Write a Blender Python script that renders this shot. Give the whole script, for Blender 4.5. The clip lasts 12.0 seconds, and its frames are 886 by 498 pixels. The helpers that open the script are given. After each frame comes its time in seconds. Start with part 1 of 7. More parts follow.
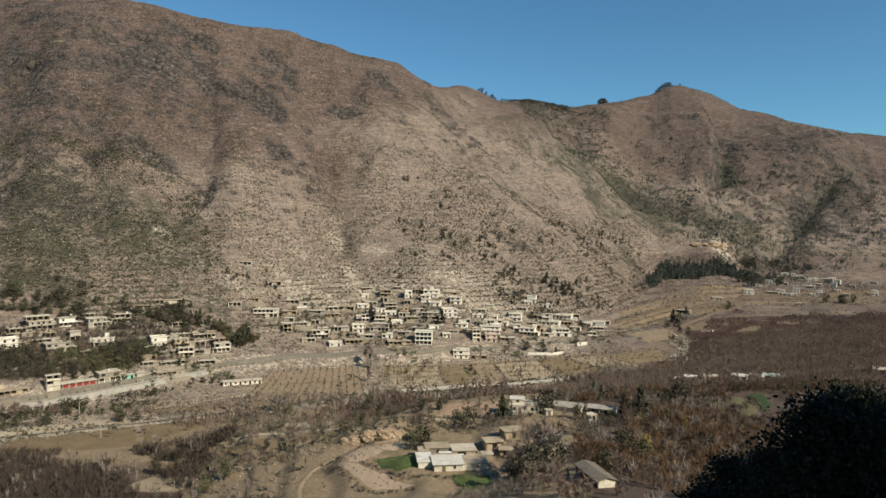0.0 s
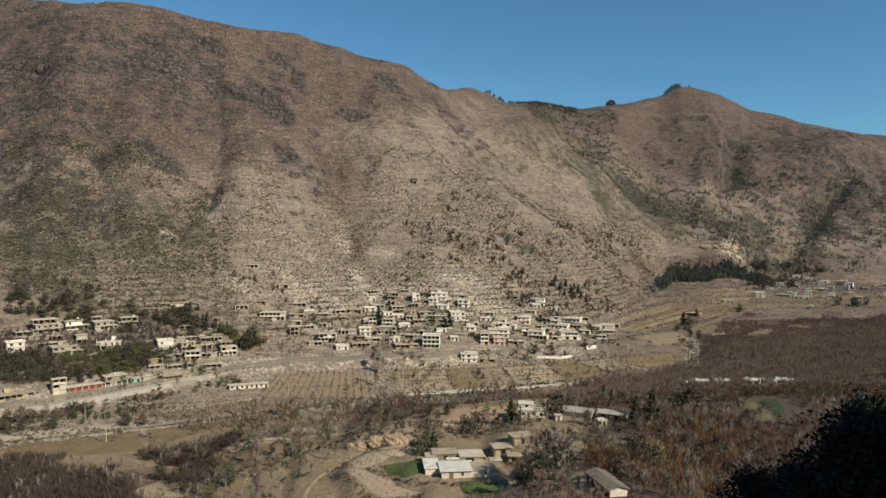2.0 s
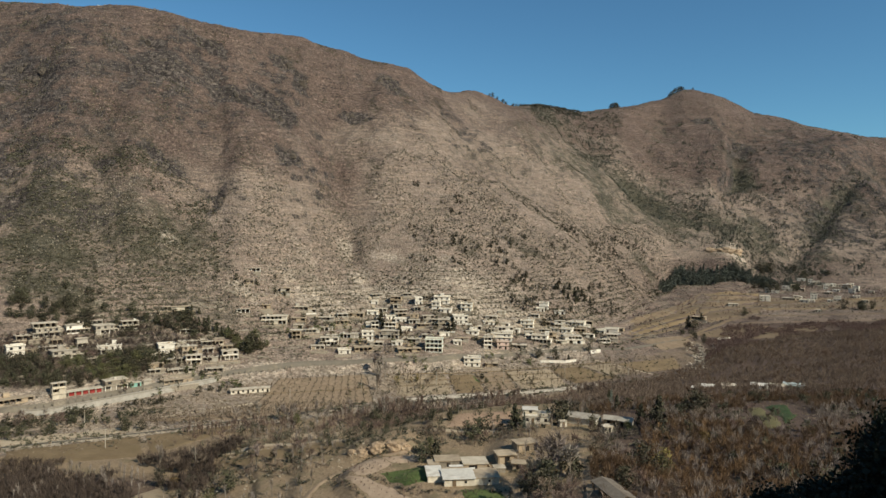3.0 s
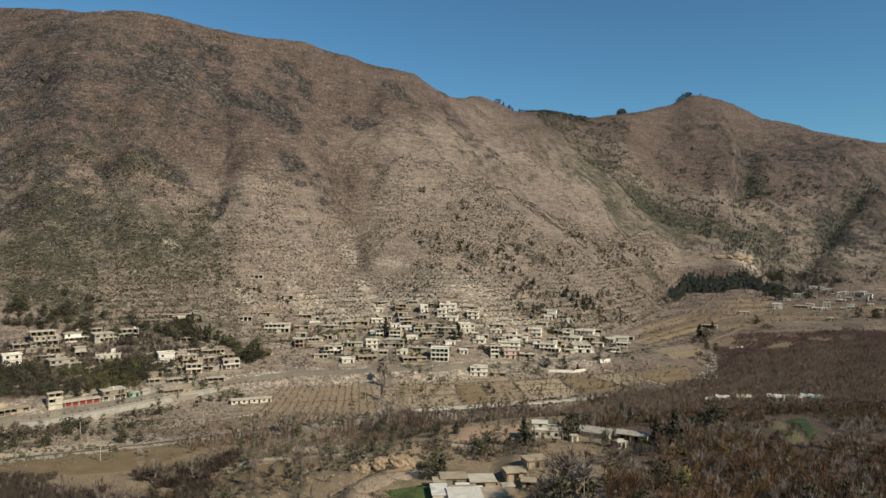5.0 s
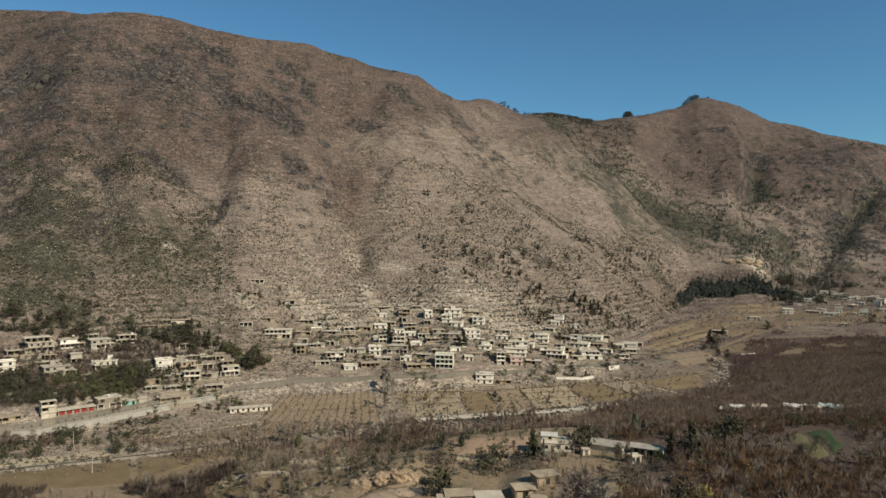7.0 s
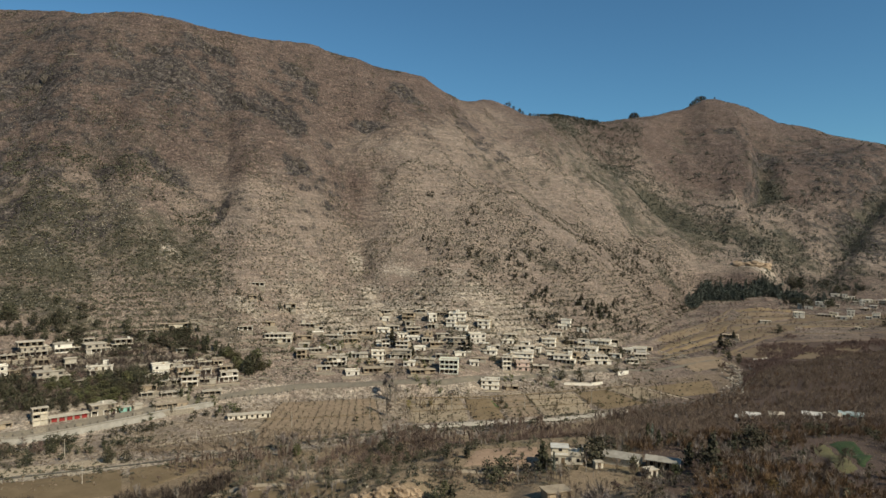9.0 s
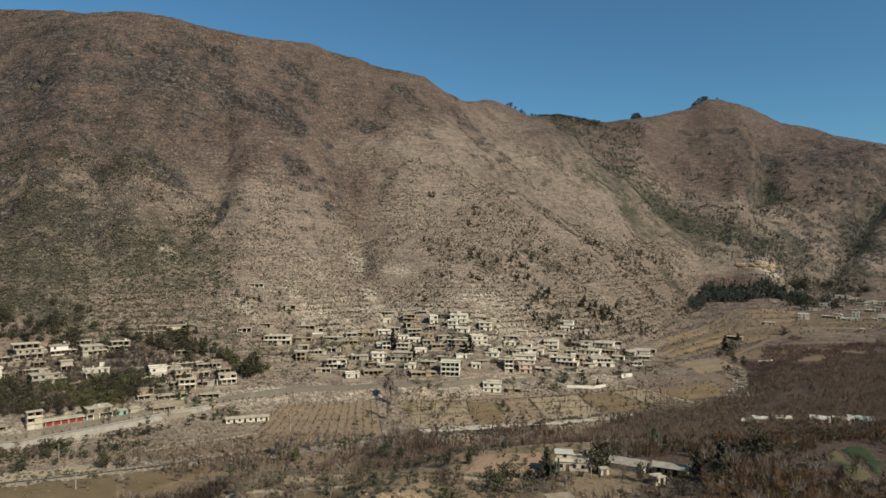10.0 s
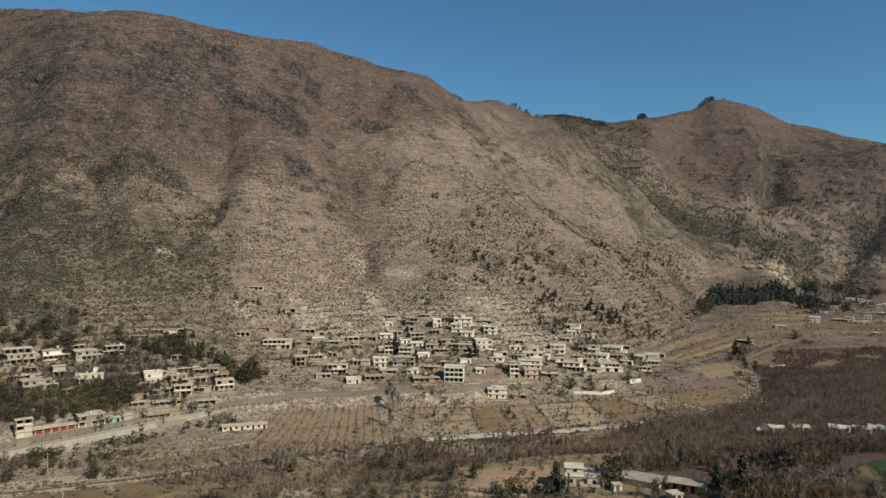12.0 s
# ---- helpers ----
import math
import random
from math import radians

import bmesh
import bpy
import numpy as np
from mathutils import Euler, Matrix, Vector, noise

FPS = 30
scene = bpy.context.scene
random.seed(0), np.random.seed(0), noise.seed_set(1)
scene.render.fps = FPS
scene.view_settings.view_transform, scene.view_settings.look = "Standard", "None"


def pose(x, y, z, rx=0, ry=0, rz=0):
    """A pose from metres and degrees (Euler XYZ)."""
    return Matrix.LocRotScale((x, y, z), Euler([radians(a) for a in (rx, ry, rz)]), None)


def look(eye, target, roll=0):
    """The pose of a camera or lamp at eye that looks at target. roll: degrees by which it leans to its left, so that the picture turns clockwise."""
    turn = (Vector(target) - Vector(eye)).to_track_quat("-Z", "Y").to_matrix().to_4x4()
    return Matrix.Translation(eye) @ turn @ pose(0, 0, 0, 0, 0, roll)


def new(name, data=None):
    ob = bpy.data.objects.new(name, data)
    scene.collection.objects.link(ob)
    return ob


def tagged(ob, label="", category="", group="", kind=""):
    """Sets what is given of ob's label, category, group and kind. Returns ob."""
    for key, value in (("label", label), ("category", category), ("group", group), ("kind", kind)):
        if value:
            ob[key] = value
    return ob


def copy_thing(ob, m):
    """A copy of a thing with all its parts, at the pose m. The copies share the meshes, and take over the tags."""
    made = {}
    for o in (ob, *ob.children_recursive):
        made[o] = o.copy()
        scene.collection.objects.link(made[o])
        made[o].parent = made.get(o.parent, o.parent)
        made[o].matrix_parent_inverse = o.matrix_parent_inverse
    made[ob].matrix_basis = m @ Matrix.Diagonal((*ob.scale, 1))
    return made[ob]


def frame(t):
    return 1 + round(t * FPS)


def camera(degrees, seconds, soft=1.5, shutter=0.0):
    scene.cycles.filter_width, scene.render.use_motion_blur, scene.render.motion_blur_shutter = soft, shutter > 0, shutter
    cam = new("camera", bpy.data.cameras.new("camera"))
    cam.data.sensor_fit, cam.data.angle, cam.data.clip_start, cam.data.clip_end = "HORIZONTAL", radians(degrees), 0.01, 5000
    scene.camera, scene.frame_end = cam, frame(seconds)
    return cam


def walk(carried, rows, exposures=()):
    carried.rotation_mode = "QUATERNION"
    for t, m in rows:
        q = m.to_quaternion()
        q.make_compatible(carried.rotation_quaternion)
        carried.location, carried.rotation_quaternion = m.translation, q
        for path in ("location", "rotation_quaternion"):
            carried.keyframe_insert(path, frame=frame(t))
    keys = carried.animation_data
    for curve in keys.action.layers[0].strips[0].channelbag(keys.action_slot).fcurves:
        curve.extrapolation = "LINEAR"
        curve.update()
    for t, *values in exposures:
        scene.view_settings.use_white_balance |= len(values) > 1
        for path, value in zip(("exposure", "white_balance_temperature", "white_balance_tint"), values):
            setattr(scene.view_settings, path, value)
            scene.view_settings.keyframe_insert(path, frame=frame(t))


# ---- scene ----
cam = camera(67.2, 12.0)
PATH = [
    (0, (0.276, 5.819, 95.572), (0.283, 7.818, 95.504), 0.6),
    (0.5, (0.332, 6.179, 95.464), (0.333, 8.178, 95.391), 0.6),
    (1, (0.377, 6.898, 95.433), (0.372, 8.897, 95.364), 0.6),
    (1.5, (0.457, 7.986, 95.4), (0.445, 9.985, 95.336), 0.6),
    (2, (0.525, 9.357, 95.397), (0.508, 11.356, 95.337), 0.5),
    (2.5, (0.607, 10.965, 95.449), (0.585, 12.964, 95.394), 0.5),
    (3, (0.537, 12.878, 95.423), (0.511, 14.877, 95.372), 0.5),
    (5, (0.396, 22.409, 95.039), (0.352, 24.408, 95.009), 0.5),
    (5.5, (0.225, 24.943, 94.996), (0.177, 26.942, 94.97), 0.5),
    (6, (0.178, 27.625, 94.914), (0.127, 29.624, 94.891), 0.5),
    (6.5, (0.179, 30.35, 94.886), (0.124, 32.349, 94.866), 0.5),
    (7, (0.107, 33.123, 94.834), (0.049, 35.122, 94.816), 0.5),
    (9, (-0.32, 44.54, 94.342), (-0.391, 46.538, 94.332), 0.5),
    (9.5, (-0.41, 47.297, 94.291), (-0.483, 49.296, 94.283), 0.5),
    (10, (-0.489, 50.047, 94.226), (-0.564, 52.045, 94.219), 0.5),
    (10.5, (-0.589, 52.974, 94.197), (-0.668, 54.972, 94.192), 0.5),
    (11, (-0.637, 55.924, 94.234), (-0.719, 57.922, 94.23), 0.5),
    (11.5, (-0.648, 58.719, 94.324), (-0.732, 60.717, 94.321), 0.5),
    (12, (-0.66, 61.484, 94.36), (-0.747, 63.482, 94.358), 0.5),
]
walk(cam, [(t, look(eye, target, roll)) for t, eye, target, roll in PATH], ((0, 0.17), (3, .05), (6, -.01), (12, -.11)))

# ---------------------------------------------------------------- the lie of the land
# Guide lines run along the valley. Each is a list of (s, y, z): s is the sideways share x / y of a
# column of ground that starts under the camera's first place, y the way along it, z the height.
RIDGE = [(-0.900, 800, 357.6), (-0.729, 794, 357.6), (-0.678, 790, 352.8), (-0.593, 768, 345.9), (-0.555, 759, 339.6), (-0.472, 765, 344.3), (-0.443,
         770, 343.8), (-0.402, 774, 337.1), (-0.352, 782, 329.5), (-0.311, 804, 329.9), (-0.225, 875, 341.3), (-0.205, 886, 336.9), (-0.163, 905,
         332.7), (-0.122, 923, 324.1), (-0.069, 955, 324.0), (-0.044, 973, 311.6), (-0.011, 1004, 300.2), (0.038, 1114, 321.7), (0.063, 1159, 320.1),
         (0.079, 1190, 315.3), (0.137, 1272, 330.4), (0.190, 1341, 332.2), (0.227, 1363, 341.6), (0.313, 1441, 381.2), (0.345, 1476, 408.3), (0.386,
         1498, 398.5), (0.419, 1506, 379.6), (0.443, 1510, 362.3), (0.483, 1504, 350.1), (0.540, 1491, 322.6), (0.668, 1455, 298.6), (0.900, 1440,
         298.6)]
SHOULDER = [(-.90, 600, 230), (-.62, 612, 215), (-.54, 645, 258), (-.42, 695, 278), (-.335, 681, 225), (-.24, 735, 243),
            (-.163, 726, 190), (-.105, 840, 276), (-.05, 850, 250), (-.01, 880, 245), (.075, 1000, 258), (.17, 1060, 215),
            (.25, 1110, 196), (.31, 1290, 286), (.383, 1282, 296), (.405, 1190, 196), (.46, 1236, 239), (.54, 1264, 273),
            (.66, 1250, 225), (.9, 1230, 210)]
BENCH = [(-.90, 470, 95), (-.62, 511, 114), (-.50, 548, 138), (-.425, 513, 88), (-.33, 500, 62), (-.235, 560, 86),
         (-.165, 600, 74), (-.105, 640, 104), (-.01, 690, 128), (.075, 720, 118), (.17, 760, 98), (.25, 860, 84),
         (.33, 985, 100), (.41, 985, 100), (.46, 1050, 112), (.54, 1104, 139), (.66, 1050, 112), (.9, 1000, 110)]
FOOT = [(-.90, 380, 26), (-.62, 412, 36), (-.50, 432, 31), (-.42, 448, 34), (-.33, 468, 33), (-.235, 490, 30),
        (-.165, 512, 31), (-.105, 532, 32), (-.01, 536, 38), (.075, 545, 30), (.17, 555, 22), (.25, 620, 20),
        (.33, 860, 30), (.41, 885, 38), (.46, 880, 30), (.54, 885, 30), (.66, 885, 30), (.9, 890, 35)]
ROAD = [(-.90, 300, 4), (-.60, 349, 5), (-.484, 376, 5.5), (-.40, 399, 6.5), (-.317, 420, 8), (-.233, 438, 9.5), (-.15, 446, 10),
        (-.064, 453, 11), (-.015, 458, 11), (.077, 488, 10), (.187, 512, 9), (.264, 522, 8), (.34, 568, 8), (.381, 624, 10),
        (.432, 681, 13), (.52, 690, 15), (.67, 690, 18), (.9, 700, 22)]
FIELD_TOP = [(-.90, 294, 0), (-.60, 343, .3), (-.484, 369, .4), (-.40, 391, 1), (-.317, 411, 2.5), (-.233, 431, 3), (-.15, 438, 4),
             (-.064, 444, 4.5), (.077, 470, 4), (.187, 494, 4.5), (.264, 505, 5), (.34, 548, 6), (.381, 604, 8),
             (.432, 660, 11), (.52, 670, 13), (.67, 670, 16), (.9, 680, 20)]
RIVER = [(-.90, 262, -2), (-.65, 304, -2), (-.54, 315, -2), (-.44, 327, -1.8), (-.317, 346, -1.6), (-.216, 364, -1.4), (-.15, 374, -1),
         (-.065, 384, -.6), (.02, 392, 0), (.104, 404, .4), (.153, 416, .6), (.256, 437, 1.4), (.313, 453, 2), (.36, 480, 3),
         (.41, 540, 6), (.52, 600, 9), (.67, 610, 12), (.9, 620, 16)]
NEAR_FLAT = [(-.90, 240, 1), (-.65, 283, 0), (-.45, 298, 0), (-.34, 318, 0), (-.24, 330, .5), (-.1, 338, 1), (0, 348, 2),
             (.12, 366, 3), (.25, 392, 5), (.4, 432, 7), (.55, 490, 9), (.7, 520, 13), (.9, 530, 16)]
EDGE = [(-.90, 225, 1.5), (-.65, 262, 1), (-.45, 268, 2), (-.36, 270, 4), (-.27, 275, 11), (-.1, 274, 15), (0, 283, 21), (.12, 292, 22), (.25, 302, 22),
        (.4, 345, 15), (.55, 352, 17), (.7, 360, 18), (.9, 360, 20)]
TERRACE = [(-.90, 190, 3), (-.65, 215, 2), (-.45, 220, 3), (-.36, 228, 4), (-.24, 236, 12), (-.1, 238, 17), (0, 248, 21), (.12, 250, 24), (.25, 250, 26),
           (.4, 252, 27), (.55, 255, 28), (.7, 258, 29), (.9, 260, 32)]
YARD = [(-.90, 160, 6), (-.65, 170, 4), (-.45, 175, 5), (-.24, 190, 13), (-.1, 200, 18), (0, 203, 20.5), (.12, 196, 27), (.25, 200, 30),
        (.4, 200, 27), (.55, 205, 30), (.7, 205, 32), (.9, 205, 36)]
SLOPE = [(-.90, 120, 12), (-.65, 120, 10), (-.45, 120, 12), (-.24, 125, 20), (-.1, 130, 26), (0, 135, 31), (.12, 140, 36), (.25, 145, 36.5),
         (.4, 145, 37), (.55, 140, 40), (.7, 135, 44), (.9, 130, 50)]
# outcrops of rock on the mountain: (x, y, half-width, half-depth)
ROCKS = [(-307, 703, 13, 6), (-290, 672, 28, 18), (-269, 731, 27, 6), (-193, 775, 15, 8), (-171, 764, 6, 16), (-224, 690, 31, 9), (-194, 713, 17, 11), (-174, 691, 13,
         13), (-372, 632, 23, 5), (-414, 644, 15, 12), (-284, 558, 8, 6), (-249, 576, 23, 4), (-194, 566, 4, 11), (-79, 851, 17, 14), (-111, 766, 16, 6), (-154, 638, 11, 9), (-332, 507, 8, 14), (489, 1309, 24, 9), (527, 1273, 27, 24), (592, 1109, 22, 6), (-337, 681, 11, 5)]
CHUTE = (-.095, -.142, -.167, -.20, -.24)     # share x / y of the scree chute on its way up
# level plots cut into the near side: (x, y, half-width, half-depth, height)
PADS = [(-17, 224, 15, 16, 18.0), (11, 199, 14, 9, 20.0), (5, 215, 17, 12, 20.6)]
# spurs (up) and gullies (down) along the mountain, by the share x / y
SPURS = [(-.80, 0), (-.66, -1), (-.59, .9), (-.51, -.3), (-.444, .8), (-.378, -1), (-.313, .9), (-.20, -1.1), (-.078, 1), (.027, -.7), (.13, .6), (.22, 0), (.9, 0)]
LINES = [SLOPE, YARD, TERRACE, EDGE, NEAR_FLAT, RIVER, FIELD_TOP, ROAD, FOOT, BENCH, SHOULDER, RIDGE]


def smooth(a, lo, hi):
    a = np.clip((np.asarray(a, float) - lo) / (hi - lo), 0, 1)
    return a * a * (3 - 2 * a)


def slopes(x, y):
    """Slopes of a curve through (x, y), rows of points, that never overshoots."""
    h, d = np.diff(x, axis=-1), np.diff(y, axis=-1)
    d = d / np.maximum(h, 1e-6)
    m = np.zeros_like(y)
    a, b = d[..., :-1], d[..., 1:]
    w1, w2 = 2 * h[..., 1:] + h[..., :-1], h[..., 1:] + 2 * h[..., :-1]
    same = a * b > 0
    m[..., 1:-1] = np.where(same, (w1 + w2) / (w1 / np.where(same, a, 1) + w2 / np.where(same, b, 1)), 0)
    m[..., 0], m[..., -1] = d[..., 0], d[..., -1]
    return m


def along(x, xs, ys, m):
    """The curve through rows (xs, ys) with slopes m, at x."""
    k = np.clip((xs[..., 1:-1] <= x[..., None]).sum(-1), 0, xs.shape[-1] - 2)
    pick = lambda q, j: np.take_along_axis(q, (k + j)[..., None], -1)[..., 0]
    x0, x1 = pick(xs, 0), pick(xs, 1)
    h = np.maximum(x1 - x0, 1e-6)
    t = np.clip((x - x0) / h, 0, 1)
    return ((1 + 2 * t) * (1 - t) ** 2 * pick(ys, 0) + t * (1 - t) ** 2 * h * pick(m, 0)
            + t * t * (3 - 2 * t) * pick(ys, 1) + t * t * (t - 1) * h * pick(m, 1))


def line_at(rows, s, column):
    """y (column 1) or z (column 2) of a guide line at s."""
    rows = np.array(rows, float)
    m = slopes(rows[None, :, 0], rows[None, :, column])
    n = np.asarray(s, float)
    shape = n.shape + (len(rows),)
    return along(np.clip(n, rows[0, 0], rows[-1, 0]), np.broadcast_to(rows[:, 0], shape), np.broadcast_to(rows[:, column], shape), np.broadcast_to(m[0], shape))


def lattice(ix, iy, seed):
    h = (ix.astype(np.int64) * 374761393 + iy.astype(np.int64) * 668265263 + seed * 1442695041) & 0xFFFFFFFF
    h = ((h ^ (h >> 13)) * 1274126177) & 0xFFFFFFFF
    return ((h ^ (h >> 16)) & 0xFFFFFF) / 0xFFFFFF * 2 * np.pi


def wave(x, y, seed=0):
    """Gradient noise, about -0.7 to 0.7, one swell a unit."""
    ix, iy = np.floor(x), np.floor(y)
    fx, fy = x - ix, y - iy
    u, v = fx ** 3 * (fx * (fx * 6 - 15) + 10), fy ** 3 * (fy * (fy * 6 - 15) + 10)
    c = []
    for dx, dy in ((0, 0), (1, 0), (0, 1), (1, 1)):
        a = lattice(ix + dx, iy + dy, seed)
        c.append(np.cos(a) * (fx - dx) + np.sin(a) * (fy - dy))
    return (c[0] * (1 - u) + c[1] * u) * (1 - v) + (c[2] * (1 - u) + c[3] * u) * v


def swell(x, y, size, octaves=4, seed=0):
    out, amp = 0, 1.0
    for k in range(octaves):
        out = out + amp * wave(x / size + 17.3 * k, y / size - 9.1 * k, seed + k)
        size, amp = size / 2.03, amp * .5
    return out


def crease(x, y, size, octaves=4, seed=0):
    """Sharp ridges and gullies, 0 to about 1."""
    out, amp, total = 0, 1.0, 0
    for k in range(octaves):
        out = out + amp * (1 - np.abs(wave(x / size + 5.7 * k, y / size + 3.3 * k, seed + k)) * 2)
        total, size, amp = total + amp, size / 2.1, amp * .5
    return out / total


def profile(s, y):
    """Height of the guided land, with no small relief; s and y are arrays of one shape, s in its first axis."""
    col = s[:, 0]
    ys = np.stack([line_at(r, col, 1) for r in LINES], -1)
    zs = np.stack([line_at(r, col, 2) for r in LINES], -1)
    near, far = ys[:, :1] * 0 + 20, ys[:, -1:] + 500
    ys = np.concatenate([near, ys, far], -1)
    zs = np.concatenate([zs[:, :1] + 22, zs, zs[:, -1:] - 90], -1)
    m = slopes(ys, zs)
    m[:, -1] = 0
    out = np.empty_like(y)
    for k in range(len(col)):
        row = np.broadcast_to(ys[k], (y.shape[1], ys.shape[1]))
        out[k] = along(y[k], row, np.broadcast_to(zs[k], row.shape), np.broadcast_to(m[k], row.shape))
    return out


def relief(x, y, z0, s):
    """Gullies, spurs and rough ground, stronger on the mountain than in the valley."""
    up = smooth(z0, 45, 150) * smooth(y, 380, 470)
    top = smooth(y, line_at(RIDGE, s, 1) - 200, line_at(RIDGE, s, 1) - 30) * smooth(y, 500, 700)
    wx, wy = x + 30 * swell(x, y, 240, 2, 8), y + 30 * swell(x, y, 240, 2, 9)
    big = (crease(wx + .45 * wy, wy * .55, 210, 3, 3) - .62) * (19 - 6 * smooth(s, .2, .35)) * up * (1 - .95 * top)
    mid = (crease(wx - .3 * wy, wy * .6, 46, 4, 11) - .6) * (6 - 1.5 * smooth(s, .2, .35)) * up * (1 - .7 * top)
    rough = swell(x, y, 34, 4, 21) * (1.0 + 1.2 * up) + swell(x, y, 8, 2, 25) * (.35 + .5 * up)
    ledge = np.abs(wave(x / 150 + 3, z0 / 22 + .4 * swell(x, y, 90, 2, 31), 40)) * 5 * up
    # the ravine that comes down from the saddle to the pine grove, and the one on the far mountain
    line = np.interp(y, (930, 985, 1012, 1040, 1137, 1300), (.48, .43, .377, .28, .185, .15))
    ravine = -3.5 * np.exp(-((s - line) / .06) ** 2) * smooth(y, 900, 980) * (1 - smooth(y, 1150, 1330))
    line = np.interp(y, (960, 1020, 1104, 1183, 1260), (.50, .521, .558, .594, .63))
    ravine = ravine - 13 * np.exp(-((s - line) / .02) ** 2) * smooth(y, 940, 1000) * (1 - smooth(y, 1120, 1260))
    # the scree chute above the village and the gully that feeds it
    line = np.interp(y, (530, 600, 680, 740, 820), CHUTE)
    chute = -3.2 * np.exp(-((s - line) / .012) ** 2) * smooth(y, 520, 580) * (1 - smooth(y, 800, 860))
    # the cut face above the pine grove
    scarp = 14 * np.exp(-((s - .40) / .03) ** 2) * smooth(y, 888, 908) * (1 - smooth(y, 905, 985))
    lean = s - .0004 * (740 - y) * np.exp(-((s + .17) / .08) ** 2) + .022 * swell(x, y, 160, 3, 47)
    spur = 6.5 * line_at(SPURS, lean, 1) * smooth(z0, 60, 150) * (1 - .97 * top)
    # broken cliffs where the rock comes through
    q = (z0 + 9 * swell(x, y, 70, 3, 52)) / 12
    band = (np.floor(q) + smooth(q - np.floor(q), .5, .95) - q) * 12
    crag = 0 * x
    for cx, cy, rx, ry in ROCKS:
        crag = np.maximum(crag, np.exp(-(((x - cx) / rx) ** 2 + ((y - cy) / ry) ** 2) ** 2))
    cliffs = crag * (band * 1.1 + 3.2 * swell(x, y, 14, 3, 58)) + .34 * band * up * (1 - top) * smooth(swell(x, y, 110, 3, 57), -.35, .25)
    # stepped fields up the lower slope
    calm = (1 - up)
    step = 3.4
    tread = np.floor(z0 / step) * step + step * smooth(z0 / step - np.floor(z0 / step), .62, .98)
    town = smooth(y, line_at(ROAD, s, 1) + 8, line_at(ROAD, s, 1) + 24) * (1 - smooth(z0, 60, 85)) * smooth(z0, 9, 14)
    near = smooth(z0, 5, 8) * smooth(y, 170, 200) * (1 - smooth(y, line_at(RIVER, s, 1) - 70, line_at(RIVER, s, 1) - 30))
    terraces = (tread - z0) * np.maximum(town * .85, near * (.5 + .25 * smooth(s, -.06, .06)))
    flat = 1 - .8 * np.exp(-((y - line_at(ROAD, s, 1)) / 9) ** 2)
    return big + mid + spur + rough * (.22 + .78 * up) * flat + ledge + ravine + chute + scarp + cliffs + terraces * calm


def bulge(x, y):
    """The wooded hill beside the camera, above the valley's near side, and an unseen one behind that shades it."""
    # a: mound added out of view, tall enough to keep sun off the oaks
    a = 128 * np.exp(-((x - 122) / 56) ** 2 - ((y + 22) / 50) ** 2)
    b = 21.5 * np.exp(-((x - 46) / 26) ** 2 - ((y - 50) / 34) ** 2)
    return a + b


def land(theta, r):
    """Height at bearing theta (rows) and distance r (columns), radians and metres from the origin."""
    th = np.clip(theta, -radians(41), radians(41))
    w = smooth(np.abs(theta), radians(50), radians(85))
    x, y = r * np.sin(theta), r * np.cos(theta)
    s, ye = np.tan(th), r * np.cos(th)
    z0 = profile(s, ye)
    # break the columns up, so that spurs and hollows wander across the slope
    up = smooth(z0, 45, 150)
    shift = swell(x, ye, 150, 3, 90) * 16 * up * (1 - smooth(ye, line_at(RIDGE, s, 1) - 160, line_at(RIDGE, s, 1) - 20))
    z0 = z0 + shift * .5
    # and let whole gullies bend, so that none runs straight down the slope
    bend = swell(x, ye, 190, 3, 95) * (.035 + .03 * smooth(s, .15, .3)) * smooth(z0, 70, 170) * (1 - smooth(ye, line_at(RIDGE, s, 1) - 300, line_at(RIDGE, s, 1) - 90))
    order = np.argsort(theta[:, 0], kind="stable")
    for k in range(z0.shape[1]):
        z0[:, k] = np.interp(theta[:, k] + bend[:, k], theta[order, k], z0[order, k])
    front = z0 + relief(x, ye, z0, s)
    back = 52 + 14 * smooth(r, 30, 200) + .32 * np.maximum(r - 60, 0) ** .98 * (1 - .6 * smooth(r, 500, 1500)) + swell(x, y, 90, 4, 60) * 8
    z = front * (1 - w) + back * w
    z = np.where(r < 60, z * smooth(r, 10, 60) + 50 * (1 - smooth(r, 10, 60)), z)
    for cx, cy, rx, ry, level in PADS:
        w = smooth(1.4 - np.hypot((x - cx) / rx, (y - cy) / ry), 0, .5)
        z = z * (1 - w) + level * w
    # the scraped clay step below the terrace track
    z = z + 4.2 * smooth(y + 1.6 * swell(x, y, 7, 2, 66), 244, 247) * (1 - smooth(y, 256, 278)) * np.exp(-((x + 24) / 13) ** 4)
    return z + bulge(x, y)


# ---------------------------------------------------------------- daylight
SUN_HEIGHT, SUN_BEARING = 36, 129      # degrees above the horizon, clockwise from the way the camera looks
world = bpy.data.worlds.new("winter_sky")
scene.world = world
world.use_nodes = True
wn = world.node_tree
sky = wn.nodes.new("ShaderNodeTexSky")
sky.sky_type, sky.sun_disc = "NISHITA", False
sky.sun_elevation, sky.sun_rotation = radians(SUN_HEIGHT), radians(SUN_BEARING)
sky.altitude, sky.air_density, sky.dust_density, sky.ozone_density = 900, 1.0, 0.35, 0.5
wn.nodes["Background"].inputs["Strength"].default_value = 0.082
clear = wn.nodes.new("ShaderNodeMix")
clear.data_type, clear.blend_type = "RGBA", "MULTIPLY"
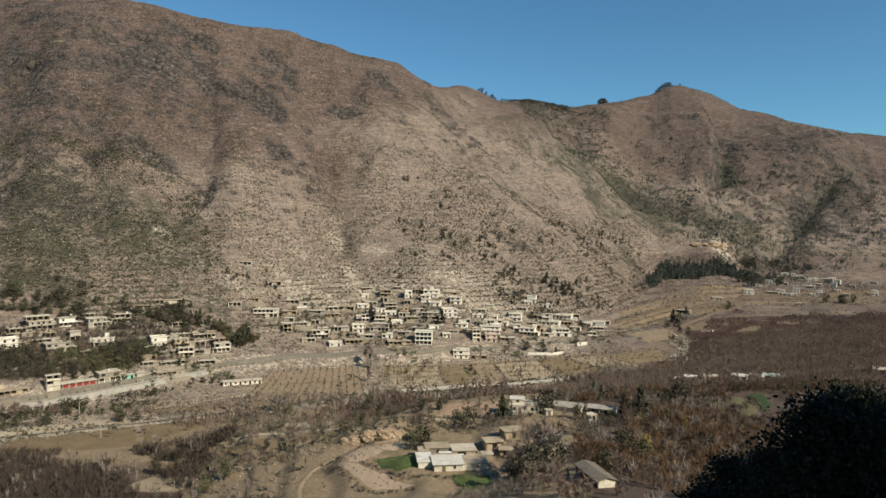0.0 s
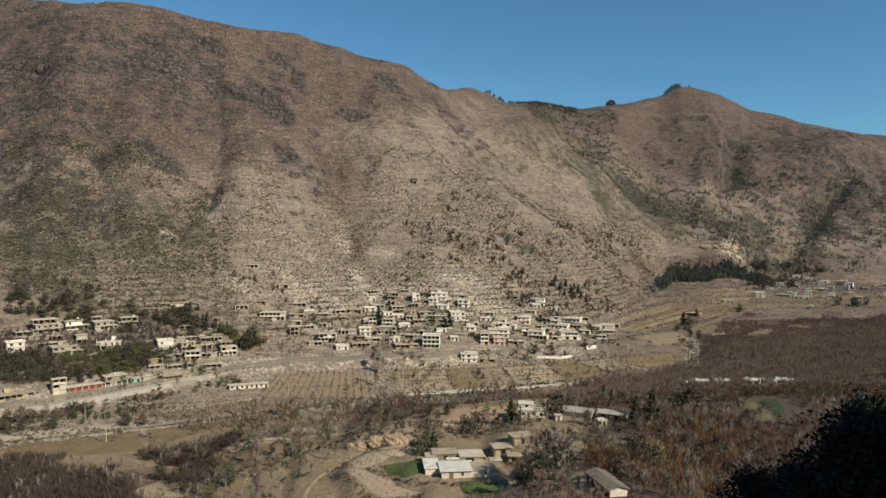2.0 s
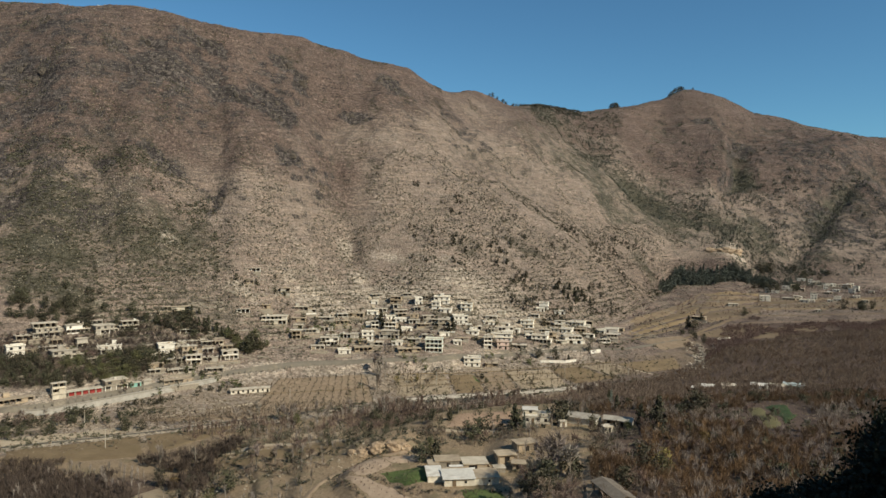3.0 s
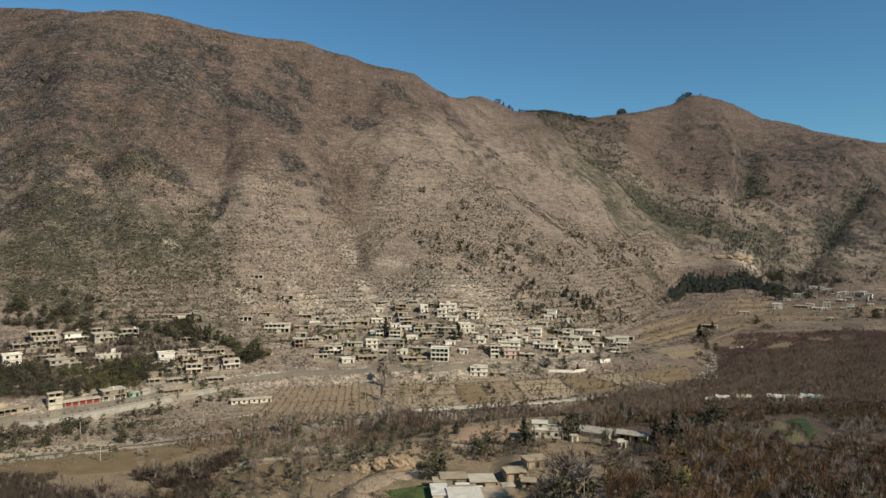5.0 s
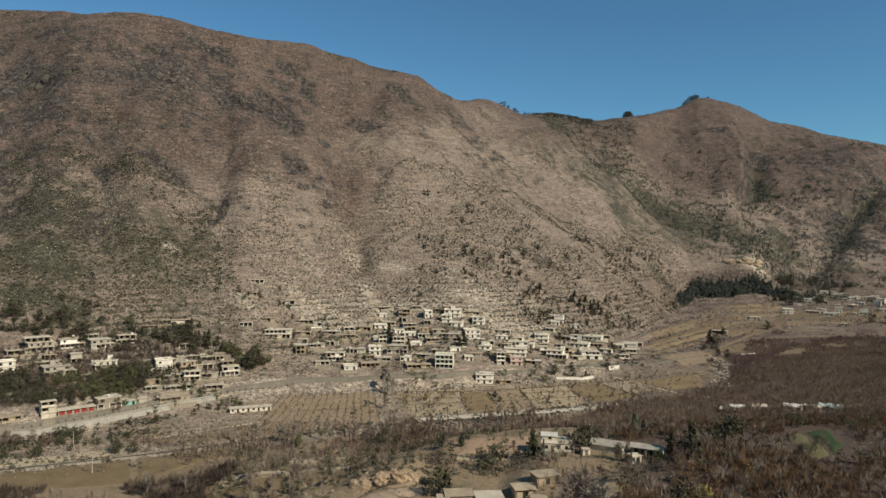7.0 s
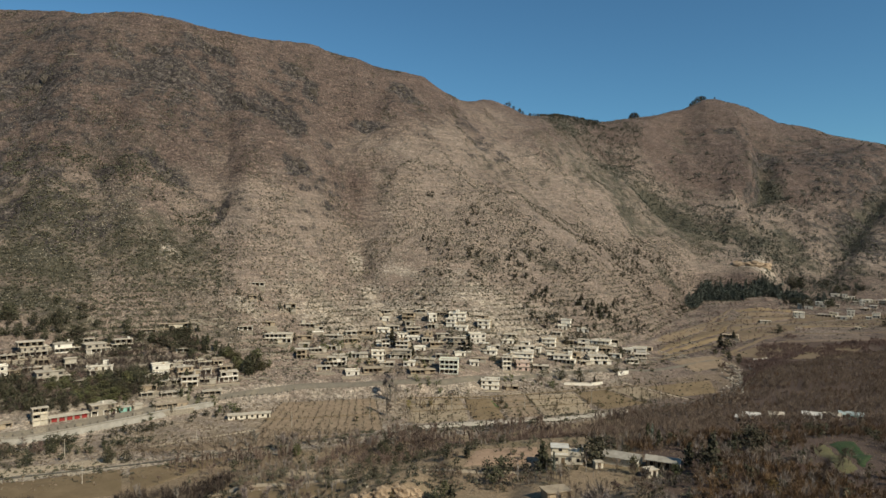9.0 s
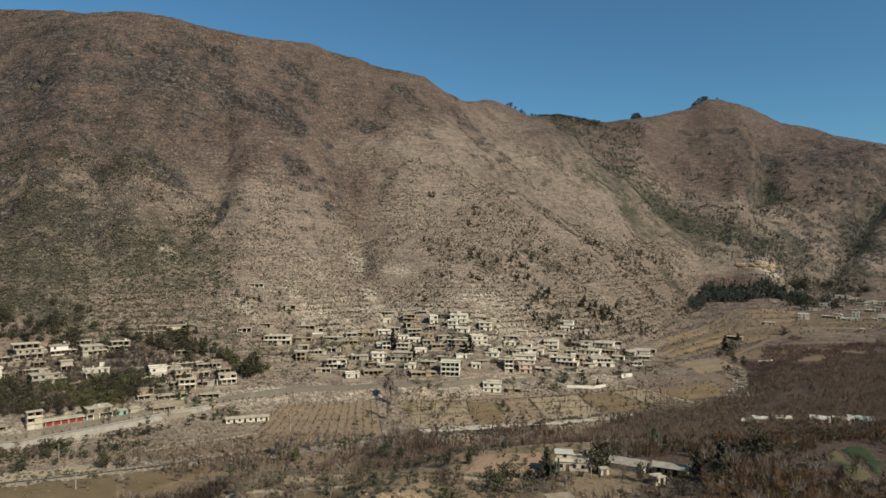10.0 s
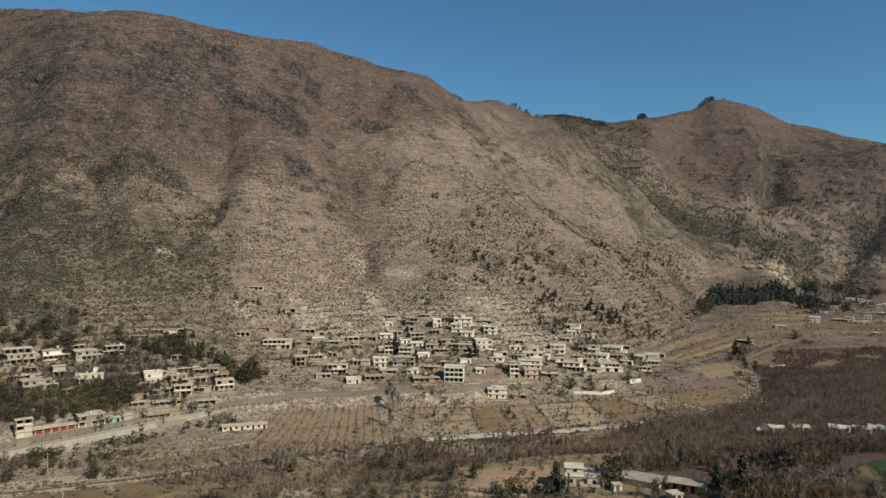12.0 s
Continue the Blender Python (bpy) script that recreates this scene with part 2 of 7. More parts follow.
clear.inputs["Factor"].default_value, clear.inputs["B"].default_value = 1.0, (.565, 1.0, 1.175, 1)
wn.links.new(sky.outputs["Color"], clear.inputs["A"])
wn.links.new(clear.outputs["Result"], wn.nodes["Background"].inputs["Color"])
sun = new("sun", bpy.data.lights.new("sun", "SUN"))
sun.data.energy, sun.data.angle, sun.data.color = 5.0, radians(0.6), (1.0, .925, .80)
toward = Vector((math.sin(radians(SUN_BEARING)) * math.cos(radians(SUN_HEIGHT)), math.cos(radians(SUN_BEARING)) * math.cos(radians(SUN_HEIGHT)), math.sin(radians(SUN_HEIGHT))))
sun.matrix_world = look(toward * 400, (0, 0, 0))


# ---------------------------------------------------------------- materials
def shade(name, rough=.9, metal=0.0):
    m = bpy.data.materials.new(name)
    m.use_nodes = True
    b = m.node_tree.nodes["Principled BSDF"]
    b.inputs["Roughness"].default_value, b.inputs["Metallic"].default_value = rough, metal
    b.inputs["Specular IOR Level"].default_value = .25
    return m, m.node_tree, b


def node(nt, kind, **values):
    n = nt.nodes.new(kind)
    for key, v in values.items():
        n.inputs[key].default_value = v
    return n


def fac_noise(nt, scale, detail=5, rough=.55, vec=None):
    n = node(nt, "ShaderNodeTexNoise", Scale=scale, Detail=detail, Roughness=rough)
    if vec is not None:
        nt.links.new(vec, n.inputs["Vector"])
    return n.outputs["Fac"]


def ramp(nt, fac, *stops):
    r = nt.nodes.new("ShaderNodeValToRGB")
    e = r.color_ramp.elements
    while len(e) < len(stops):
        e.new(.5)
    for el, (p, c) in zip(e, stops):
        el.position, el.color = p, (*c, 1) if len(c) == 3 else c
    nt.links.new(fac, r.inputs["Fac"])
    return r.outputs["Color"]


def edge(nt, fac, lo, hi):
    r = node(nt, "ShaderNodeMapRange", **{"From Min": lo, "From Max": hi})
    r.clamp = True
    nt.links.new(fac, r.inputs["Value"])
    return r.outputs["Result"]


def mix(nt, fac, a, b, how="MIX"):
    m = nt.nodes.new("ShaderNodeMix")
    m.data_type, m.blend_type = "RGBA", how
    for sock, v in ((m.inputs["Factor"], fac), (m.inputs["A"], a), (m.inputs["B"], b)):
        if isinstance(v, bpy.types.NodeSocket):
            nt.links.new(v, sock)
        else:
            sock.default_value = v if isinstance(v, (int, float)) else (*v, 1)
    return m.outputs["Result"]


def calc(nt, op, a, b=0.0):
    m = nt.nodes.new("ShaderNodeMath")
    m.operation = op
    for sock, v in zip(m.inputs, (a, b)):
        if isinstance(v, bpy.types.NodeSocket):
            nt.links.new(v, sock)
        else:
            sock.default_value = v
    return m.outputs[0]


def bump(nt, b, height, distance, strength=1.0):
    n = node(nt, "ShaderNodeBump", Strength=strength, Distance=distance)
    nt.links.new(height, n.inputs["Height"])
    nt.links.new(n.outputs["Normal"], b.inputs["Normal"])


def spots(nt, vec, scale, lo, hi, rand=1.0):
    v = node(nt, "ShaderNodeTexVoronoi", Scale=scale, Randomness=rand)
    nt.links.new(vec, v.inputs["Vector"])
    return edge(nt, v.outputs["Distance"], hi, lo)


def ground_material():
    m, nt, b = shade("dry_hillside")
    vec = nt.nodes.new("ShaderNodeTexCoord").outputs["Object"]
    att = nt.nodes.new("ShaderNodeAttribute")
    att.attribute_name = "cover"
    sep = nt.nodes.new("ShaderNodeSeparateColor")
    nt.links.new(att.outputs["Color"], sep.inputs["Color"])
    rock, bare, green, rust = *sep.outputs[:3], att.outputs["Alpha"]
    broad, middle, fine = fac_noise(nt, .012, 6, .6, vec), fac_noise(nt, .07, 6, .62, vec), fac_noise(nt, .38, 6, .7, vec)
    grit = fac_noise(nt, 1.0, 4, .7, vec)
    sx = node(nt, "ShaderNodeMapping")
    sx.inputs["Scale"].default_value = (.065, .065, .50)
    nt.links.new(vec, sx.inputs["Vector"])
    sy = node(nt, "ShaderNodeMapping")
    sy.inputs["Scale"].default_value = (.014, .014, .055)
    nt.links.new(vec, sy.inputs["Vector"])
    bands = fac_noise(nt, 1.0, 5, .6, sy.outputs["Vector"])
    strata = fac_noise(nt, 1.0, 6, .62, sx.outputs["Vector"])
    # soil, scrub and russet are greyed a little, painting in the mountain's haze
    soil = ramp(nt, middle, (.3, (.186, .141, .105)), (.5, (.294, .222, .166)), (.7, (.416, .318, .246)))
    scrub = ramp(nt, fine, (.38, (.072, .060, .042)), (.5, (.182, .144, .105)), (.62, (.350, .275, .205)))
    russet = ramp(nt, fine, (.36, (.052, .038, .030)), (.5, (.123, .085, .064)), (.64, (.213, .153, .115)))
    col = mix(nt, edge(nt, calc(nt, "ADD", calc(nt, "MULTIPLY", middle, .6), calc(nt, "MULTIPLY", fine, .5)), .43, .66), soil, scrub)
    col = mix(nt, edge(nt, calc(nt, "ADD", rust, calc(nt, "MULTIPLY", calc(nt, "SUBTRACT", broad, .5), 1.4)), .25, .75), col, russet)
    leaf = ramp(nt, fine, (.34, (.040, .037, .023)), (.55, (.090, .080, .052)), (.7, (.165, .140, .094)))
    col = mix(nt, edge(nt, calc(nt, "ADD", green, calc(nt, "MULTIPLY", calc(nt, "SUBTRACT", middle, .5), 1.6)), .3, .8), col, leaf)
    pale = ramp(nt, fine, (.34, (.205, .164, .117)), (.5, (.372, .308, .225)), (.66, (.57, .487, .372)))
    col = mix(nt, edge(nt, calc(nt, "ADD", bare, calc(nt, "MULTIPLY", calc(nt, "SUBTRACT", middle, .5), 1.5)), .3, .8), col, pale)
    stone = ramp(nt, fac_noise(nt, .25, 8, .7, vec), (.38, (.022, .018, .016)), (.5, (.058, .047, .040)), (.62, (.138, .114, .093)))
    col = mix(nt, edge(nt, calc(nt, "ADD", rock, calc(nt, "MULTIPLY", calc(nt, "ADD", calc(nt, "SUBTRACT", middle, .5), calc(nt, "MULTIPLY", calc(nt, "SUBTRACT", fine, .5), .7)), 2.4)), .42, .60), col, stone)
    col = mix(nt, .68, col, ramp(nt, strata, (.36, (.50, .50, .51)), (.5, (.9, .9, .9)), (.64, (1.25, 1.22, 1.18))), "MULTIPLY")
    col = mix(nt, .28, col, ramp(nt, bands, (.36, (.62, .60, .58)), (.5, (.95, .95, .95)), (.64, (1.28, 1.26, 1.22))), "MULTIPLY")
    # warm grass and leaf litter on the near side of the valley
    att2 = nt.nodes.new("ShaderNodeAttribute")
    att2.attribute_name = "near_side"
    sep2 = nt.nodes.new("ShaderNodeSeparateColor")
    nt.links.new(att2.outputs["Color"], sep2.inputs["Color"])
    meadow, litter = sep2.outputs[0], sep2.outputs[1]
    blades = fac_noise(nt, 3.6, 4, .7, vec)
    grass = ramp(nt, blades, (.34, (.135, .094, .050)), (.5, (.255, .184, .108)), (.66, (.40, .305, .190)))
    grass = mix(nt, calc(nt, "MULTIPLY", edge(nt, fac_noise(nt, .09, 5, .65, vec), .5, .66), .6), grass, (.125, .112, .055))
    humus = ramp(nt, blades, (.34, (.038, .025, .018)), (.5, (.086, .058, .041)), (.66, (.158, .112, .079)))
    col = mix(nt, edge(nt, calc(nt, "ADD", meadow, calc(nt, "MULTIPLY", calc(nt, "SUBTRACT", middle, .5), .9)), .3, .75), col, grass)
    col = mix(nt, edge(nt, calc(nt, "ADD", litter, calc(nt, "MULTIPLY", calc(nt, "SUBTRACT", middle, .5), .9)), .3, .75), col, humus)
    wild = calc(nt, "SUBTRACT", 1.0, calc(nt, "MULTIPLY", calc(nt, "MAXIMUM", meadow, litter), .9))
    # low tufts and stones
    tuft = calc(nt, "MULTIPLY", spots(nt, vec, .50, .12, .40), edge(nt, middle, .33, .55))
    tuft = calc(nt, "MULTIPLY", tuft, calc(nt, "SUBTRACT", 1.0, calc(nt, "MULTIPLY", bare, .65)))
    tuft = calc(nt, "MULTIPLY", tuft, wild)
    col = mix(nt, calc(nt, "MULTIPLY", tuft, .75), col, (.065, .058, .034))
    shrub = calc(nt, "MULTIPLY", spots(nt, vec, .26, .14, .34), edge(nt, fac_noise(nt, .045, 5, .65, vec), .36, .56))
    shrub = calc(nt, "MULTIPLY", calc(nt, "MULTIPLY", shrub, wild), calc(nt, "SUBTRACT", 1.0, calc(nt, "MULTIPLY", calc(nt, "ADD", rust, bare), .4)))
    col = mix(nt, calc(nt, "MULTIPLY", shrub, .8), col, ramp(nt, fine, (.4, (.034, .035, .020)), (.6, (.085, .080, .050))))
    peb = calc(nt, "MULTIPLY", spots(nt, vec, .7, .10, .26), edge(nt, fac_noise(nt, .03, 3, .5, vec), .44, .60))
    peb = calc(nt, "MULTIPLY", peb, wild)
    col = mix(nt, calc(nt, "MULTIPLY", peb, .5), col, (.46, .41, .33))
    col = mix(nt, calc(nt, "ADD", calc(nt, "MULTIPLY", wild, .45), .2), col, ramp(nt, grit, (.36, (.34, .34, .34)), (.64, (1.58, 1.58, 1.58))), "MULTIPLY")
    nt.links.new(col, b.inputs["Base Color"])
    bump(nt, b, calc(nt, "MULTIPLY", calc(nt, "ADD", fine, calc(nt, "MULTIPLY", tuft, .5)), calc(nt, "ADD", calc(nt, "MULTIPLY", wild, .9), .1)), 1.6, .9)
    return m


GROUND = ground_material()


# ---------------------------------------------------------------- ground: one sheet from under the camera to the horizon
def patch(x, y, cx, cy, rx, ry, turn=0.0):
    c, s = math.cos(radians(turn)), math.sin(radians(turn))
    u, v = (x - cx) * c + (y - cy) * s, (y - cy) * c - (x - cx) * s
    return np.exp(-((u / rx) ** 2 + (v / ry) ** 2))


def cover(x, y, z, s):
    """Shares of rock, bare earth, green scrub and russet grass; some rock and green patches also paint in shade."""
    up = smooth(z, 60, 140)
    rock, bare, green = 0 * x, 0 * x, 0 * x
    for cx, cy, rx, ry in ROCKS:
        rock = np.maximum(rock, 1.5 * patch(x, y, cx, cy, rx * 1.2, ry * 1.3))
    for cx, cy, rx, ry, k in CRAGS_AND_SHADE:
        rock = np.maximum(rock, 1.12 * k * patch(x, y, cx, cy, rx * 1.35, ry * 1.5))
    for cx, cy, rx, ry, k in BARE:
        bare = np.maximum(bare, k * patch(x, y, cx, cy, rx, ry))
    for cx, cy, rx, ry, k in GREEN + RAVINE_GREEN_SHADE + FLANK_GREEN + EAST_GREEN_SHADE:
        green = np.maximum(green, k * patch(x, y, cx, cy, rx, ry))
    wander = swell(x, y, 120, 4, 70)
    rust = smooth(z + 70 * wander + 60 * smooth(-s, .2, .5), 80, 270) * .95 + .25 * smooth(s, .3, .5) * up - .4 * smooth(s, -.14, 0) * (1 - smooth(s, .2, .3)) * (1 - .5 * smooth(z, 230, 300))
    east = smooth(s, .17, .28) * (1 - smooth(z, 50, 80)) * smooth(y, 300, 360)
    rust = np.maximum(rust, .5 * east)
    floor = 1 - smooth(z, 9, 16)
    bare = np.maximum(bare, .64 * floor * smooth(y, 250, 300) * (1 - east))
    near = smooth(-y, -340, -290) * .55
    bare = np.maximum(bare, .58 * smooth(-y, -330, -280))
    return rock, bare, green, np.clip(rust + near, 0, 1)


def make_ground():
    fine = np.radians(np.arange(-44, 44.001, .125))
    side = np.radians(np.concatenate([np.arange(47, 180, 4.0), np.arange(180, 314, 4.0)]))
    theta = np.concatenate([fine, side])
    r = np.concatenate([[.5, 4, 8, 16, 24], np.geomspace(32, 300, 200, endpoint=False), np.linspace(300, 560, 170, endpoint=False), np.linspace(560, 1000, 220, endpoint=False),
                        np.linspace(1000, 1500, 120, endpoint=False), np.linspace(1500, 1900, 22), [2100, 2400, 3000, 3800, 5200, 8000]])
    th, rr = np.meshgrid((theta + np.pi) % (2 * np.pi) - np.pi, r, indexing="ij")
    z = land(th, rr)
    x, y = rr * np.sin(th), rr * np.cos(th)
    n, k = th.shape
    co = np.stack([x, y, z], -1).reshape(-1, 3)
    a = np.arange(n)[:, None] * k + np.arange(k - 1)[None]
    b = ((np.arange(n) + 1) % n)[:, None] * k + np.arange(k - 1)[None]
    quads = np.stack([a, a + 1, b + 1, b], -1).reshape(-1, 4)[:, ::-1]
    me = bpy.data.meshes.new("ground")
    fill(me, co, quads)
    gx = np.gradient(z, axis=1) / np.gradient(rr, axis=1)
    gt = np.gradient(z, axis=0) / np.maximum(rr * np.abs(np.gradient(theta))[:, None], .2)
    steep = smooth(np.hypot(gx, gt), 1.35, 2.3) * smooth(rr, 420, 520)
    s = np.tan(np.clip(th, -radians(41), radians(41)))
    shares = np.stack(cover(x, y, z, s), -1)
    # scrub holds in the hollows of the mountain, dry grass on its spurs; the tones also paint in relief shading
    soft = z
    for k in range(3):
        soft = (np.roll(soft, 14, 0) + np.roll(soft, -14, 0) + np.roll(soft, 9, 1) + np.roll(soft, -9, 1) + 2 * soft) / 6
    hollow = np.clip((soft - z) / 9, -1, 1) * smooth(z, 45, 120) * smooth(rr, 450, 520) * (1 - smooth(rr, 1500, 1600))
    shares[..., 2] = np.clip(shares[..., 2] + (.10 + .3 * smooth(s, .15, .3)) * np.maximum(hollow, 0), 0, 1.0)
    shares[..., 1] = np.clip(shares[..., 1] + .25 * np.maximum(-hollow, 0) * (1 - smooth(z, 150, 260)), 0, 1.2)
    shares[..., 0] = np.maximum(shares[..., 0], .6 * steep)
    shares = shares.reshape(-1, 4)
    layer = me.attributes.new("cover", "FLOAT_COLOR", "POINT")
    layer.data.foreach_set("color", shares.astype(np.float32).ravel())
    # grass on the near terraces and flats, leaf litter below the woods
    river = line_at(RIVER, s, 1)
    meadow = (1 - smooth(y, river - 22, river - 4)) * .9 + .45 * smooth(y, river + 8, river + 20) * (1 - smooth(y, line_at(FIELD_TOP, s, 1) - 6, line_at(FIELD_TOP, s, 1) + 4))
    litter = .8 * smooth(-s, .30, .42) * (1 - smooth(y, 252, 272)) + smooth(s, .17, .26) * (1 - smooth(y, river - 10, river + 2)) + smooth(s, .355, .385) * (1 - smooth(y, line_at(ROAD, s, 1) - 45, line_at(ROAD, s, 1) - 25))
    near = np.stack([np.clip(meadow, 0, 1), np.clip(litter, 0, 1), 0 * s, 0 * s + 1], -1).reshape(-1, 4)
    side_layer = me.attributes.new("near_side", "FLOAT_COLOR", "POINT")
    side_layer.data.foreach_set("color", near.astype(np.float32).ravel())
    me.materials.append(GROUND)
    ob = new("ground", me)
    return tagged(ob, "dry brown mountain valley with scrubby slopes and terraced fields", "ground", kind="structure"), th, rr, z


def fill(me, co, faces):
    """Fills a mesh from arrays of points and of faces that all have one number of corners."""
    co, faces = np.asarray(co, np.float32), np.asarray(faces, np.int32)
    me.vertices.add(len(co))
    me.vertices.foreach_set("co", co.ravel())
    me.loops.add(faces.size)
    me.loops.foreach_set("vertex_index", faces.ravel())
    me.polygons.add(len(faces))
    me.polygons.foreach_set("loop_start", np.arange(len(faces), dtype=np.int32) * faces.shape[1])
    me.polygons.foreach_set("loop_total", np.full(len(faces), faces.shape[1], np.int32))
    me.polygons.foreach_set("use_smooth", np.ones(len(faces), bool))
    me.update(calc_edges=True)


# (x, y, half-width, half-depth) and, where it varies, strength
# dark stone; (600, 1055) and (-358, 595) also paint shade onto ravine and spur
CRAGS_AND_SHADE = [(600, 1055, 90, 60, .52), (15, 884, 36, 22, .5), (660, 1200, 110, 120, .46), (-410, 690, 80, 46, .46), (-358, 595, 52, 16, .62), (-388, 626, 70, 26, .58), (-356, 551, 34, 28, .60), (-301, 655, 70, 30, .54), (-293, 512, 30, 18, .5), (-272, 700, 56, 32, .48), (-191, 735, 30, 50, .36), (-67, 828, 41, 41, .34),
         (-320, 530, 40, 26, .42), (-240, 575, 46, 10, .46), (560, 1110, 40, 60, .3)]
BARE = [(-215, 517, 9, 6, .72), (-95, 613, 9, 16, .85), (-77, 576, 10, 17, .9), (-56, 601, 27, 6, .8), (-116, 563, 27, 12, .45), (2, 709, 35, 7, .35), (-94, 735, 21, 5,
        .4), (-56, 556, 54, 17, 1), (16, 579, 74, 30, .75), (37, 544, 74, 24, 1.1), (-90, 524, 46, 24, .9), (151, 710, 35, 56, .25), (186, 692, 39, 54, .2), (-149, 495,
        18, 6, .8), (389, 943, 23, 25, 1.2), (-26, 585, 56, 27, .5), (-242, 481, 23, 4, .5), (-24, 245.5, 11, 2.6, 1.3), (-369, 655, 9, 3, .66), (-280, 625, 6, 2, .5)]
GREEN = [(-285, 478, 52, 16, 1.05), (-265, 448, 52, 16, .95), (-300, 512, 56, 30, .9), (-225, 510, 62, 40, .78), (-175, 475, 50, 24, .5), (-275, 575, 70, 34, .5), (-199, 481, 46, 9, .5), (-179, 511, 37, 13, .25), (-106, 537, 26, 11, .7), (17, 625, 35, 16, .55), (77, 662,
         27, 16, .5), (15, 523, 21, 22, .6), (160, 1167, 58, 51, .7), (207, 1043, 34, 90, .55), (216, 970, 40, 60, .7), (318, 1047, 43, 59, .65)]
# ravine scrub; (568, 1057) and (624, 1112) paint in the far ravine's shadow
RAVINE_GREEN_SHADE = [(225, 1050, 80, 120, .62), (330, 1015, 80, 66, .7), (425, 1000, 60, 46, .75), (150, 1130, 60, 80, .5), (-200, 405, 62, 36, .75), (-228, 368, 36, 18, .9), (385, 1021, 50, 26, .8), (491, 1163, 29, 73, .7), (463, 1031, 42, 42, .75), (568, 1057, 22, 45, .6), (624, 1112, 23, 24, .7), (241, 841, 34, 25, .7), (-96, 706, 34, 26, .3), (82, 890, 44, 88, .3), (647, 1169, 39, 75, .35), (-126, 609, 25, 19, .3)]
FLANK_GREEN = [(116, 988, 40, 76, .5), (162, 1017, 50, 91, .62), (214, 1028, 50, 88, .72), (274, 1064, 52, 54, .75), (320, 1043, 51, 50, .75), (363, 1022, 46, 35, .75), (403, 999, 41, 29, .8), (23, 836, 41, 79, .36), (68, 802, 39, 73, .34)]
# scrub laid over the far ravine to put its shade into the colour
EAST_GREEN_SHADE = [(531, 1060, 35, 48, .55), (593, 1064, 35, 59, .7), (661, 1114, 36, 63, .6), (477, 1000, 33, 25, .7), (541, 986, 40, 27, .7), (693, 1191, 49, 44, .4)]
ground, G_TH, G_R, G_Z = make_ground()
G_COLS = int(round(88 / .125)) + 1
G_RAD = G_R[0]


def z_at(x, y):
    """Height of the ground, read off its own sheet."""
    th, r = math.degrees(math.atan2(x, y)), math.hypot(x, y)
    a = min(max((th + 44) / .125, 0), G_COLS - 2)
    i, k = int(a), min(max(int(np.searchsorted(G_RAD, r)) - 1, 0), len(G_RAD) - 2)
    u, v = a - i, (r - G_RAD[k]) / (G_RAD[k + 1] - G_RAD[k])
    return float((G_Z[i, k] * (1 - v) + G_Z[i, k + 1] * v) * (1 - u) + (G_Z[i + 1, k] * (1 - v) + G_Z[i + 1, k + 1] * v) * u)


# ---------------------------------------------------------------- kit: surfaces, parts, plants
def plain(name, low, high, scale=.6, rough=.9, relief_=.02, stain=None, metal=0.0, vary=.25):
    """A worn surface between two colours, with grain, blotches and a shift from piece to piece."""
    low, high, stain = [c and (c[0] * 1.03, c[1], c[2] * .89) for c in (low, high, stain)]
    m, nt, b = shade(name, rough, metal)
    geo = nt.nodes.new("ShaderNodeNewGeometry").outputs["Position"]
    info = nt.nodes.new("ShaderNodeObjectInfo").outputs["Random"]
    a, c = fac_noise(nt, scale, 5, .6, geo), fac_noise(nt, scale * 7, 4, .65, geo)
    col = ramp(nt, calc(nt, "ADD", calc(nt, "MULTIPLY", a, .65), calc(nt, "MULTIPLY", c, .35)), (.32, low), (.68, high))
    if stain:
        col = mix(nt, calc(nt, "MULTIPLY", edge(nt, fac_noise(nt, scale * .6, 6, .7, geo), .52, .68), .7), col, stain)
    val = node(nt, "ShaderNodeHueSaturation")
    nt.links.new(col, val.inputs["Color"])
    nt.links.new(calc(nt, "ADD", calc(nt, "MULTIPLY", info, vary), 1 - vary / 2), val.inputs["Value"])
    nt.links.new(val.outputs["Color"], b.inputs["Base Color"])
    if relief_:
        bump(nt, b, c, relief_)
    return m


def leafy(name, dark, light, tip=None, sheen=.0):
    """Foliage or twigs: each leaf or clump its own shade, with broad patches."""
    m, nt, b = shade(name, .75)
    geo = nt.nodes.new("ShaderNodeNewGeometry")
    info = nt.nodes.new("ShaderNodeObjectInfo").outputs["Random"]
    isl = geo.outputs["Random Per Island"]
    col = ramp(nt, isl, (.0, dark), (.75, light), (1.0, tip or light))
    broad = fac_noise(nt, .05, 3, .5, geo.outputs["Position"])
    val = node(nt, "ShaderNodeHueSaturation")
    nt.links.new(col, val.inputs["Color"])
    nt.links.new(calc(nt, "ADD", calc(nt, "MULTIPLY", broad, .8), calc(nt, "ADD", calc(nt, "MULTIPLY", info, .4), .4)), val.inputs["Value"])
    nt.links.new(calc(nt, "ADD", calc(nt, "MULTIPLY", info, .05), .475), val.inputs["Hue"])
    nt.links.new(val.outputs["Color"], b.inputs["Base Color"])
    return m


PLASTER = plain("whitewashed_plaster", (.62, .59, .53), (.84, .81, .75), .5, stain=(.46, .41, .33))
LIMEWASH = plain("stained_limewash", (.48, .44, .37), (.70, .66, .57), .7, stain=(.33, .28, .21))
CEMENT = plain("grey_cement_render", (.27, .247, .212), (.50, .462, .40), .4, stain=(.2, .17, .135))
MUD = plain("mud_brick_render", (.28, .22, .155), (.45, .37, .275), .5, stain=(.20, .15, .10))
CREAM = plain("cream_painted_plaster", (.47, .425, .345), (.62, .57, .475), .5, stain=(.34, .28, .2))
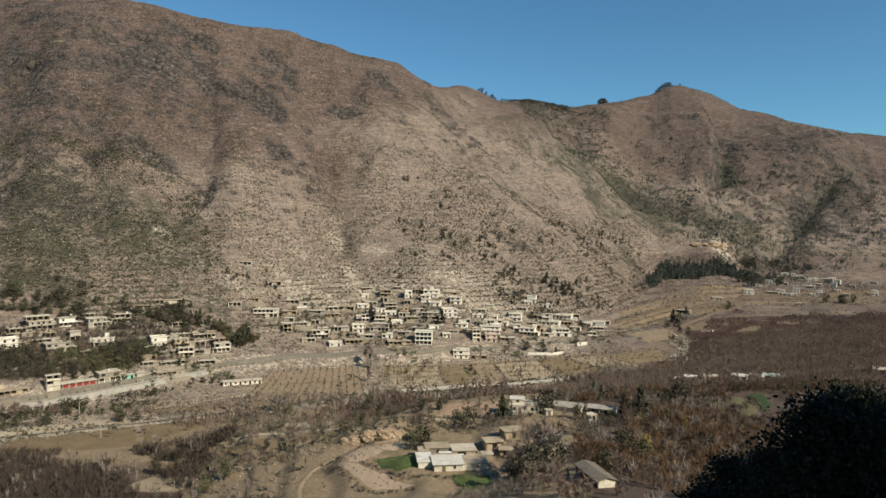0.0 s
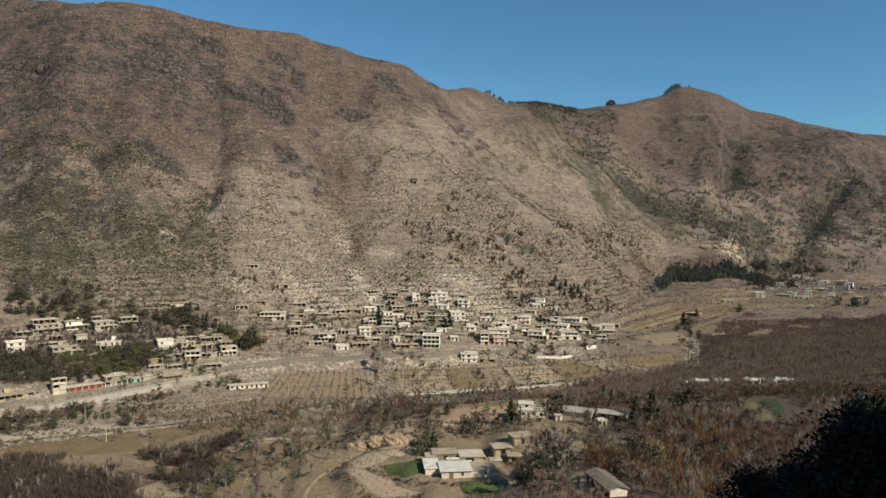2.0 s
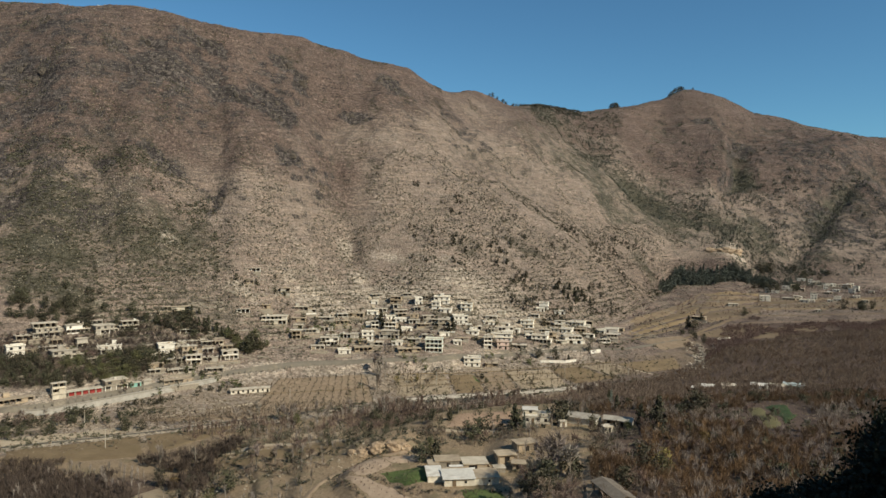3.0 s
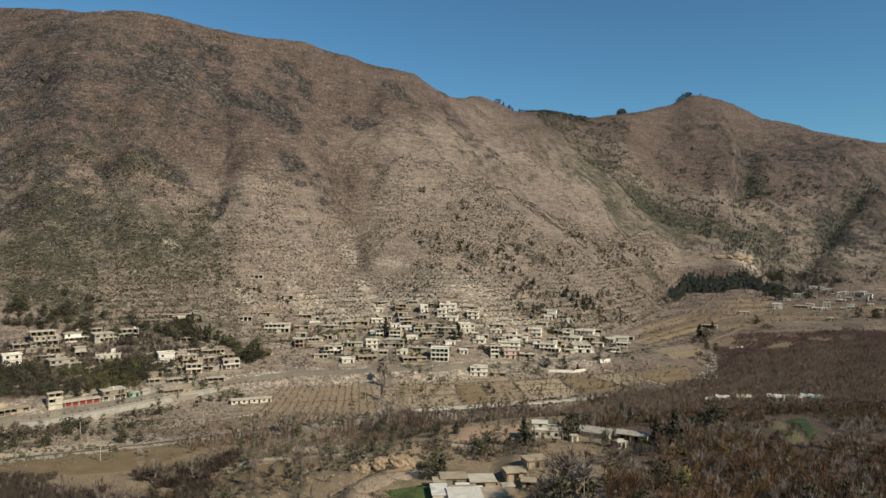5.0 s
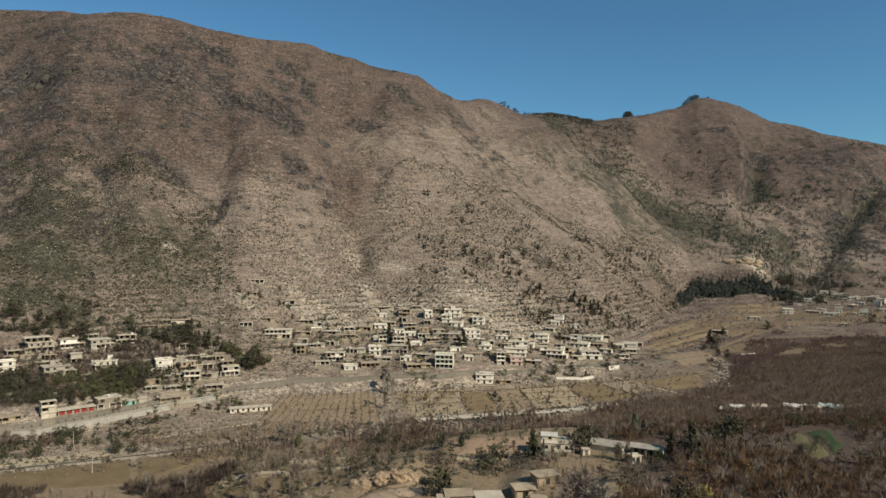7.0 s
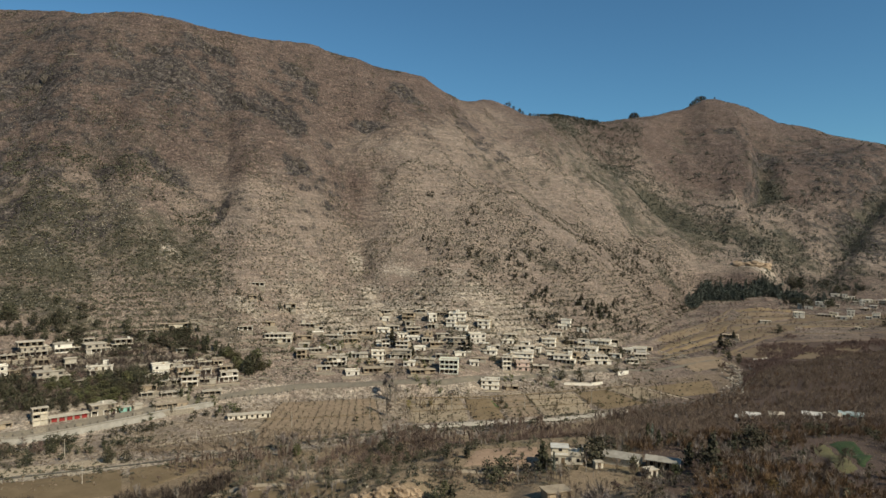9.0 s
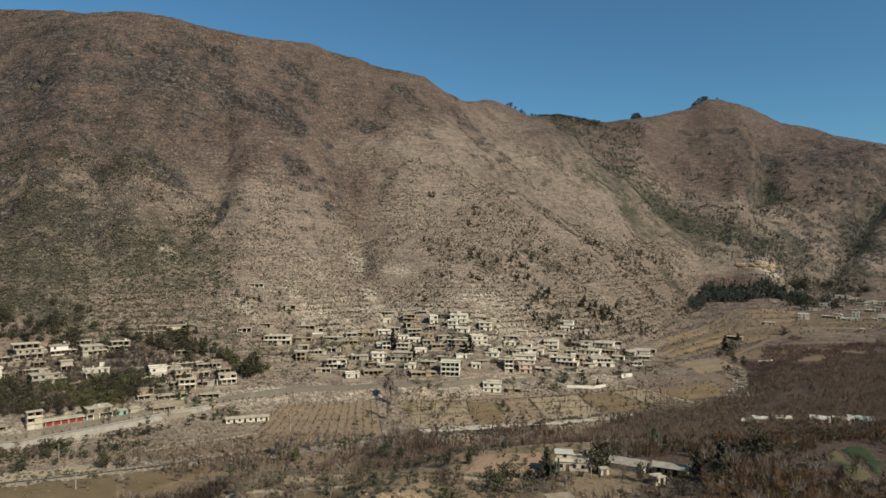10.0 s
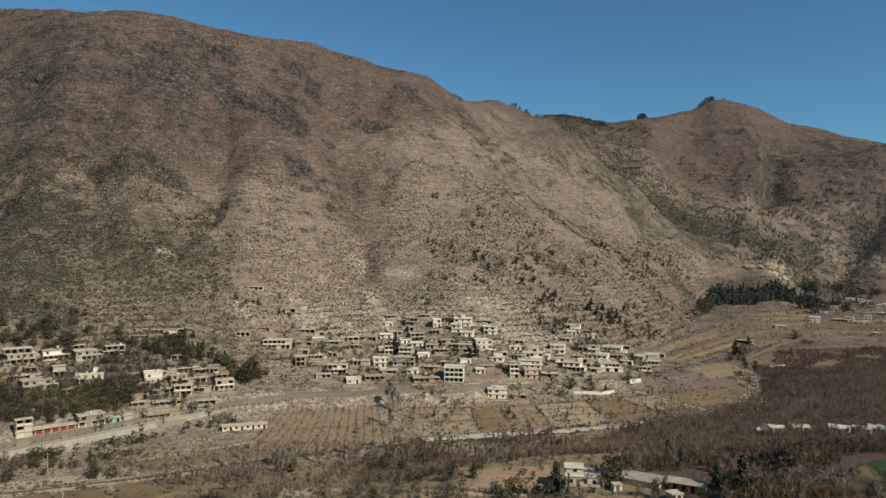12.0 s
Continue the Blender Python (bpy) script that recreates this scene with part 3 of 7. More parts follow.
MINT = plain("pale_mint_paint", (.58, .65, .58), (.72, .76, .70), .5)
PINK = plain("faded_pink_paint", (.52, .38, .34), (.64, .50, .45), .5, stain=(.4, .33, .27))
TEAL = plain("teal_paint", (.16, .36, .31), (.28, .48, .42), .8)
RED = plain("red_shutter_paint", (.22, .03, .028), (.34, .048, .043), .8)
BLUE_TIN = plain("pale_blue_tin_sheet", (.34, .43, .44), (.50, .58, .58), .6, .5, stain=(.4, .36, .3))
WHITE_TIN = plain("weathered_white_tin_sheet", (.47, .455, .42), (.70, .68, .64), .5, .8, stain=(.36, .31, .25))
ROOF = plain("dusty_concrete_roof", (.38, .335, .27), (.60, .54, .45), .3, stain=(.27, .225, .17))
PALE_ROOF = plain("pale_limed_roof", (.52, .49, .43), (.74, .70, .63), .3, stain=(.4, .35, .28))
EARTH_ROOF = plain("earth_covered_roof", (.27, .218, .16), (.46, .385, .29), .3, stain=(.2, .15, .1))
STONE = plain("rough_stone_masonry", (.19, .165, .13), (.35, .31, .255), 1.6, relief_=.06, stain=(.16, .14, .11))
WALLING = plain("pale_retaining_masonry", (.29, .275, .25), (.45, .43, .39), .5, relief_=.05, stain=(.25, .23, .19))
# flat near-black panels: the darkness of unlit rooms is put into this colour
INSIDE = plain("dim_interior", (.018, .016, .014), (.035, .03, .026), 1.0, relief_=0)
GLASS = plain("dusty_window_glass", (.02, .022, .025), (.04, .042, .045), 1.0, .15, relief_=0)
WOOD = plain("weathered_timber", (.10, .07, .045), (.2, .145, .095), 2.0)
ASPHALT = plain("dusty_tarred_road", (.125, .11, .09), (.19, .17, .14), .25, stain=(.24, .205, .15), vary=0)
DUST = plain("trodden_earth_path", (.31, .25, .18), (.44, .375, .285), .4, vary=0)
GRAVEL = plain("river_gravel", (.26, .222, .172), (.44, .39, .315), 1.2, relief_=.15, stain=(.22, .2, .16), vary=0)
WATER = plain("shallow_river_water", (.05, .046, .038), (.11, .098, .075), .8, .3, relief_=.03, vary=0)
TILTH = plain("ploughed_brown_soil", (.182, .133, .092), (.31, .238, .168), .25, relief_=.08, stain=(.16, .135, .085))
FALLOW = plain("dry_fallow_field", (.245, .194, .135), (.41, .336, .24), .12, relief_=.08, stain=(.19, .14, .085))
STUBBLE = plain("grazed_stubble_field", (.150, .108, .062), (.250, .186, .112), .08, relief_=.06, stain=(.18, .135, .075))
DARK_TILTH = plain("dark_tilled_soil", (.12, .088, .058), (.21, .158, .106), .2, relief_=.08, stain=(.13, .11, .06))
BAR = plain("pale_washed_gravel", (.40, .355, .29), (.60, .545, .465), 1.2, relief_=.15, stain=(.3, .26, .2), vary=0)
PLOT = plain("deep_green_plot", (.022, .044, .015), (.042, .070, .024), .7, relief_=.08, stain=(.09, .09, .045))
RED_TILTH = plain("reddish_bare_loam", (.235, .158, .108), (.37, .262, .188), .4, relief_=.1, stain=(.2, .15, .09))
PALE_TILTH = plain("pale_tilled_loam", (.30, .222, .160), (.44, .345, .262), .5, relief_=.12, stain=(.26, .19, .13))
GRASSY = plain("olive_winter_grass", (.085, .082, .038), (.15, .135, .068), .7, relief_=.08, stain=(.15, .13, .07))
WHEAT = plain("young_green_wheat", (.058, .092, .026), (.112, .146, .050), .9, relief_=.08, stain=(.15, .15, .06))
BARK = plain("grey_bark", (.13, .105, .08), (.24, .20, .16), 3.0)
PALE_BARK = plain("pale_bark", (.20, .175, .14), (.34, .305, .255), 3.0)
OLD_ROOF = plain("brown_weathered_sheet_roof", (.115, .095, .075), (.235, .205, .17), .6, .7, stain=(.09, .068, .05))
DULL_ROOF = plain("dull_grey_sheet_roof", (.24, .22, .19), (.42, .39, .34), .6, .7, stain=(.17, .14, .11))
KERB = plain("dark_weathered_masonry", (.15, .132, .108), (.26, .232, .19), .6, relief_=.1)
CLAY = plain("clay_cutting", (.27, .195, .13), (.40, .31, .22), .5, relief_=.15, stain=(.28, .2, .13))
ROCKFACE = plain("grey_hill_rock", (.055, .046, .039), (.145, .122, .10), .35, relief_=.3, stain=(.035, .032, .028))
PINE = leafy("pine_needles", (.070, .084, .062), (.150, .165, .122))
EVERGREEN = leafy("evergreen_leaves", (.030, .030, .016), (.068, .062, .034), (.110, .096, .056))
OLIVE = leafy("olive_green_leaves", (.05, .052, .02), (.105, .10, .042), (.15, .135, .06))
AUTUMN = leafy("yellowing_leaves", (.13, .095, .028), (.23, .17, .055), (.3, .23, .09))
TWIG = leafy("bare_brown_twigs", (.085, .058, .042), (.186, .131, .095), (.28, .212, .162))
DARK_TWIG = leafy("dark_brown_twigs", (.038, .029, .020), (.088, .066, .048), (.145, .112, .084))
RUSSET = leafy("russet_twigs", (.056, .029, .017), (.112, .060, .035), (.18, .108, .066))
RUSSET_LIGHT = leafy("orange_brown_twigs", (.10, .052, .026), (.19, .108, .056), (.27, .17, .095))
PALE_TWIG = leafy("grey_bare_twigs", (.14, .113, .088), (.26, .218, .174), (.39, .335, .275))
# leaves paled and greyed: distance haze is painted into their colour
HAZY_LEAF = leafy("dusty_grey_green_leaves", (.062, .070, .048), (.118, .124, .086), (.16, .155, .11))
SCRUB = leafy("thorny_scrub", (.060, .055, .034), (.110, .098, .062), (.15, .13, .085))
DRY_TUFT = leafy("dry_grass_tufts", (.15, .12, .068), (.28, .23, .14), (.38, .33, .21))
GREEN_BLADE = leafy("green_wheat_blades", (.055, .085, .026), (.12, .155, .055), (.20, .205, .095))
# near-black: dark foliage with the hill's shade also put into its colour
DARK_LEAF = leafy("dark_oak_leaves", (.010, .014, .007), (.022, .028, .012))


def part(name, bm, material, parent, label=""):
    """Links a bmesh as one mesh under a thing or a part."""
    me = bm if isinstance(bm, bpy.types.Mesh) else bpy.data.meshes.new(name)
    if me is not bm:
        bm.to_mesh(me)
        bm.free()
        me.materials.append(material)
    ob = new(name, me)
    ob.parent = parent
    return tagged(ob, label) if label else ob


BOXES = {}


def box(name, x0, x1, y0, y1, z0, z1, material, parent, label="", lean=0.0):
    """A block between two corners, its edges slightly rounded; alike blocks share a mesh."""
    size = (round(x1 - x0, 2), round(y1 - y0, 2), round(z1 - z0, 2), material.name, lean)
    if size not in BOXES:
        bm = bmesh.new()
        bmesh.ops.create_cube(bm, size=1)
        for v in bm.verts:
            v.co.x, v.co.y, v.co.z = v.co.x * size[0], v.co.y * size[1], v.co.z * size[2]
            v.co.z += lean * v.co.y
        if min(size[:3]) > .3:
            bmesh.ops.bevel(bm, geom=bm.edges[:], offset=.05, segments=1, affect="EDGES")
        me = bpy.data.meshes.new(name)
        bm.to_mesh(me)
        bm.free()
        me.materials.append(material)
        BOXES[size] = me
    ob = part(name, BOXES[size], material, parent, label)
    ob.location = ((x0 + x1) / 2, (y0 + y1) / 2, (z0 + z1) / 2)
    return ob


def thing(name, x, y, z, turn, label, category, group=""):
    e = new(name)
    e.empty_display_size = .5
    e.matrix_world = pose(x, y, z, 0, 0, turn)
    return tagged(e, label, category, group)


# --- plants: each maker returns (points, triangles)
def limb(out, p, q, r0, r1, sides=4):
    """A tapering limb from p to q."""
    pts, tris = out
    p, q = Vector(p), Vector(q)
    m = (q - p).to_track_quat("Z", "Y").to_matrix()
    k = len(pts)
    for c, r in ((p, r0), (q, r1)):
        for i in range(sides):
            a = 2 * math.pi * i / sides
            pts.append(tuple(c + m @ Vector((math.cos(a) * r, math.sin(a) * r, 0))))
    for i in range(sides):
        j = (i + 1) % sides
        tris += [(k + i, k + j, k + sides + j), (k + i, k + sides + j, k + sides + i)]


def leaf(out, c, size, rng, droop=0.0):
    """A leaf spray: one bent triangle pair."""
    pts, tris = out
    d = Vector((rng.gauss(0, 1), rng.gauss(0, 1), rng.gauss(0, .7) - droop)).normalized()
    e = d.orthogonal().normalized()
    e.rotate(Matrix.Rotation(rng.uniform(0, 6.28), 3, d))
    c, k = Vector(c), len(pts)
    pts += [tuple(c - d * size * .5), tuple(c + e * size * .42), tuple(c + d * size * .62), tuple(c - e * size * .36 + Vector((0, 0, -.12 * size)))]
    tris += [(k, k + 1, k + 2), (k, k + 2, k + 3)]


def conifer(h, wide, rng, whorls=11, fine=1.0):
    wood, green = ([], []), ([], [])
    limb(wood, (0, 0, -.6), (0, 0, h * .92), h * .022 + .05, .02, 6)
    for k in range(whorls):
        f = (k + .5) / whorls
        z = h * (.14 + .84 * f)
        reach = wide * (1 - f) ** .75 * rng.uniform(.8, 1.15) + .12
        for b in range(max(4, int(9 * (1 - .55 * f)))):
            a = rng.uniform(0, 6.28)
            r = reach * rng.uniform(.55, 1.1)
            if f < .5 and b % 3 == 0:
                limb(wood, (0, 0, z), (math.cos(a) * r * .8, math.sin(a) * r * .8, z - r * .2), .05, .015, 3)
            for j in range(3):
                q = (j + 1) / 3
                leaf(green, (math.cos(a) * r * q, math.sin(a) * r * q, z - r * q * .28 + rng.uniform(-.1, .2)), h * .125 * fine * rng.uniform(.7, 1.2), rng, .3)
    for j in range(4):
        leaf(green, (0, 0, h * (.93 + .02 * j)), h * .05, rng)
    return wood, green


def round_tree(h, wide, rng, clumps=46, leaves=11, size=.55, trunk=.28, core=1.0):
    wood, green = ([], []), ([], [])
    top = h * trunk
    limb(wood, (0, 0, -.6), (rng.uniform(-.2, .2), rng.uniform(-.2, .2), top), h * .03 + .06, h * .022, 6)
    for k in range(clumps):
        a, u = rng.uniform(0, 6.28), rng.random() ** .55
        f = rng.random()
        rad = wide * math.sin(math.pi * (.12 + .80 * f)) * u * rng.uniform(.75, 1.2)
        c = Vector((math.cos(a) * rad, math.sin(a) * rad, top * .8 + (h - top * .8) * f))
        if k % 5 == 0:
            limb(wood, (0, 0, top * rng.uniform(.7, 1)), tuple(c * .92), h * .014, .02, 4)
        spread = wide * (.24 if core == 1.0 else .17)
        outer = u > .62 or f > .75 or core == 1.0
        for j in range(leaves if outer else leaves // 3):
            big = core != 1.0 and not outer
            q = spread * (.55 if big else 1.0)
            leaf(green, c + Vector((rng.gauss(0, q), rng.gauss(0, q), rng.gauss(0, q * .7))), size * rng.uniform(.6, 1.3) * (core if big else 1), rng)
    return wood, green


def bare_tree(h, wide, rng, forks=5, levels=3, spray=3, upright=.8, thick=1.0):
    """Leafless: limbs that fork, and twigs as fine slivers."""
    wood, fine = ([], []), ([], [])

    def grow(p, d, length, r, level):
        q = p + d * length
        limb(wood, p, q, r, r * .55, 5 if level == levels else 3)
        if level == 0:
            pts, tris = fine
            for j in range(spray):
                t = (d + Vector((rng.gauss(0, .5), rng.gauss(0, .5), rng.gauss(.15, .4)))).normalized()
                side = t.orthogonal().normalized() * .035 * thick * h / 5
                k, s = len(pts), p.lerp(q, rng.random())
                pts += [tuple(s - side), tuple(s + side), tuple(s + t * length * rng.uniform(.7, 1.3))]
                tris.append((k, k + 1, k + 2))
            return
        for j in range(forks if level < levels else forks + 1):
            t = (d * upright + Vector((rng.gauss(0, .5), rng.gauss(0, .5), rng.gauss(.1, .25))) * wide).normalized()
            grow(p.lerp(q, rng.uniform(.45, 1)), t, length * rng.uniform(.5, .75), r * .5, level - 1)
    grow(Vector((0, 0, -.5)), Vector((rng.uniform(-.06, .06), rng.uniform(-.06, .06), 1)).normalized(), h * .42 + .5, h * .02 + .03, levels)
    return wood, fine


def brush(h, wide, rng, twigs=38):
    """A leafless low tree seen from afar: a short stem and a spray of twigs."""
    out = ([], [])
    limb(out, (0, 0, -.4), (rng.uniform(-.1, .1), rng.uniform(-.1, .1), h * .45), .11, .06, 3)
    pts, tris = out
    for j in range(twigs):
        a, f = rng.uniform(0, 6.28), rng.random() ** .7
        d = Vector((math.cos(a) * wide * rng.uniform(.2, 1), math.sin(a) * wide * rng.uniform(.2, 1), rng.uniform(.5, 1.5))).normalized()
        s = Vector((0, 0, h * (.12 + .38 * rng.random()))) + d * h * .30 * f
        side_ = d.orthogonal().normalized()
        side_.rotate(Matrix.Rotation(rng.uniform(0, 6.28), 3, d))
        k = len(pts)
        pts += [tuple(s - side_ * .075), tuple(s + side_ * .075), tuple(s + d * h * rng.uniform(.25, .5))]
        tris.append((k, k + 1, k + 2))
    return out


def bush(h, wide, rng, leaves=34, size=.4):
    wood, green = ([], []), ([], [])
    for j in range(3):
        limb(wood, (0, 0, -.3), (rng.uniform(-.4, .4) * wide, rng.uniform(-.4, .4) * wide, h * .6), .05, .02, 3)
    for j in range(leaves):
        a, u = rng.uniform(0, 6.28), rng.random() ** .5
        leaf(green, (math.cos(a) * wide * u, math.sin(a) * wide * u, h * (.12 + .85 * rng.random() * (1 - .5 * u))), size * rng.uniform(.6, 1.3), rng)
    return wood, green


def as_mesh(name, shape, material):
    me = bpy.data.meshes.new(name)
    fill(me, shape[0], shape[1])
    me.polygons.foreach_set("use_smooth", np.zeros(len(me.polygons), bool))
    me.materials.append(material)
    return me


KINDS = {}


def breed(kind, makers, bark, foliage, crown="crown", label="", category="tree", count=4):
    """Several grown forms of one kind of plant, to be planted again and again."""
    forms = []
    for k in range(count):
        w, g = makers(random.Random(hash_of(kind) + k))
        forms.append((as_mesh("trunk", w, bark), as_mesh(crown, g, foliage)))
    KINDS[kind] = (forms, crown, label, category)


def hash_of(text):
    return sum((i + 1) * ord(c) for i, c in enumerate(text))


def plant(kind, x, y, scale=1.0, group="", label="", sink=.0, stretch=1.0):
    forms, crown, words, category = KINDS[kind]
    rng = random.Random(int(x * 13.7) * 31 + int(y * 7.9))
    trunk, leaves = forms[rng.randrange(len(forms))]
    e = thing(kind, x, y, z_at(x, y) - sink, rng.uniform(0, 360), label or words, category, group)
    e.scale = (scale, scale, scale * stretch * rng.uniform(.92, 1.08))
    part("trunk", trunk, None, e)
    part(crown, leaves, None, e)
    return e


def strew(name, shapes, spots_, material, label, category, sizes, seed, lift=0.0):
    """ONE object of many small plants or stones that nobody could count."""
    rng = np.random.default_rng(seed)
    pts, tris, base = [], [], 0
    shapes = [(np.array(p, float), np.array(t, int)) for p, t in shapes]
    for x, y in spots_:
        p, t = shapes[rng.integers(len(shapes))]
        a, k = rng.uniform(0, 6.28), rng.uniform(*sizes)
        c, s = math.cos(a) * k, math.sin(a) * k
        q = np.empty_like(p)
        q[:, 0], q[:, 1], q[:, 2] = p[:, 0] * c - p[:, 1] * s + x, p[:, 0] * s + p[:, 1] * c + y, p[:, 2] * k * rng.uniform(.75, 1.25) + z_at(x, y) + lift
        pts.append(q)
        tris.append(t + base)
        base += len(p)
    me = bpy.data.meshes.new(name)
    fill(me, np.concatenate(pts), np.concatenate(tris))
    me.polygons.foreach_set("use_smooth", np.zeros(len(me.polygons), bool))
    me.materials.append(material)
    return tagged(new(name, me), label, category, kind="stuff")


def stone(rng, flat=.7):
    bm = bmesh.new()
    bmesh.ops.create_icosphere(bm, subdivisions=1, radius=.5)
    pts = [tuple(Vector((v.co.x * rng.uniform(.7, 1.3), v.co.y * rng.uniform(.7, 1.3), v.co.z * flat * rng.uniform(.7, 1.3)))) for v in bm.verts]
    tris = [tuple(v.index for v in f.verts) for f in bm.faces]
    bm.free()
    return pts, tris


def joined(*shapes):
    pts, tris = [], []
    for p, t in shapes:
        k = len(pts)
        pts += p
        tris += [tuple(i + k for i in f) for f in t]
    return pts, tris


# --- sheets laid over the ground
def drape(name, corners, material, lift, label, category, cell=3.0, ragged=.6, kind="structure", furrow=0.0):
    """A four-cornered patch of land use, laid over the ground with slightly ragged edges."""
    a, b, c, d = [Vector(p) for p in corners]
    n, k = max(2, int((b - a).length / cell)), max(2, int((d - a).length / cell))
    co = []
    for i in range(n + 1):
        for j in range(k + 1):
            u, v = i / n, j / k
            p = (a * (1 - u) + b * u) * (1 - v) + (d * (1 - u) + c * u) * v
            if i in (0, n) or j in (0, k):
                p = p + Vector((wave(np.float64(p.x / 5), np.float64(p.y / 5), 5), wave(np.float64(p.x / 5 + 40), np.float64(p.y / 5), 6))) * ragged * 2
            edge_drop = 0 if (0 < i < n and 0 < j < k) else -.35
            co.append((p.x, p.y, z_at(p.x, p.y) + lift + edge_drop + (furrow if i % 2 else 0)))
    quads = [(i * (k + 1) + j, (i + 1) * (k + 1) + j, (i + 1) * (k + 1) + j + 1, i * (k + 1) + j + 1) for i in range(n) for j in range(k)]
    me = bpy.data.meshes.new(name)
    fill(me, co, quads)
    if me.polygons[0].normal.z < 0:
        me.flip_normals()
    me.materials.append(material)
    return tagged(new(name, me), label, category, kind=kind)


def course(points, step=3.0):
    """A smooth line through the points, at even steps."""
    pts = [Vector(p) for p in points]
    pts = [pts[0] * 2 - pts[1]] + pts + [pts[-1] * 2 - pts[-2]]
    out = []
    for i in range(1, len(pts) - 2):
        p0, p1, p2, p3 = pts[i - 1:i + 3]
        n = max(1, int((p2 - p1).length / step))
        for j in range(n):
            t = j / n
            out.append(.5 * (2 * p1 + (p2 - p0) * t + (2 * p0 - 5 * p1 + 4 * p2 - p3) * t * t + (3 * p1 - p0 - 3 * p2 + p3) * t ** 3))
    return out + [pts[-2]]


def ribbon(name, points, width, material, lift, label, category, across=3, step=3.0, wander=0.0, level=False):
    """A strip of road, path or river along a line."""
    line = course(points, step)
    co = []
    for i, p in enumerate(line):
        d = (line[min(i + 1, len(line) - 1)] - line[max(i - 1, 0)]).normalized()
        n = Vector((d.y, -d.x))
        w = width * (1 + wander * wave(np.float64(p.x / 18), np.float64(p.y / 18), 77))
        for j in range(across + 1):
            q = p + n * w * (j / across - .5)
            z = z_at(p.x, p.y) if level else z_at(q.x, q.y)
            co.append((q.x, q.y, z + lift + (-.25 if j in (0, across) else 0)))
    k = across + 1
    quads = [(i * k + j, i * k + j + 1, (i + 1) * k + j + 1, (i + 1) * k + j) for i in range(len(line) - 1) for j in range(across)]
    me = bpy.data.meshes.new(name)
    fill(me, co, quads)
    if me.polygons[0].normal.z < 0:
        me.flip_normals()
    me.materials.append(material)
    return tagged(new(name, me), label, category, kind="structure")


# ---------------------------------------------------------------- valley floor: road, river, fields
ROADWAY = [(-250, 322), (-208, 349), (-182, 376), (-160, 399), (-133, 420), (-102, 438), (-66, 446), (-29, 453), (-7, 458), (38, 484), (96, 512), (138, 522), (193, 567), (238, 624), (294, 681), (359, 688), (461, 691), (560, 700)]
RIVER_LINE = [(-262, 268), (-198, 303), (-172, 315), (-145, 327), (-110, 347), (-79, 364), (-56, 374), (-25, 384), (8, 391), (42, 404), (64, 416), (112, 437), (142, 453), (175, 480), (200, 515), (215, 560)]
ribbon("road", ROADWAY[:13], 3.8, ASPHALT, .32, "dusty grey tarred road along the foot of the slope", "road", 4, 2.5)
ribbon("far_road", ROADWAY[12:], 2.8, DARK_TILTH, .32, "narrow earth road towards the far village", "road", 4, 2.5)
ribbon("gravel_bed", RIVER_LINE[1:4], 7, GRAVEL, .22, "pale stony bed of the river", "river bed", 5, 2.5, .8)
ribbon("gravel_bar", [(-24, 390), (-10, 394.5), (16, 400), (46, 407), (70, 416), (92, 427)], 7.5, BAR, .5, "pale bar of washed gravel beside the river", "gravel", 5, 2.5, .9)
ribbon("sand_bar", [(-204, 309), (-173, 324), (-150, 336)], 9, DUST, .35, "pale sand bank beside the river", "sand", 5, 2.5, .6)
ribbon("river", RIVER_LINE, 2.4, WATER, .40, "narrow dark stony river in winter", "river", 3, 2.0, .7)
ribbon("field_track", [(-90, 274), (-49, 271.5), (-17, 269), (2, 262), (24, 262)], 3.0, DUST, .3, "pale earth track on the edge of a terrace", "track")
ribbon("footpath", [(104, 492), (115, 482), (127, 467), (141, 449), (150, 432)], 2.2, DUST, .3, "pale footpath between the fields", "path", 2)
ribbon("orchard_track", [(-150, 352), (-104, 384), (-80, 402), (-50, 406)], 2.4, DUST, .28, "pale track below the orchard", "track", 2)
ribbon("village_lane", [(-66, 556), (-60, 540), (-44, 518), (-37, 498), (-36, 470), (-34, 460)], 2.6, DUST, .35, "steep pale gravel lane through the village", "lane", 2, 3.0, .5)
ribbon("cart_track", [(-40, 196), (-43, 212), (-40, 228), (-30, 240), (-18, 243.2), (-8, 247)], 2.0, TILTH, .3, "pale cart track round the tilled plot", "track")
ribbon("river_lane", [(150, 440), (171, 470), (186, 500), (194, 528), (202, 560)], 3.4, KERB, .35, "dark stony gully of a side stream", "stream", 2, 3.0, .6)
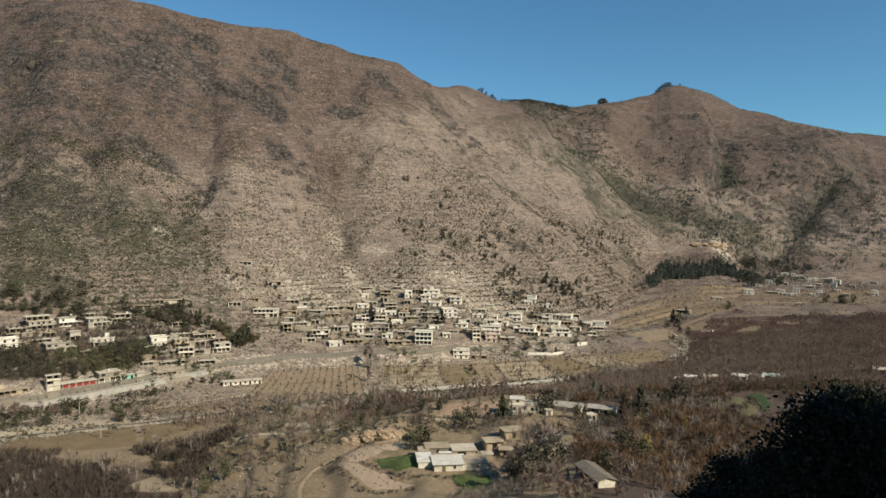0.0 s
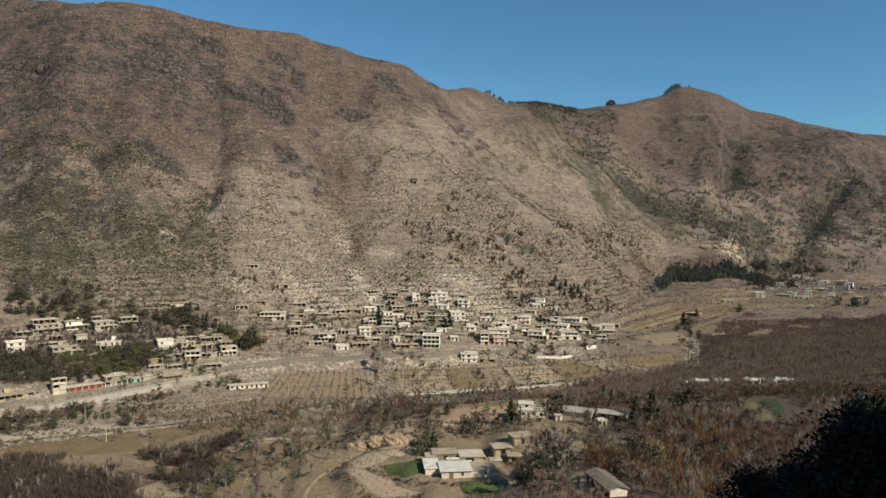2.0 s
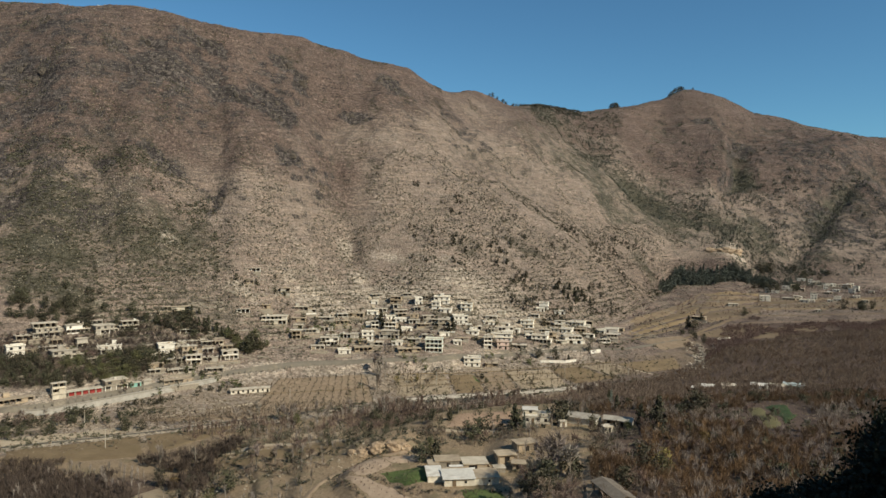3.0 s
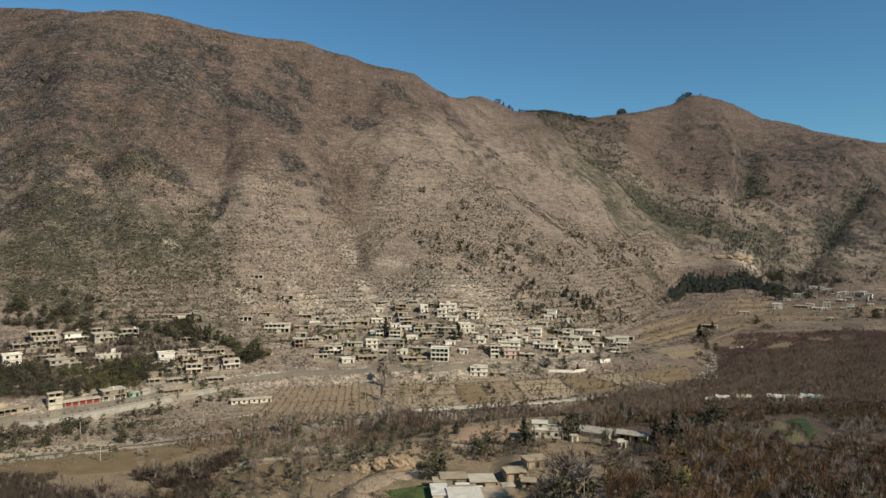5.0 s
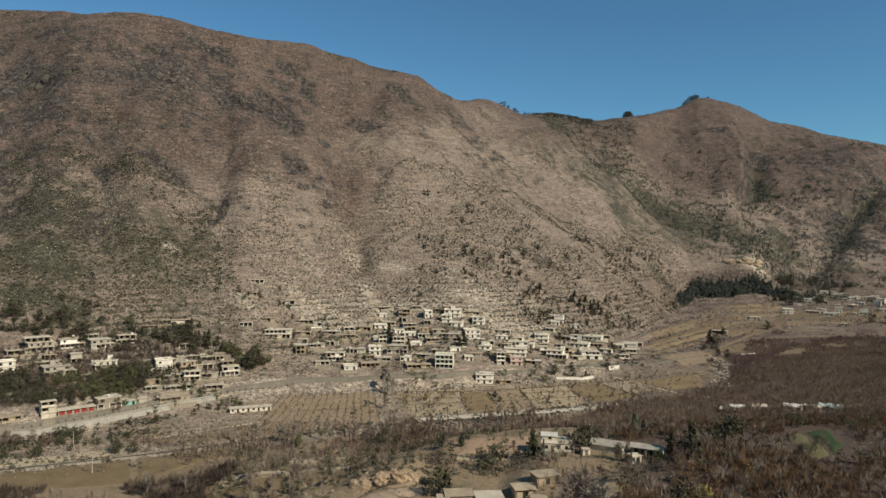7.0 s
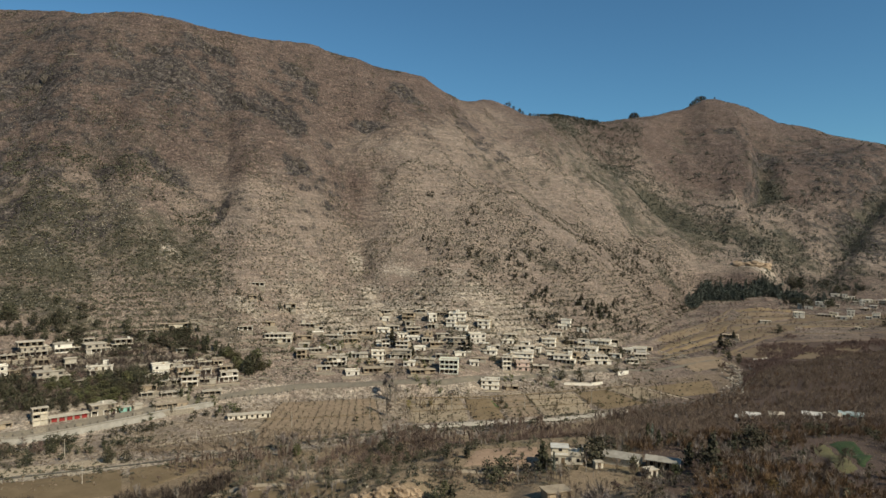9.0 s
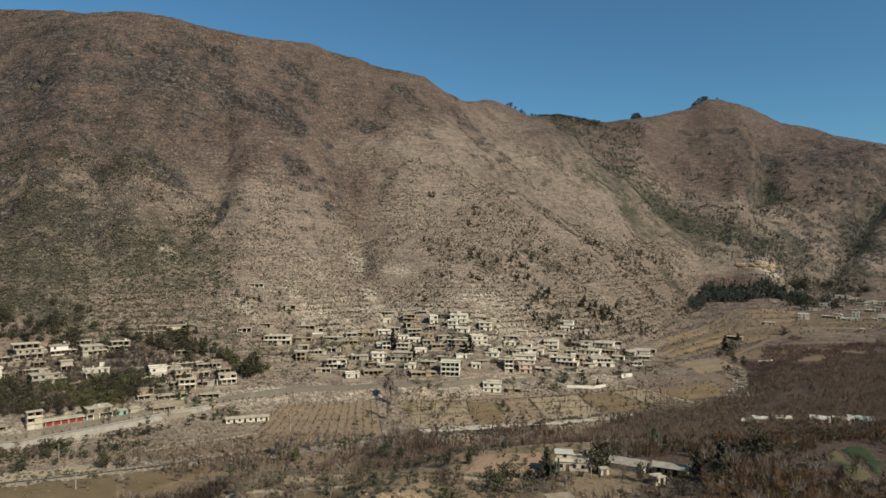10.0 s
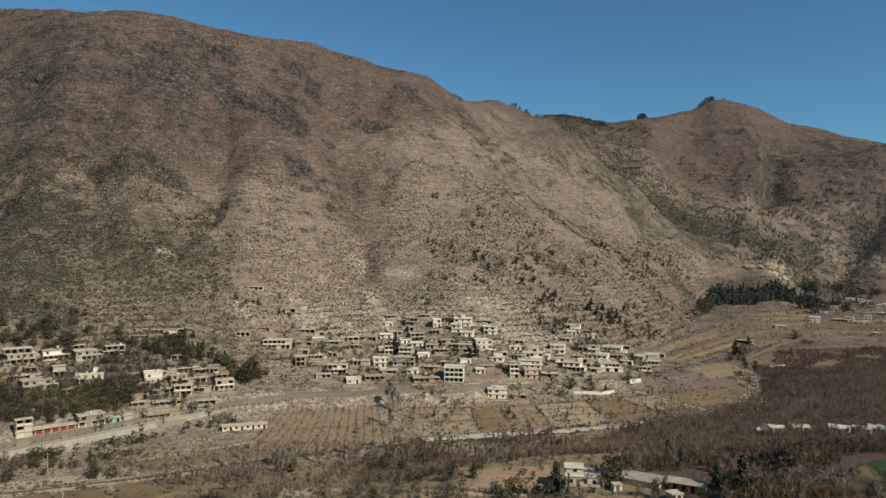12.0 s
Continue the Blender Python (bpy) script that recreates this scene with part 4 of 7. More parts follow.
FIELDS = [
    ("fallow_field", [(-177, 273), (-193, 299), (-146, 322), (-127, 287)], STUBBLE, "wide bare field of dry brown grass beside the river"),
    ("fallow_field", [(-125, 288.6), (-143, 323), (-104, 343), (-113, 312)], STUBBLE, "narrow bare field of dry brown grass beside the river"),
    ("terrace_field", [(-84, 281), (-76, 293), (-40, 293), (-44, 279)], FALLOW, "dry yellowish terrace field below a track"),
    ("orchard_soil", [(-107, 428), (-54, 437), (-42, 386), (-108, 366)], TILTH, "brown tilled soil of a bare orchard"),
    ("orchard_soil", [(-160, 345), (-110, 364), (-42, 384), (-46, 374), (-100, 350)][:2] + [(-46, 382), (-100, 352)], TILTH, "brown tilled soil of a low bare orchard"),
    ("brown_field", [(-33, 436), (-3, 443), (2, 404), (-31, 398)], FALLOW, "dry pale brown field beside the road"),
    ("brown_field", [(-1, 443), (16, 448), (22, 408), (4, 405)], STUBBLE, "dry olive brown field beside the road"),
    ("russet_field", [(18, 449), (36, 455), (42, 415), (24, 410)], TILTH, "reddish ploughed field beside the road"),
    ("brown_field", [(38, 456), (68, 466), (74, 427), (44, 416)], FALLOW, "dry pale brown field with low banks"),
    ("brown_field", [(70, 467), (90, 476), (108, 445), (78, 430)], STUBBLE, "dry olive brown field with low banks"),
    ("brown_field", [(92, 477), (112, 484), (124, 464), (108, 452)], FALLOW, "dry pale brown field beside a footpath"),
    ("brown_field", [(118, 484), (167, 507), (160, 474), (134, 462)], STUBBLE, "wide dry olive brown field beside a footpath"),
    ("brown_field", [(210, 590), (262, 640), (300, 640), (250, 585)], DARK_TILTH, "dry brown field below the valley road"),
    ("olive_field", [(252, 580), (305, 634), (350, 640), (300, 580)], DARK_TILTH, "olive brown field below the valley road"),
    ("hump_field", [(-1, 267), (4, 286), (26, 290), (28, 270)], RED_TILTH, "bare reddish brown field on a rounded rise"),
    ("wheat_field", [(-22, 224), (-8, 231), (-4, 211), (-12, 209)], WHEAT, "small green wheat plot beside the farmhouse"),
    ("wheat_field", [(3, 205), (15, 206), (19, 194), (7, 195)], WHEAT, "bright green wheat plot in front of the farmhouse"),
    ("wheat_field", [(5, 193), (17, 192), (18, 181), (6, 184)], WHEAT, "striped green vegetable plot"),
    ("wheat_field", [(122, 286), (130, 291), (120, 252), (112, 246)], GRASSY, "olive green grass plot on the wooded slope"),
    ("green_plot", [(131.5, 290), (146, 306), (133, 267), (121.5, 252)], PLOT, "deep green vegetable plot on the wooded slope"),
    ("tilled_plot", [(-37, 229), (-24, 240), (-18, 233), (-26, 221)], PALE_TILTH, "curved bare tilled plot with rows of tiny plants"),
    ("tilled_plot", [(-26, 221), (-35, 224), (-19, 200), (-7, 200)], PALE_TILTH, "bare tilled plot with rows of tiny plants"),
    ("tilled_plot", [(-24, 240), (-10, 243), (-8, 236), (-18, 233)], PALE_TILTH, "bare end of a curved tilled plot"),
    ("terrace_field", [(-98, 258), (-98, 268), (-36, 268), (-36, 257)], STUBBLE, "flat olive brown terrace field beside a track"),
    ("bare_mound", [(-114, 236), (-104, 249), (-84, 247), (-88, 231)], FALLOW, "smooth bare earth mound beside the thicket"),
    ("wheat_strip", [(12, 446), (15, 447), (20, 430), (17, 429)], WHEAT, "narrow green strip between brown fields"),
    ("brown_field", [(150, 545), (195, 580), (205, 560), (165, 528)], TILTH, "dry pale brown field beside the road"),
]
for name, corners, mat, words in FIELDS:
    drape(name, corners, mat, .32, words, "field", 2.2)

# low earth banks and hedges between the fields
for pts in ([(-34, 438), (0, 445), (38, 457), (90, 478), (114, 486)], [(0, 444), (2, 423)], [(17, 449), (20, 429)], [(37, 456), (41, 436)], [(69, 467), (74, 444)],
            [(-30, 417), (20, 428), (75, 443), (110, 447)], [(-34, 428), (1, 433), (39, 446), (72, 456)], [(-108, 398), (-48, 412)]):
    ribbon("field_bank", pts, .9, STUBBLE, .7, "low grassy earth bank between fields", "field bank", 2, 2.5, .5)


# the retaining wall below the road, with its coping and guard stones
def road_wall(points, heights, name="retaining_wall", material=None, lift=.55, words="pale stone retaining wall below the valley road"):
    line = course(points, 4.0)
    bm = bmesh.new()
    rows = []
    for i, p in enumerate(line):
        f = i / (len(line) - 1)
        d = (line[min(i + 1, len(line) - 1)] - line[max(i - 1, 0)]).normalized()
        n = Vector((d.y, -d.x))
        top = z_at(p.x - n.x * 3, p.y - n.y * 3) + (lift if name == "retaining_wall" else lift * (1 - .75 * f))
        h = heights[0] * (1 - f) + heights[1] * f
        rows.append([bm.verts.new((p.x + n.x * o, p.y + n.y * o, z)) for o, z in ((.2, top), (.75, top - h), (-1.2, top - h), (-.5, top))])
    for a, b in zip(rows, rows[1:]):
        for j in range(4):
            k = (j + 1) % 4
            bm.faces.new((a[j], a[k], b[k], b[j]))
    bm.faces.new(rows[0][::-1])
    bm.faces.new(rows[-1])
    bmesh.ops.recalc_face_normals(bm, faces=bm.faces[:])
    me = bpy.data.meshes.new(name)
    bm.to_mesh(me)
    bm.free()
    me.materials.append(material or WALLING)
    return tagged(new(name, me), words, "wall", kind="structure"), line


wall_ob, wall_line = road_wall([(-214, 341), (-205, 346), (-179, 372.5), (-157, 395.5), (-140, 409.5)], (6.5, 2.6))
road_wall([(-214, 341.3), (-205, 346.3), (-179, 372.8), (-157, 395.8), (-140, 409.8)], (.6, .5), "road_kerb", KERB, .6, "dark weathered kerb wall along the valley road")
guard = None
for i, p in enumerate(course([(-212, 343.5), (-181, 373), (-159, 396), (-132, 417.5), (-101, 435)], 3.4)):
    z = z_at(p.x, p.y + 3) + .5
    if guard is None:
        guard = thing("guard_stone", p.x, p.y, z, 40, "small dark guard block on the road edge", "guard block", "guard blocks along the road")
        box("block", -.3, .3, -.15, .15, -.4, .25, KERB, guard)
        box("footing", -.4, .4, -.2, .2, -.9, -.4, KERB, guard)
    else:
        copy_thing(guard, pose(p.x, p.y, z, 0, 0, 40 - .1 * i))


# ---------------------------------------------------------------- houses
STOREY = 2.85
STYLES = {  # wall, roof, front, words
    0: (CEMENT, ROOF, "verandah", "grey cement house with flat roof and open verandah"),
    1: (PLASTER, ROOF, "windows", "whitewashed flat-roofed house with small windows"),
    2: (CEMENT, ROOF, "verandah", "concrete house with a pillared white verandah"),
    3: (MUD, EARTH_ROOF, "verandah", "low mud-coloured house with flat earth roof"),
    4: (CREAM, ROOF, "windows", "cream painted house with a flat roof"),
    5: (CEMENT, ROOF, "shops", "row of shops with red shutters"),
    6: (TEAL, ROOF, "windows", "small teal painted roadside shop"),
    7: (MINT, ROOF, "balcony", "pale mint house with railed balconies"),
    8: (PINK, ROOF, "windows", "faded pink flat-roofed house"),
}


def window(parent, x, y, z, w, h):
    f = box("window", x - w / 2 - .09, x + w / 2 + .09, y - .07, y + .03, z - .09, z + h + .09, WOOD, parent)
    p = box("pane", -w / 2, w / 2, -.085, -.02, -h / 2, h / 2, GLASS, f)
    return f


def opening(parent, name, x, y, z, w, h, material):
    f = box(name, x - w / 2 - .1, x + w / 2 + .1, y - .06, y + .04, z, z + h + .1, WOOD, parent)
    box("panel", -w / 2, w / 2, -.075, -.01, -h / 2 - .05, h / 2 - .05, material, f)
    return f


def house(x, y, w, storeys, style, group):
    """A flat-roofed hillside house: its front at (x, y), looking down over the valley."""
    wall, roof, front, words = STYLES[style]
    rng = random.Random(int(x * 17) + int(y * 29) + style)
    if y > 700:
        front, w, storeys = "windows", w * .8, 2 if rng.random() < .35 else 1
        wall, roof = (PLASTER, PALE_ROOF) if style != 3 else (CREAM, ROOF)
    turn = math.degrees(math.atan2(-x, y)) * (1.25 if x < -120 else 1.0) + rng.uniform(-13, 13)
    if style == 5 or (x < -170 and y < 390):
        turn = 44
    d = min(max(w * rng.uniform(.55, .8), 5.0), 10.0)
    c, s = math.cos(radians(turn)), math.sin(radians(turn))
    feet = [z_at(x + u * c - v * s, y + u * s + v * c) for u in (-w / 2, 0, w / 2) for v in (0, d)]
    z = z_at(x, y) * .6 + sorted(feet)[2] * .4 - .1
    drop = max(z - min(feet) + 1.0, .8)
    extra = ("on stone plinth", "on the slope")[drop < 2.0]
    if style in (0, 2, 3) and rng.random() < .4:
        wall = rng.choice((CREAM, MUD, STONE, STONE, MUD, CEMENT, PLASTER))
    if 10 < x < 160 and style in (0, 2) and rng.random() < .5:
        wall = PLASTER
    eave = rng.uniform(.15, .6)
    e = thing("house", x, y, z, turn, words + " " + extra, "house", group)
    box("plinth", -w / 2 - .15, w / 2 + .15, -.3, d, -drop, .0, STONE, e)
    if style in (0, 1, 2, 3, 8) and rng.random() < .75:
        yx0, yx1, yd = -w / 2 - rng.uniform(0, 3), w / 2 + rng.uniform(-2, 3), rng.uniform(2.5, 4.5)
        low = rng.uniform(.3, .7)
        deep = max(-low - min(z_at(x + u * c + yd * s, y + u * s - yd * c) - z for u in (yx0, 0, yx1)), .4) + .6
        box("yard_wall", yx0, yx1, -yd, -.31, -low - deep, -low, STONE, e)
        box("yard", yx0 + .15, yx1 - .15, -yd + .3, -.32, -low, -low + .06, DUST, e)
        if rng.random() < .35:
            box("parapet", yx0, yx1, -yd - .02, -yd + .26, -low, -low + .8, rng.choice((STONE, MUD, PLASTER)), e)
    for k in range(storeys):
        z0 = k * STOREY
        half0, half1 = -w / 2, w / 2
        if k and storeys > 1 and style in (0, 3, 2) and w > 9:
            cut = rng.uniform(.0, .35) * w
            half0, half1 = (half0 + cut, half1) if rng.random() < .5 else (half0, half1 - cut)
        back = d - (k * .8 if style in (0, 3) else 0)
        set_in = 0 if front == "windows" else (.7 if front == "shops" else 2.7)
        if front in ("verandah", "shops") and k and rng.random() < .25:
            set_in = 0
        box("wall", half0, half1, set_in, back, z0, z0 + STOREY - .22, wall, e)
        box("roof_slab", half0 - eave, half1 + eave, -eave - .1, back + .2, z0 + STOREY - .22, z0 + STOREY, roof, e)
        if set_in:
            n = max(2, int((half1 - half0) / (2.6 if front != "shops" else 3.2)) + 1)
            pale = PLASTER if style in (2, 7) else (wall if style != 0 else CEMENT)
            for j in range(n):
                px = half0 + .18 + (half1 - half0 - .36) * j / (n - 1)
                box("pillar", px - .17, px + .17, 0, .34, z0, z0 + STOREY - .22, pale, e)
                bay = (half1 - half0 - .36) / (n - 1)
                if j < n - 1 and style in (0, 2, 3):
                    dice = rng.random()
                    if dice < .22:
                        box("infill_wall", px + .172, px + bay - .172, .06, .26, z0, z0 + STOREY - .23, wall, e)
                    elif dice < .6:
                        box("breast_wall", px + .172, px + bay - .172, .06, .22, z0, z0 + rng.choice((.8, 1.0)), wall, e)
                if j < n - 1:
                    mx = px + (half1 - half0) / (n - 1) / 2
                    if front == "shops":
                        opening(e, "shutter", mx, set_in, z0 + .1, 2.3, 2.3, RED)
                    elif (j + k) % 2:
                        opening(e, "door", mx, set_in, z0 + .02, 1.5, 2.1, INSIDE)
                    else:
                        window(e, mx, set_in, z0 + .8, 1.7, 1.4)
            if front == "balcony" or (k and style == 2):
                box("railing", half0, half1, .02, .14, z0 + .05, z0 + (.7 if k else .4), PLASTER if style == 2 else MINT, e)
            box("side_wall", half0 - .004, half0 + .22, .3, set_in, z0, z0 + STOREY - .22, wall, e)
            box("side_wall", half1 - .22, half1 + .004, .3, set_in, z0, z0 + STOREY - .22, wall, e)
        else:
            n = max(2, int((half1 - half0) / 3.1))
            for j in range(n):
                px = half0 + (half1 - half0) * (j + .5) / n
                if k == 0 and j == n // 2:
                    opening(e, "door", px, 0, z0 + .02, 1.05, 2.05, INSIDE)
                elif rng.random() < .75:
                    window(e, px + rng.uniform(-.4, .4), 0, z0 + .9, rng.choice((.9, 1.2, 1.8)), rng.choice((1.0, 1.25)))
    top = storeys * STOREY
    if style in (1, 4, 7, 8):
        for y0, y1, x0, x1 in ((-.35, -.15, -w / 2 - .3, w / 2 + .3), (d, d + .2, -w / 2 - .3, w / 2 + .3), (-.15, d, -w / 2 - .3, -w / 2 - .1), (-.15, d, w / 2 + .1, w / 2 + .3)):
            box("parapet", x0, x1, y0, y1, top, top + .55, wall, e)
    if w > 10 and rng.random() < .14:
        hut = rng.uniform(-w / 4, w / 4)
        box("stair_hut", hut - 1.4, hut + 1.4, d * .55, d * .55 + 2.4, top, top + 2.2, wall, e)
    if rng.random() < .4:
        tank = rng.uniform(-w / 3, w / 3)
        box("water_tank", tank - .6, tank + .6, d * .3, d * .3 + 1.0, top, top + 1.1, (STONE, WHITE_TIN, MUD)[rng.randrange(3)], e)
    return e


LEFT_UPPER = [(-241, 407, 14.3, 3, 0), (-249, 400, 10.1, 1, 0), (-230, 421, 13, 2, 0), (-216, 429, 13.5, 2, 2), (-206, 437, 11.0, 2, 0), (-244, 383, 9.0, 2, 1), (-238, 388, 5.2, 1, 3), (-232, 397, 12.9, 1, 0), (-219, 391, 15.7, 2, 0), (-207, 414, 13.2, 1, 1), (-186, 462, 17.1, 1, 3), (-198, 453, 8.4, 1, 3)]
LEFT_MID = [(-175, 421, 9.2, 2, 1), (-165, 437, 15.8, 1, 0), (-166, 414, 12.1, 1, 0), (-155, 432, 9.3, 1, 2), (-139, 430, 10.8, 2, 2), (-150, 443, 5.2, 1, 3), (-174, 404, 8.0, 1, 3), (-160, 406, 14.5, 1, 0), (-143, 415, 9.8, 1, 0), (-158, 398, 16.4, 1, 3), (-149, 423, 9.1, 1, 0)]
ROAD_LEFT = [(-204, 357, 6.6, 3, 0), (-195, 366, 17.1, 1, 5), (-184, 377, 11.9, 2, 2), (-176.5, 384, 5.8, 1, 6), (-172, 388.5, 4.5, 1, 0), (-219, 345, 15.7, 1, 3)]
SLOPE_MID = [(-146, 480, 8.9, 1, 2), (-125, 482, 17.4, 2, 2), (-111, 506, 10.2, 1, 0), (-110, 493, 9.9, 1, 3), (-92, 503, 11.8, 1, 0), (-72, 519, 11.3, 1, 3), (-134, 492, 7.8, 1, 3), (-97, 480, 10.5, 1, 0), (-148, 501, 5.9, 1, 3)]
CENTRE_LEFT = [(-83, 464, 13.2, 2, 0), (-71, 478, 13.2, 1, 2), (-70, 454, 8.4, 1, 1), (-58, 459, 11.9, 1, 3), (-58, 479, 8.0, 2, 1), (-59, 556, 9.3, 1, 0), (-61, 547, 5.5, 1, 1), (-55, 535, 9.9, 1, 2), (-48, 521, 13.0, 1, 1), (-43, 480, 13.7, 2, 2), (-27, 476, 12.6, 1, 0), (-27, 460, 15.2, 1, 3)]
CENTRE = [(-11, 462, 11.5, 3, 7), (-35, 553, 7.4, 1, 0), (-19, 547, 8.3, 1, 3), (-7, 540, 12.3, 2, 1), (-6, 499, 10.7, 2, 0), (-20, 500, 9.1, 1, 3), (-4, 486, 7.2, 1, 1), (8, 510, 11.0, 2, 1), (15, 499, 10.9, 1, 1), (8, 484, 9.6, 1, 3), (-16, 480, 8.0, 1, 0), (15, 461, 10.9, 2, 1), (29, 464, 7.7, 1, 3)]
CENTRE_RIGHT = [(30, 532, 11.5, 1, 0), (38, 519, 20.7, 1, 2), (38, 504, 14.8, 2, 1), (27, 486, 5.7, 3, 2), (38, 491, 8.2, 2, 8), (50, 497, 10.0, 1, 0), (68, 512, 14.5, 2, 0), (62, 543, 11.8, 1, 3), (96, 554, 24.9, 1, 1), (87, 538, 16.9, 1, 1), (95, 519, 15.3, 2, 2), (130, 563, 16.1, 1, 1), (126, 535, 9.9, 2, 0), (108, 536, 9.0, 1, 0), (114, 566, 7.5, 1, 3), (20, 493, 7.5, 1, 3)]
FAR_VILLAGE = [(469, 910, 12.3, 1, 1), (483, 902, 13.2, 1, 0), (492, 884, 17.5, 1, 1), (504, 868, 13.2, 1, 2), (493, 838, 8.5, 1, 1), (395, 836, 18.4, 1, 1), (421, 852, 14.4, 1, 0), (358, 775, 13.1, 1, 1), (388, 782, 17.1, 1, 3), (396, 763, 11.6, 1, 1), (308, 742, 12.5, 1, 3), (279, 866, 12.6, 1, 3), (238, 655, 13.0, 1, 3), (558, 860, 8.7, 1, 1), (378, 702, 5.8, 1, 3), (440, 868, 12, 1, 1), (408, 800, 10, 1, 0)]
for rows, words in ((LEFT_UPPER, "houses of the upper hamlet"), (LEFT_MID, "houses of the middle hamlet"), (ROAD_LEFT, "roadside buildings"), (SLOPE_MID, "houses scattered up the slope"),
                    (CENTRE_LEFT, "houses of the village by the lane"), (CENTRE, "houses of the village centre"), (CENTRE_RIGHT, "houses of the village edge"), (FAR_VILLAGE, "houses of the far village")):
    for row in rows:
        house(*row, words)


# smaller dwellings and byres between the larger houses
built = [(h[0], h[1]) for rows in (LEFT_UPPER, LEFT_MID, ROAD_LEFT, SLOPE_MID, CENTRE_LEFT, CENTRE, CENTRE_RIGHT) for h in rows]
rng = random.Random(23)
for x0, x1, y0, y1, n, words in ((-62, 62, 466, 548, 40, "small village dwellings"), (60, 140, 510, 574, 18, "small village dwellings"), (-180, -136, 398, 446, 8, "small hamlet dwellings"),
                                 (-256, -206, 384, 440, 8, "small hamlet dwellings"), (-150, -72, 466, 520, 9, "small slope dwellings"), (-92, -60, 456, 486, 3, "small village dwellings"),
                                 (390, 530, 760, 905, 24, "small far dwellings")):
    made = tries = 0
    while made < n and tries < 600:
        tries += 1
        x, y = rng.uniform(x0, x1), rng.uniform(y0, y1)
        w = rng.uniform(5.5, 10)
        road_gap = y - float(line_at(ROAD, np.array([x / y]), 1)[0])
        if road_gap > 7 and all(math.hypot((x - a) * .8, (y - b) * 1.25) > 3.6 + w / 2 for a, b in built):
            built.append((x, y))
            house(x, y, w, 1 if rng.random() < .8 else 2, rng.choice((0, 0, 3, 3, 2)) if x < -70 else rng.choice((0, 1, 2, 3, 3, 2, 1)) if x < 300 else rng.choice((1, 1, 0, 3)), words)
            made += 1


# strips of terraced field between the far road and the foot of the mountain
rng = random.Random(31)
for s0, s1, f0, f1 in ((.27, .37, .10, .85), (.37, .46, .08, .80), (.46, .56, .12, .62), (.56, .66, .12, .6)):
    n = 6
    for k in range(n):
        u0, u1 = f0 + (f1 - f0) * k / n, f0 + (f1 - f0) * (k + .72) / n
        corners = []
        for sv, u in ((s0, u0), (s1, u0), (s1, u1), (s0, u1)):
            sv = sv + rng.uniform(-.012, .012)
            a, b = float(line_at(ROAD, np.array([sv]), 1)[0]) + 10, float(line_at(FOOT, np.array([sv]), 1)[0]) - 10
            yy = a + (b - a) * u
            corners.append((sv * yy, yy))
        mat, words = ((DARK_TILTH, "narrow brown ploughed terrace field"), (DARK_TILTH, "narrow dark terrace field"), (STUBBLE, "narrow brown stubble terrace field"))[rng.randrange(3)]
        drape("terrace_strip", corners, mat, .4, words, "field", 4.0, 1.5)


# slim poles that carry a line along the fields
pole = None
for x, y in ((-178, 334), (-128, 357), (-90, 386), (-52, 404), (-8, 420), (34, 431), (74, 440), (118, 452), (-150, 300)):
    if pole is None:
        pole = thing("utility_pole", x, y, z_at(x, y), 20, "slim pale utility pole standing in the fields", "pole", "poles along the fields")
        bm = bmesh.new()
        bmesh.ops.create_cone(bm, cap_ends=True, segments=8, radius1=.16, radius2=.10, depth=9.0)
        bmesh.ops.translate(bm, verts=bm.verts[:], vec=(0, 0, 4.2))
        part("shaft", bm, CEMENT, pole)
        box("crossarm", -.9, .9, -.06, .06, 8.0, 8.12, WOOD, pole)
    else:
        copy_thing(pole, pose(x, y, z_at(x, y), 0, 0, 20 + x * .1))


# ---------------------------------------------------------------- the near side: farmhouse, shed, houses among the trees, tin sheds
def slab_roof(name, x0, x1, y0, y1, z, thick, material, parent, lean=0.0, label=""):
    return box(name, x0, x1, y0, y1, z, z + thick, material, parent, label, lean)


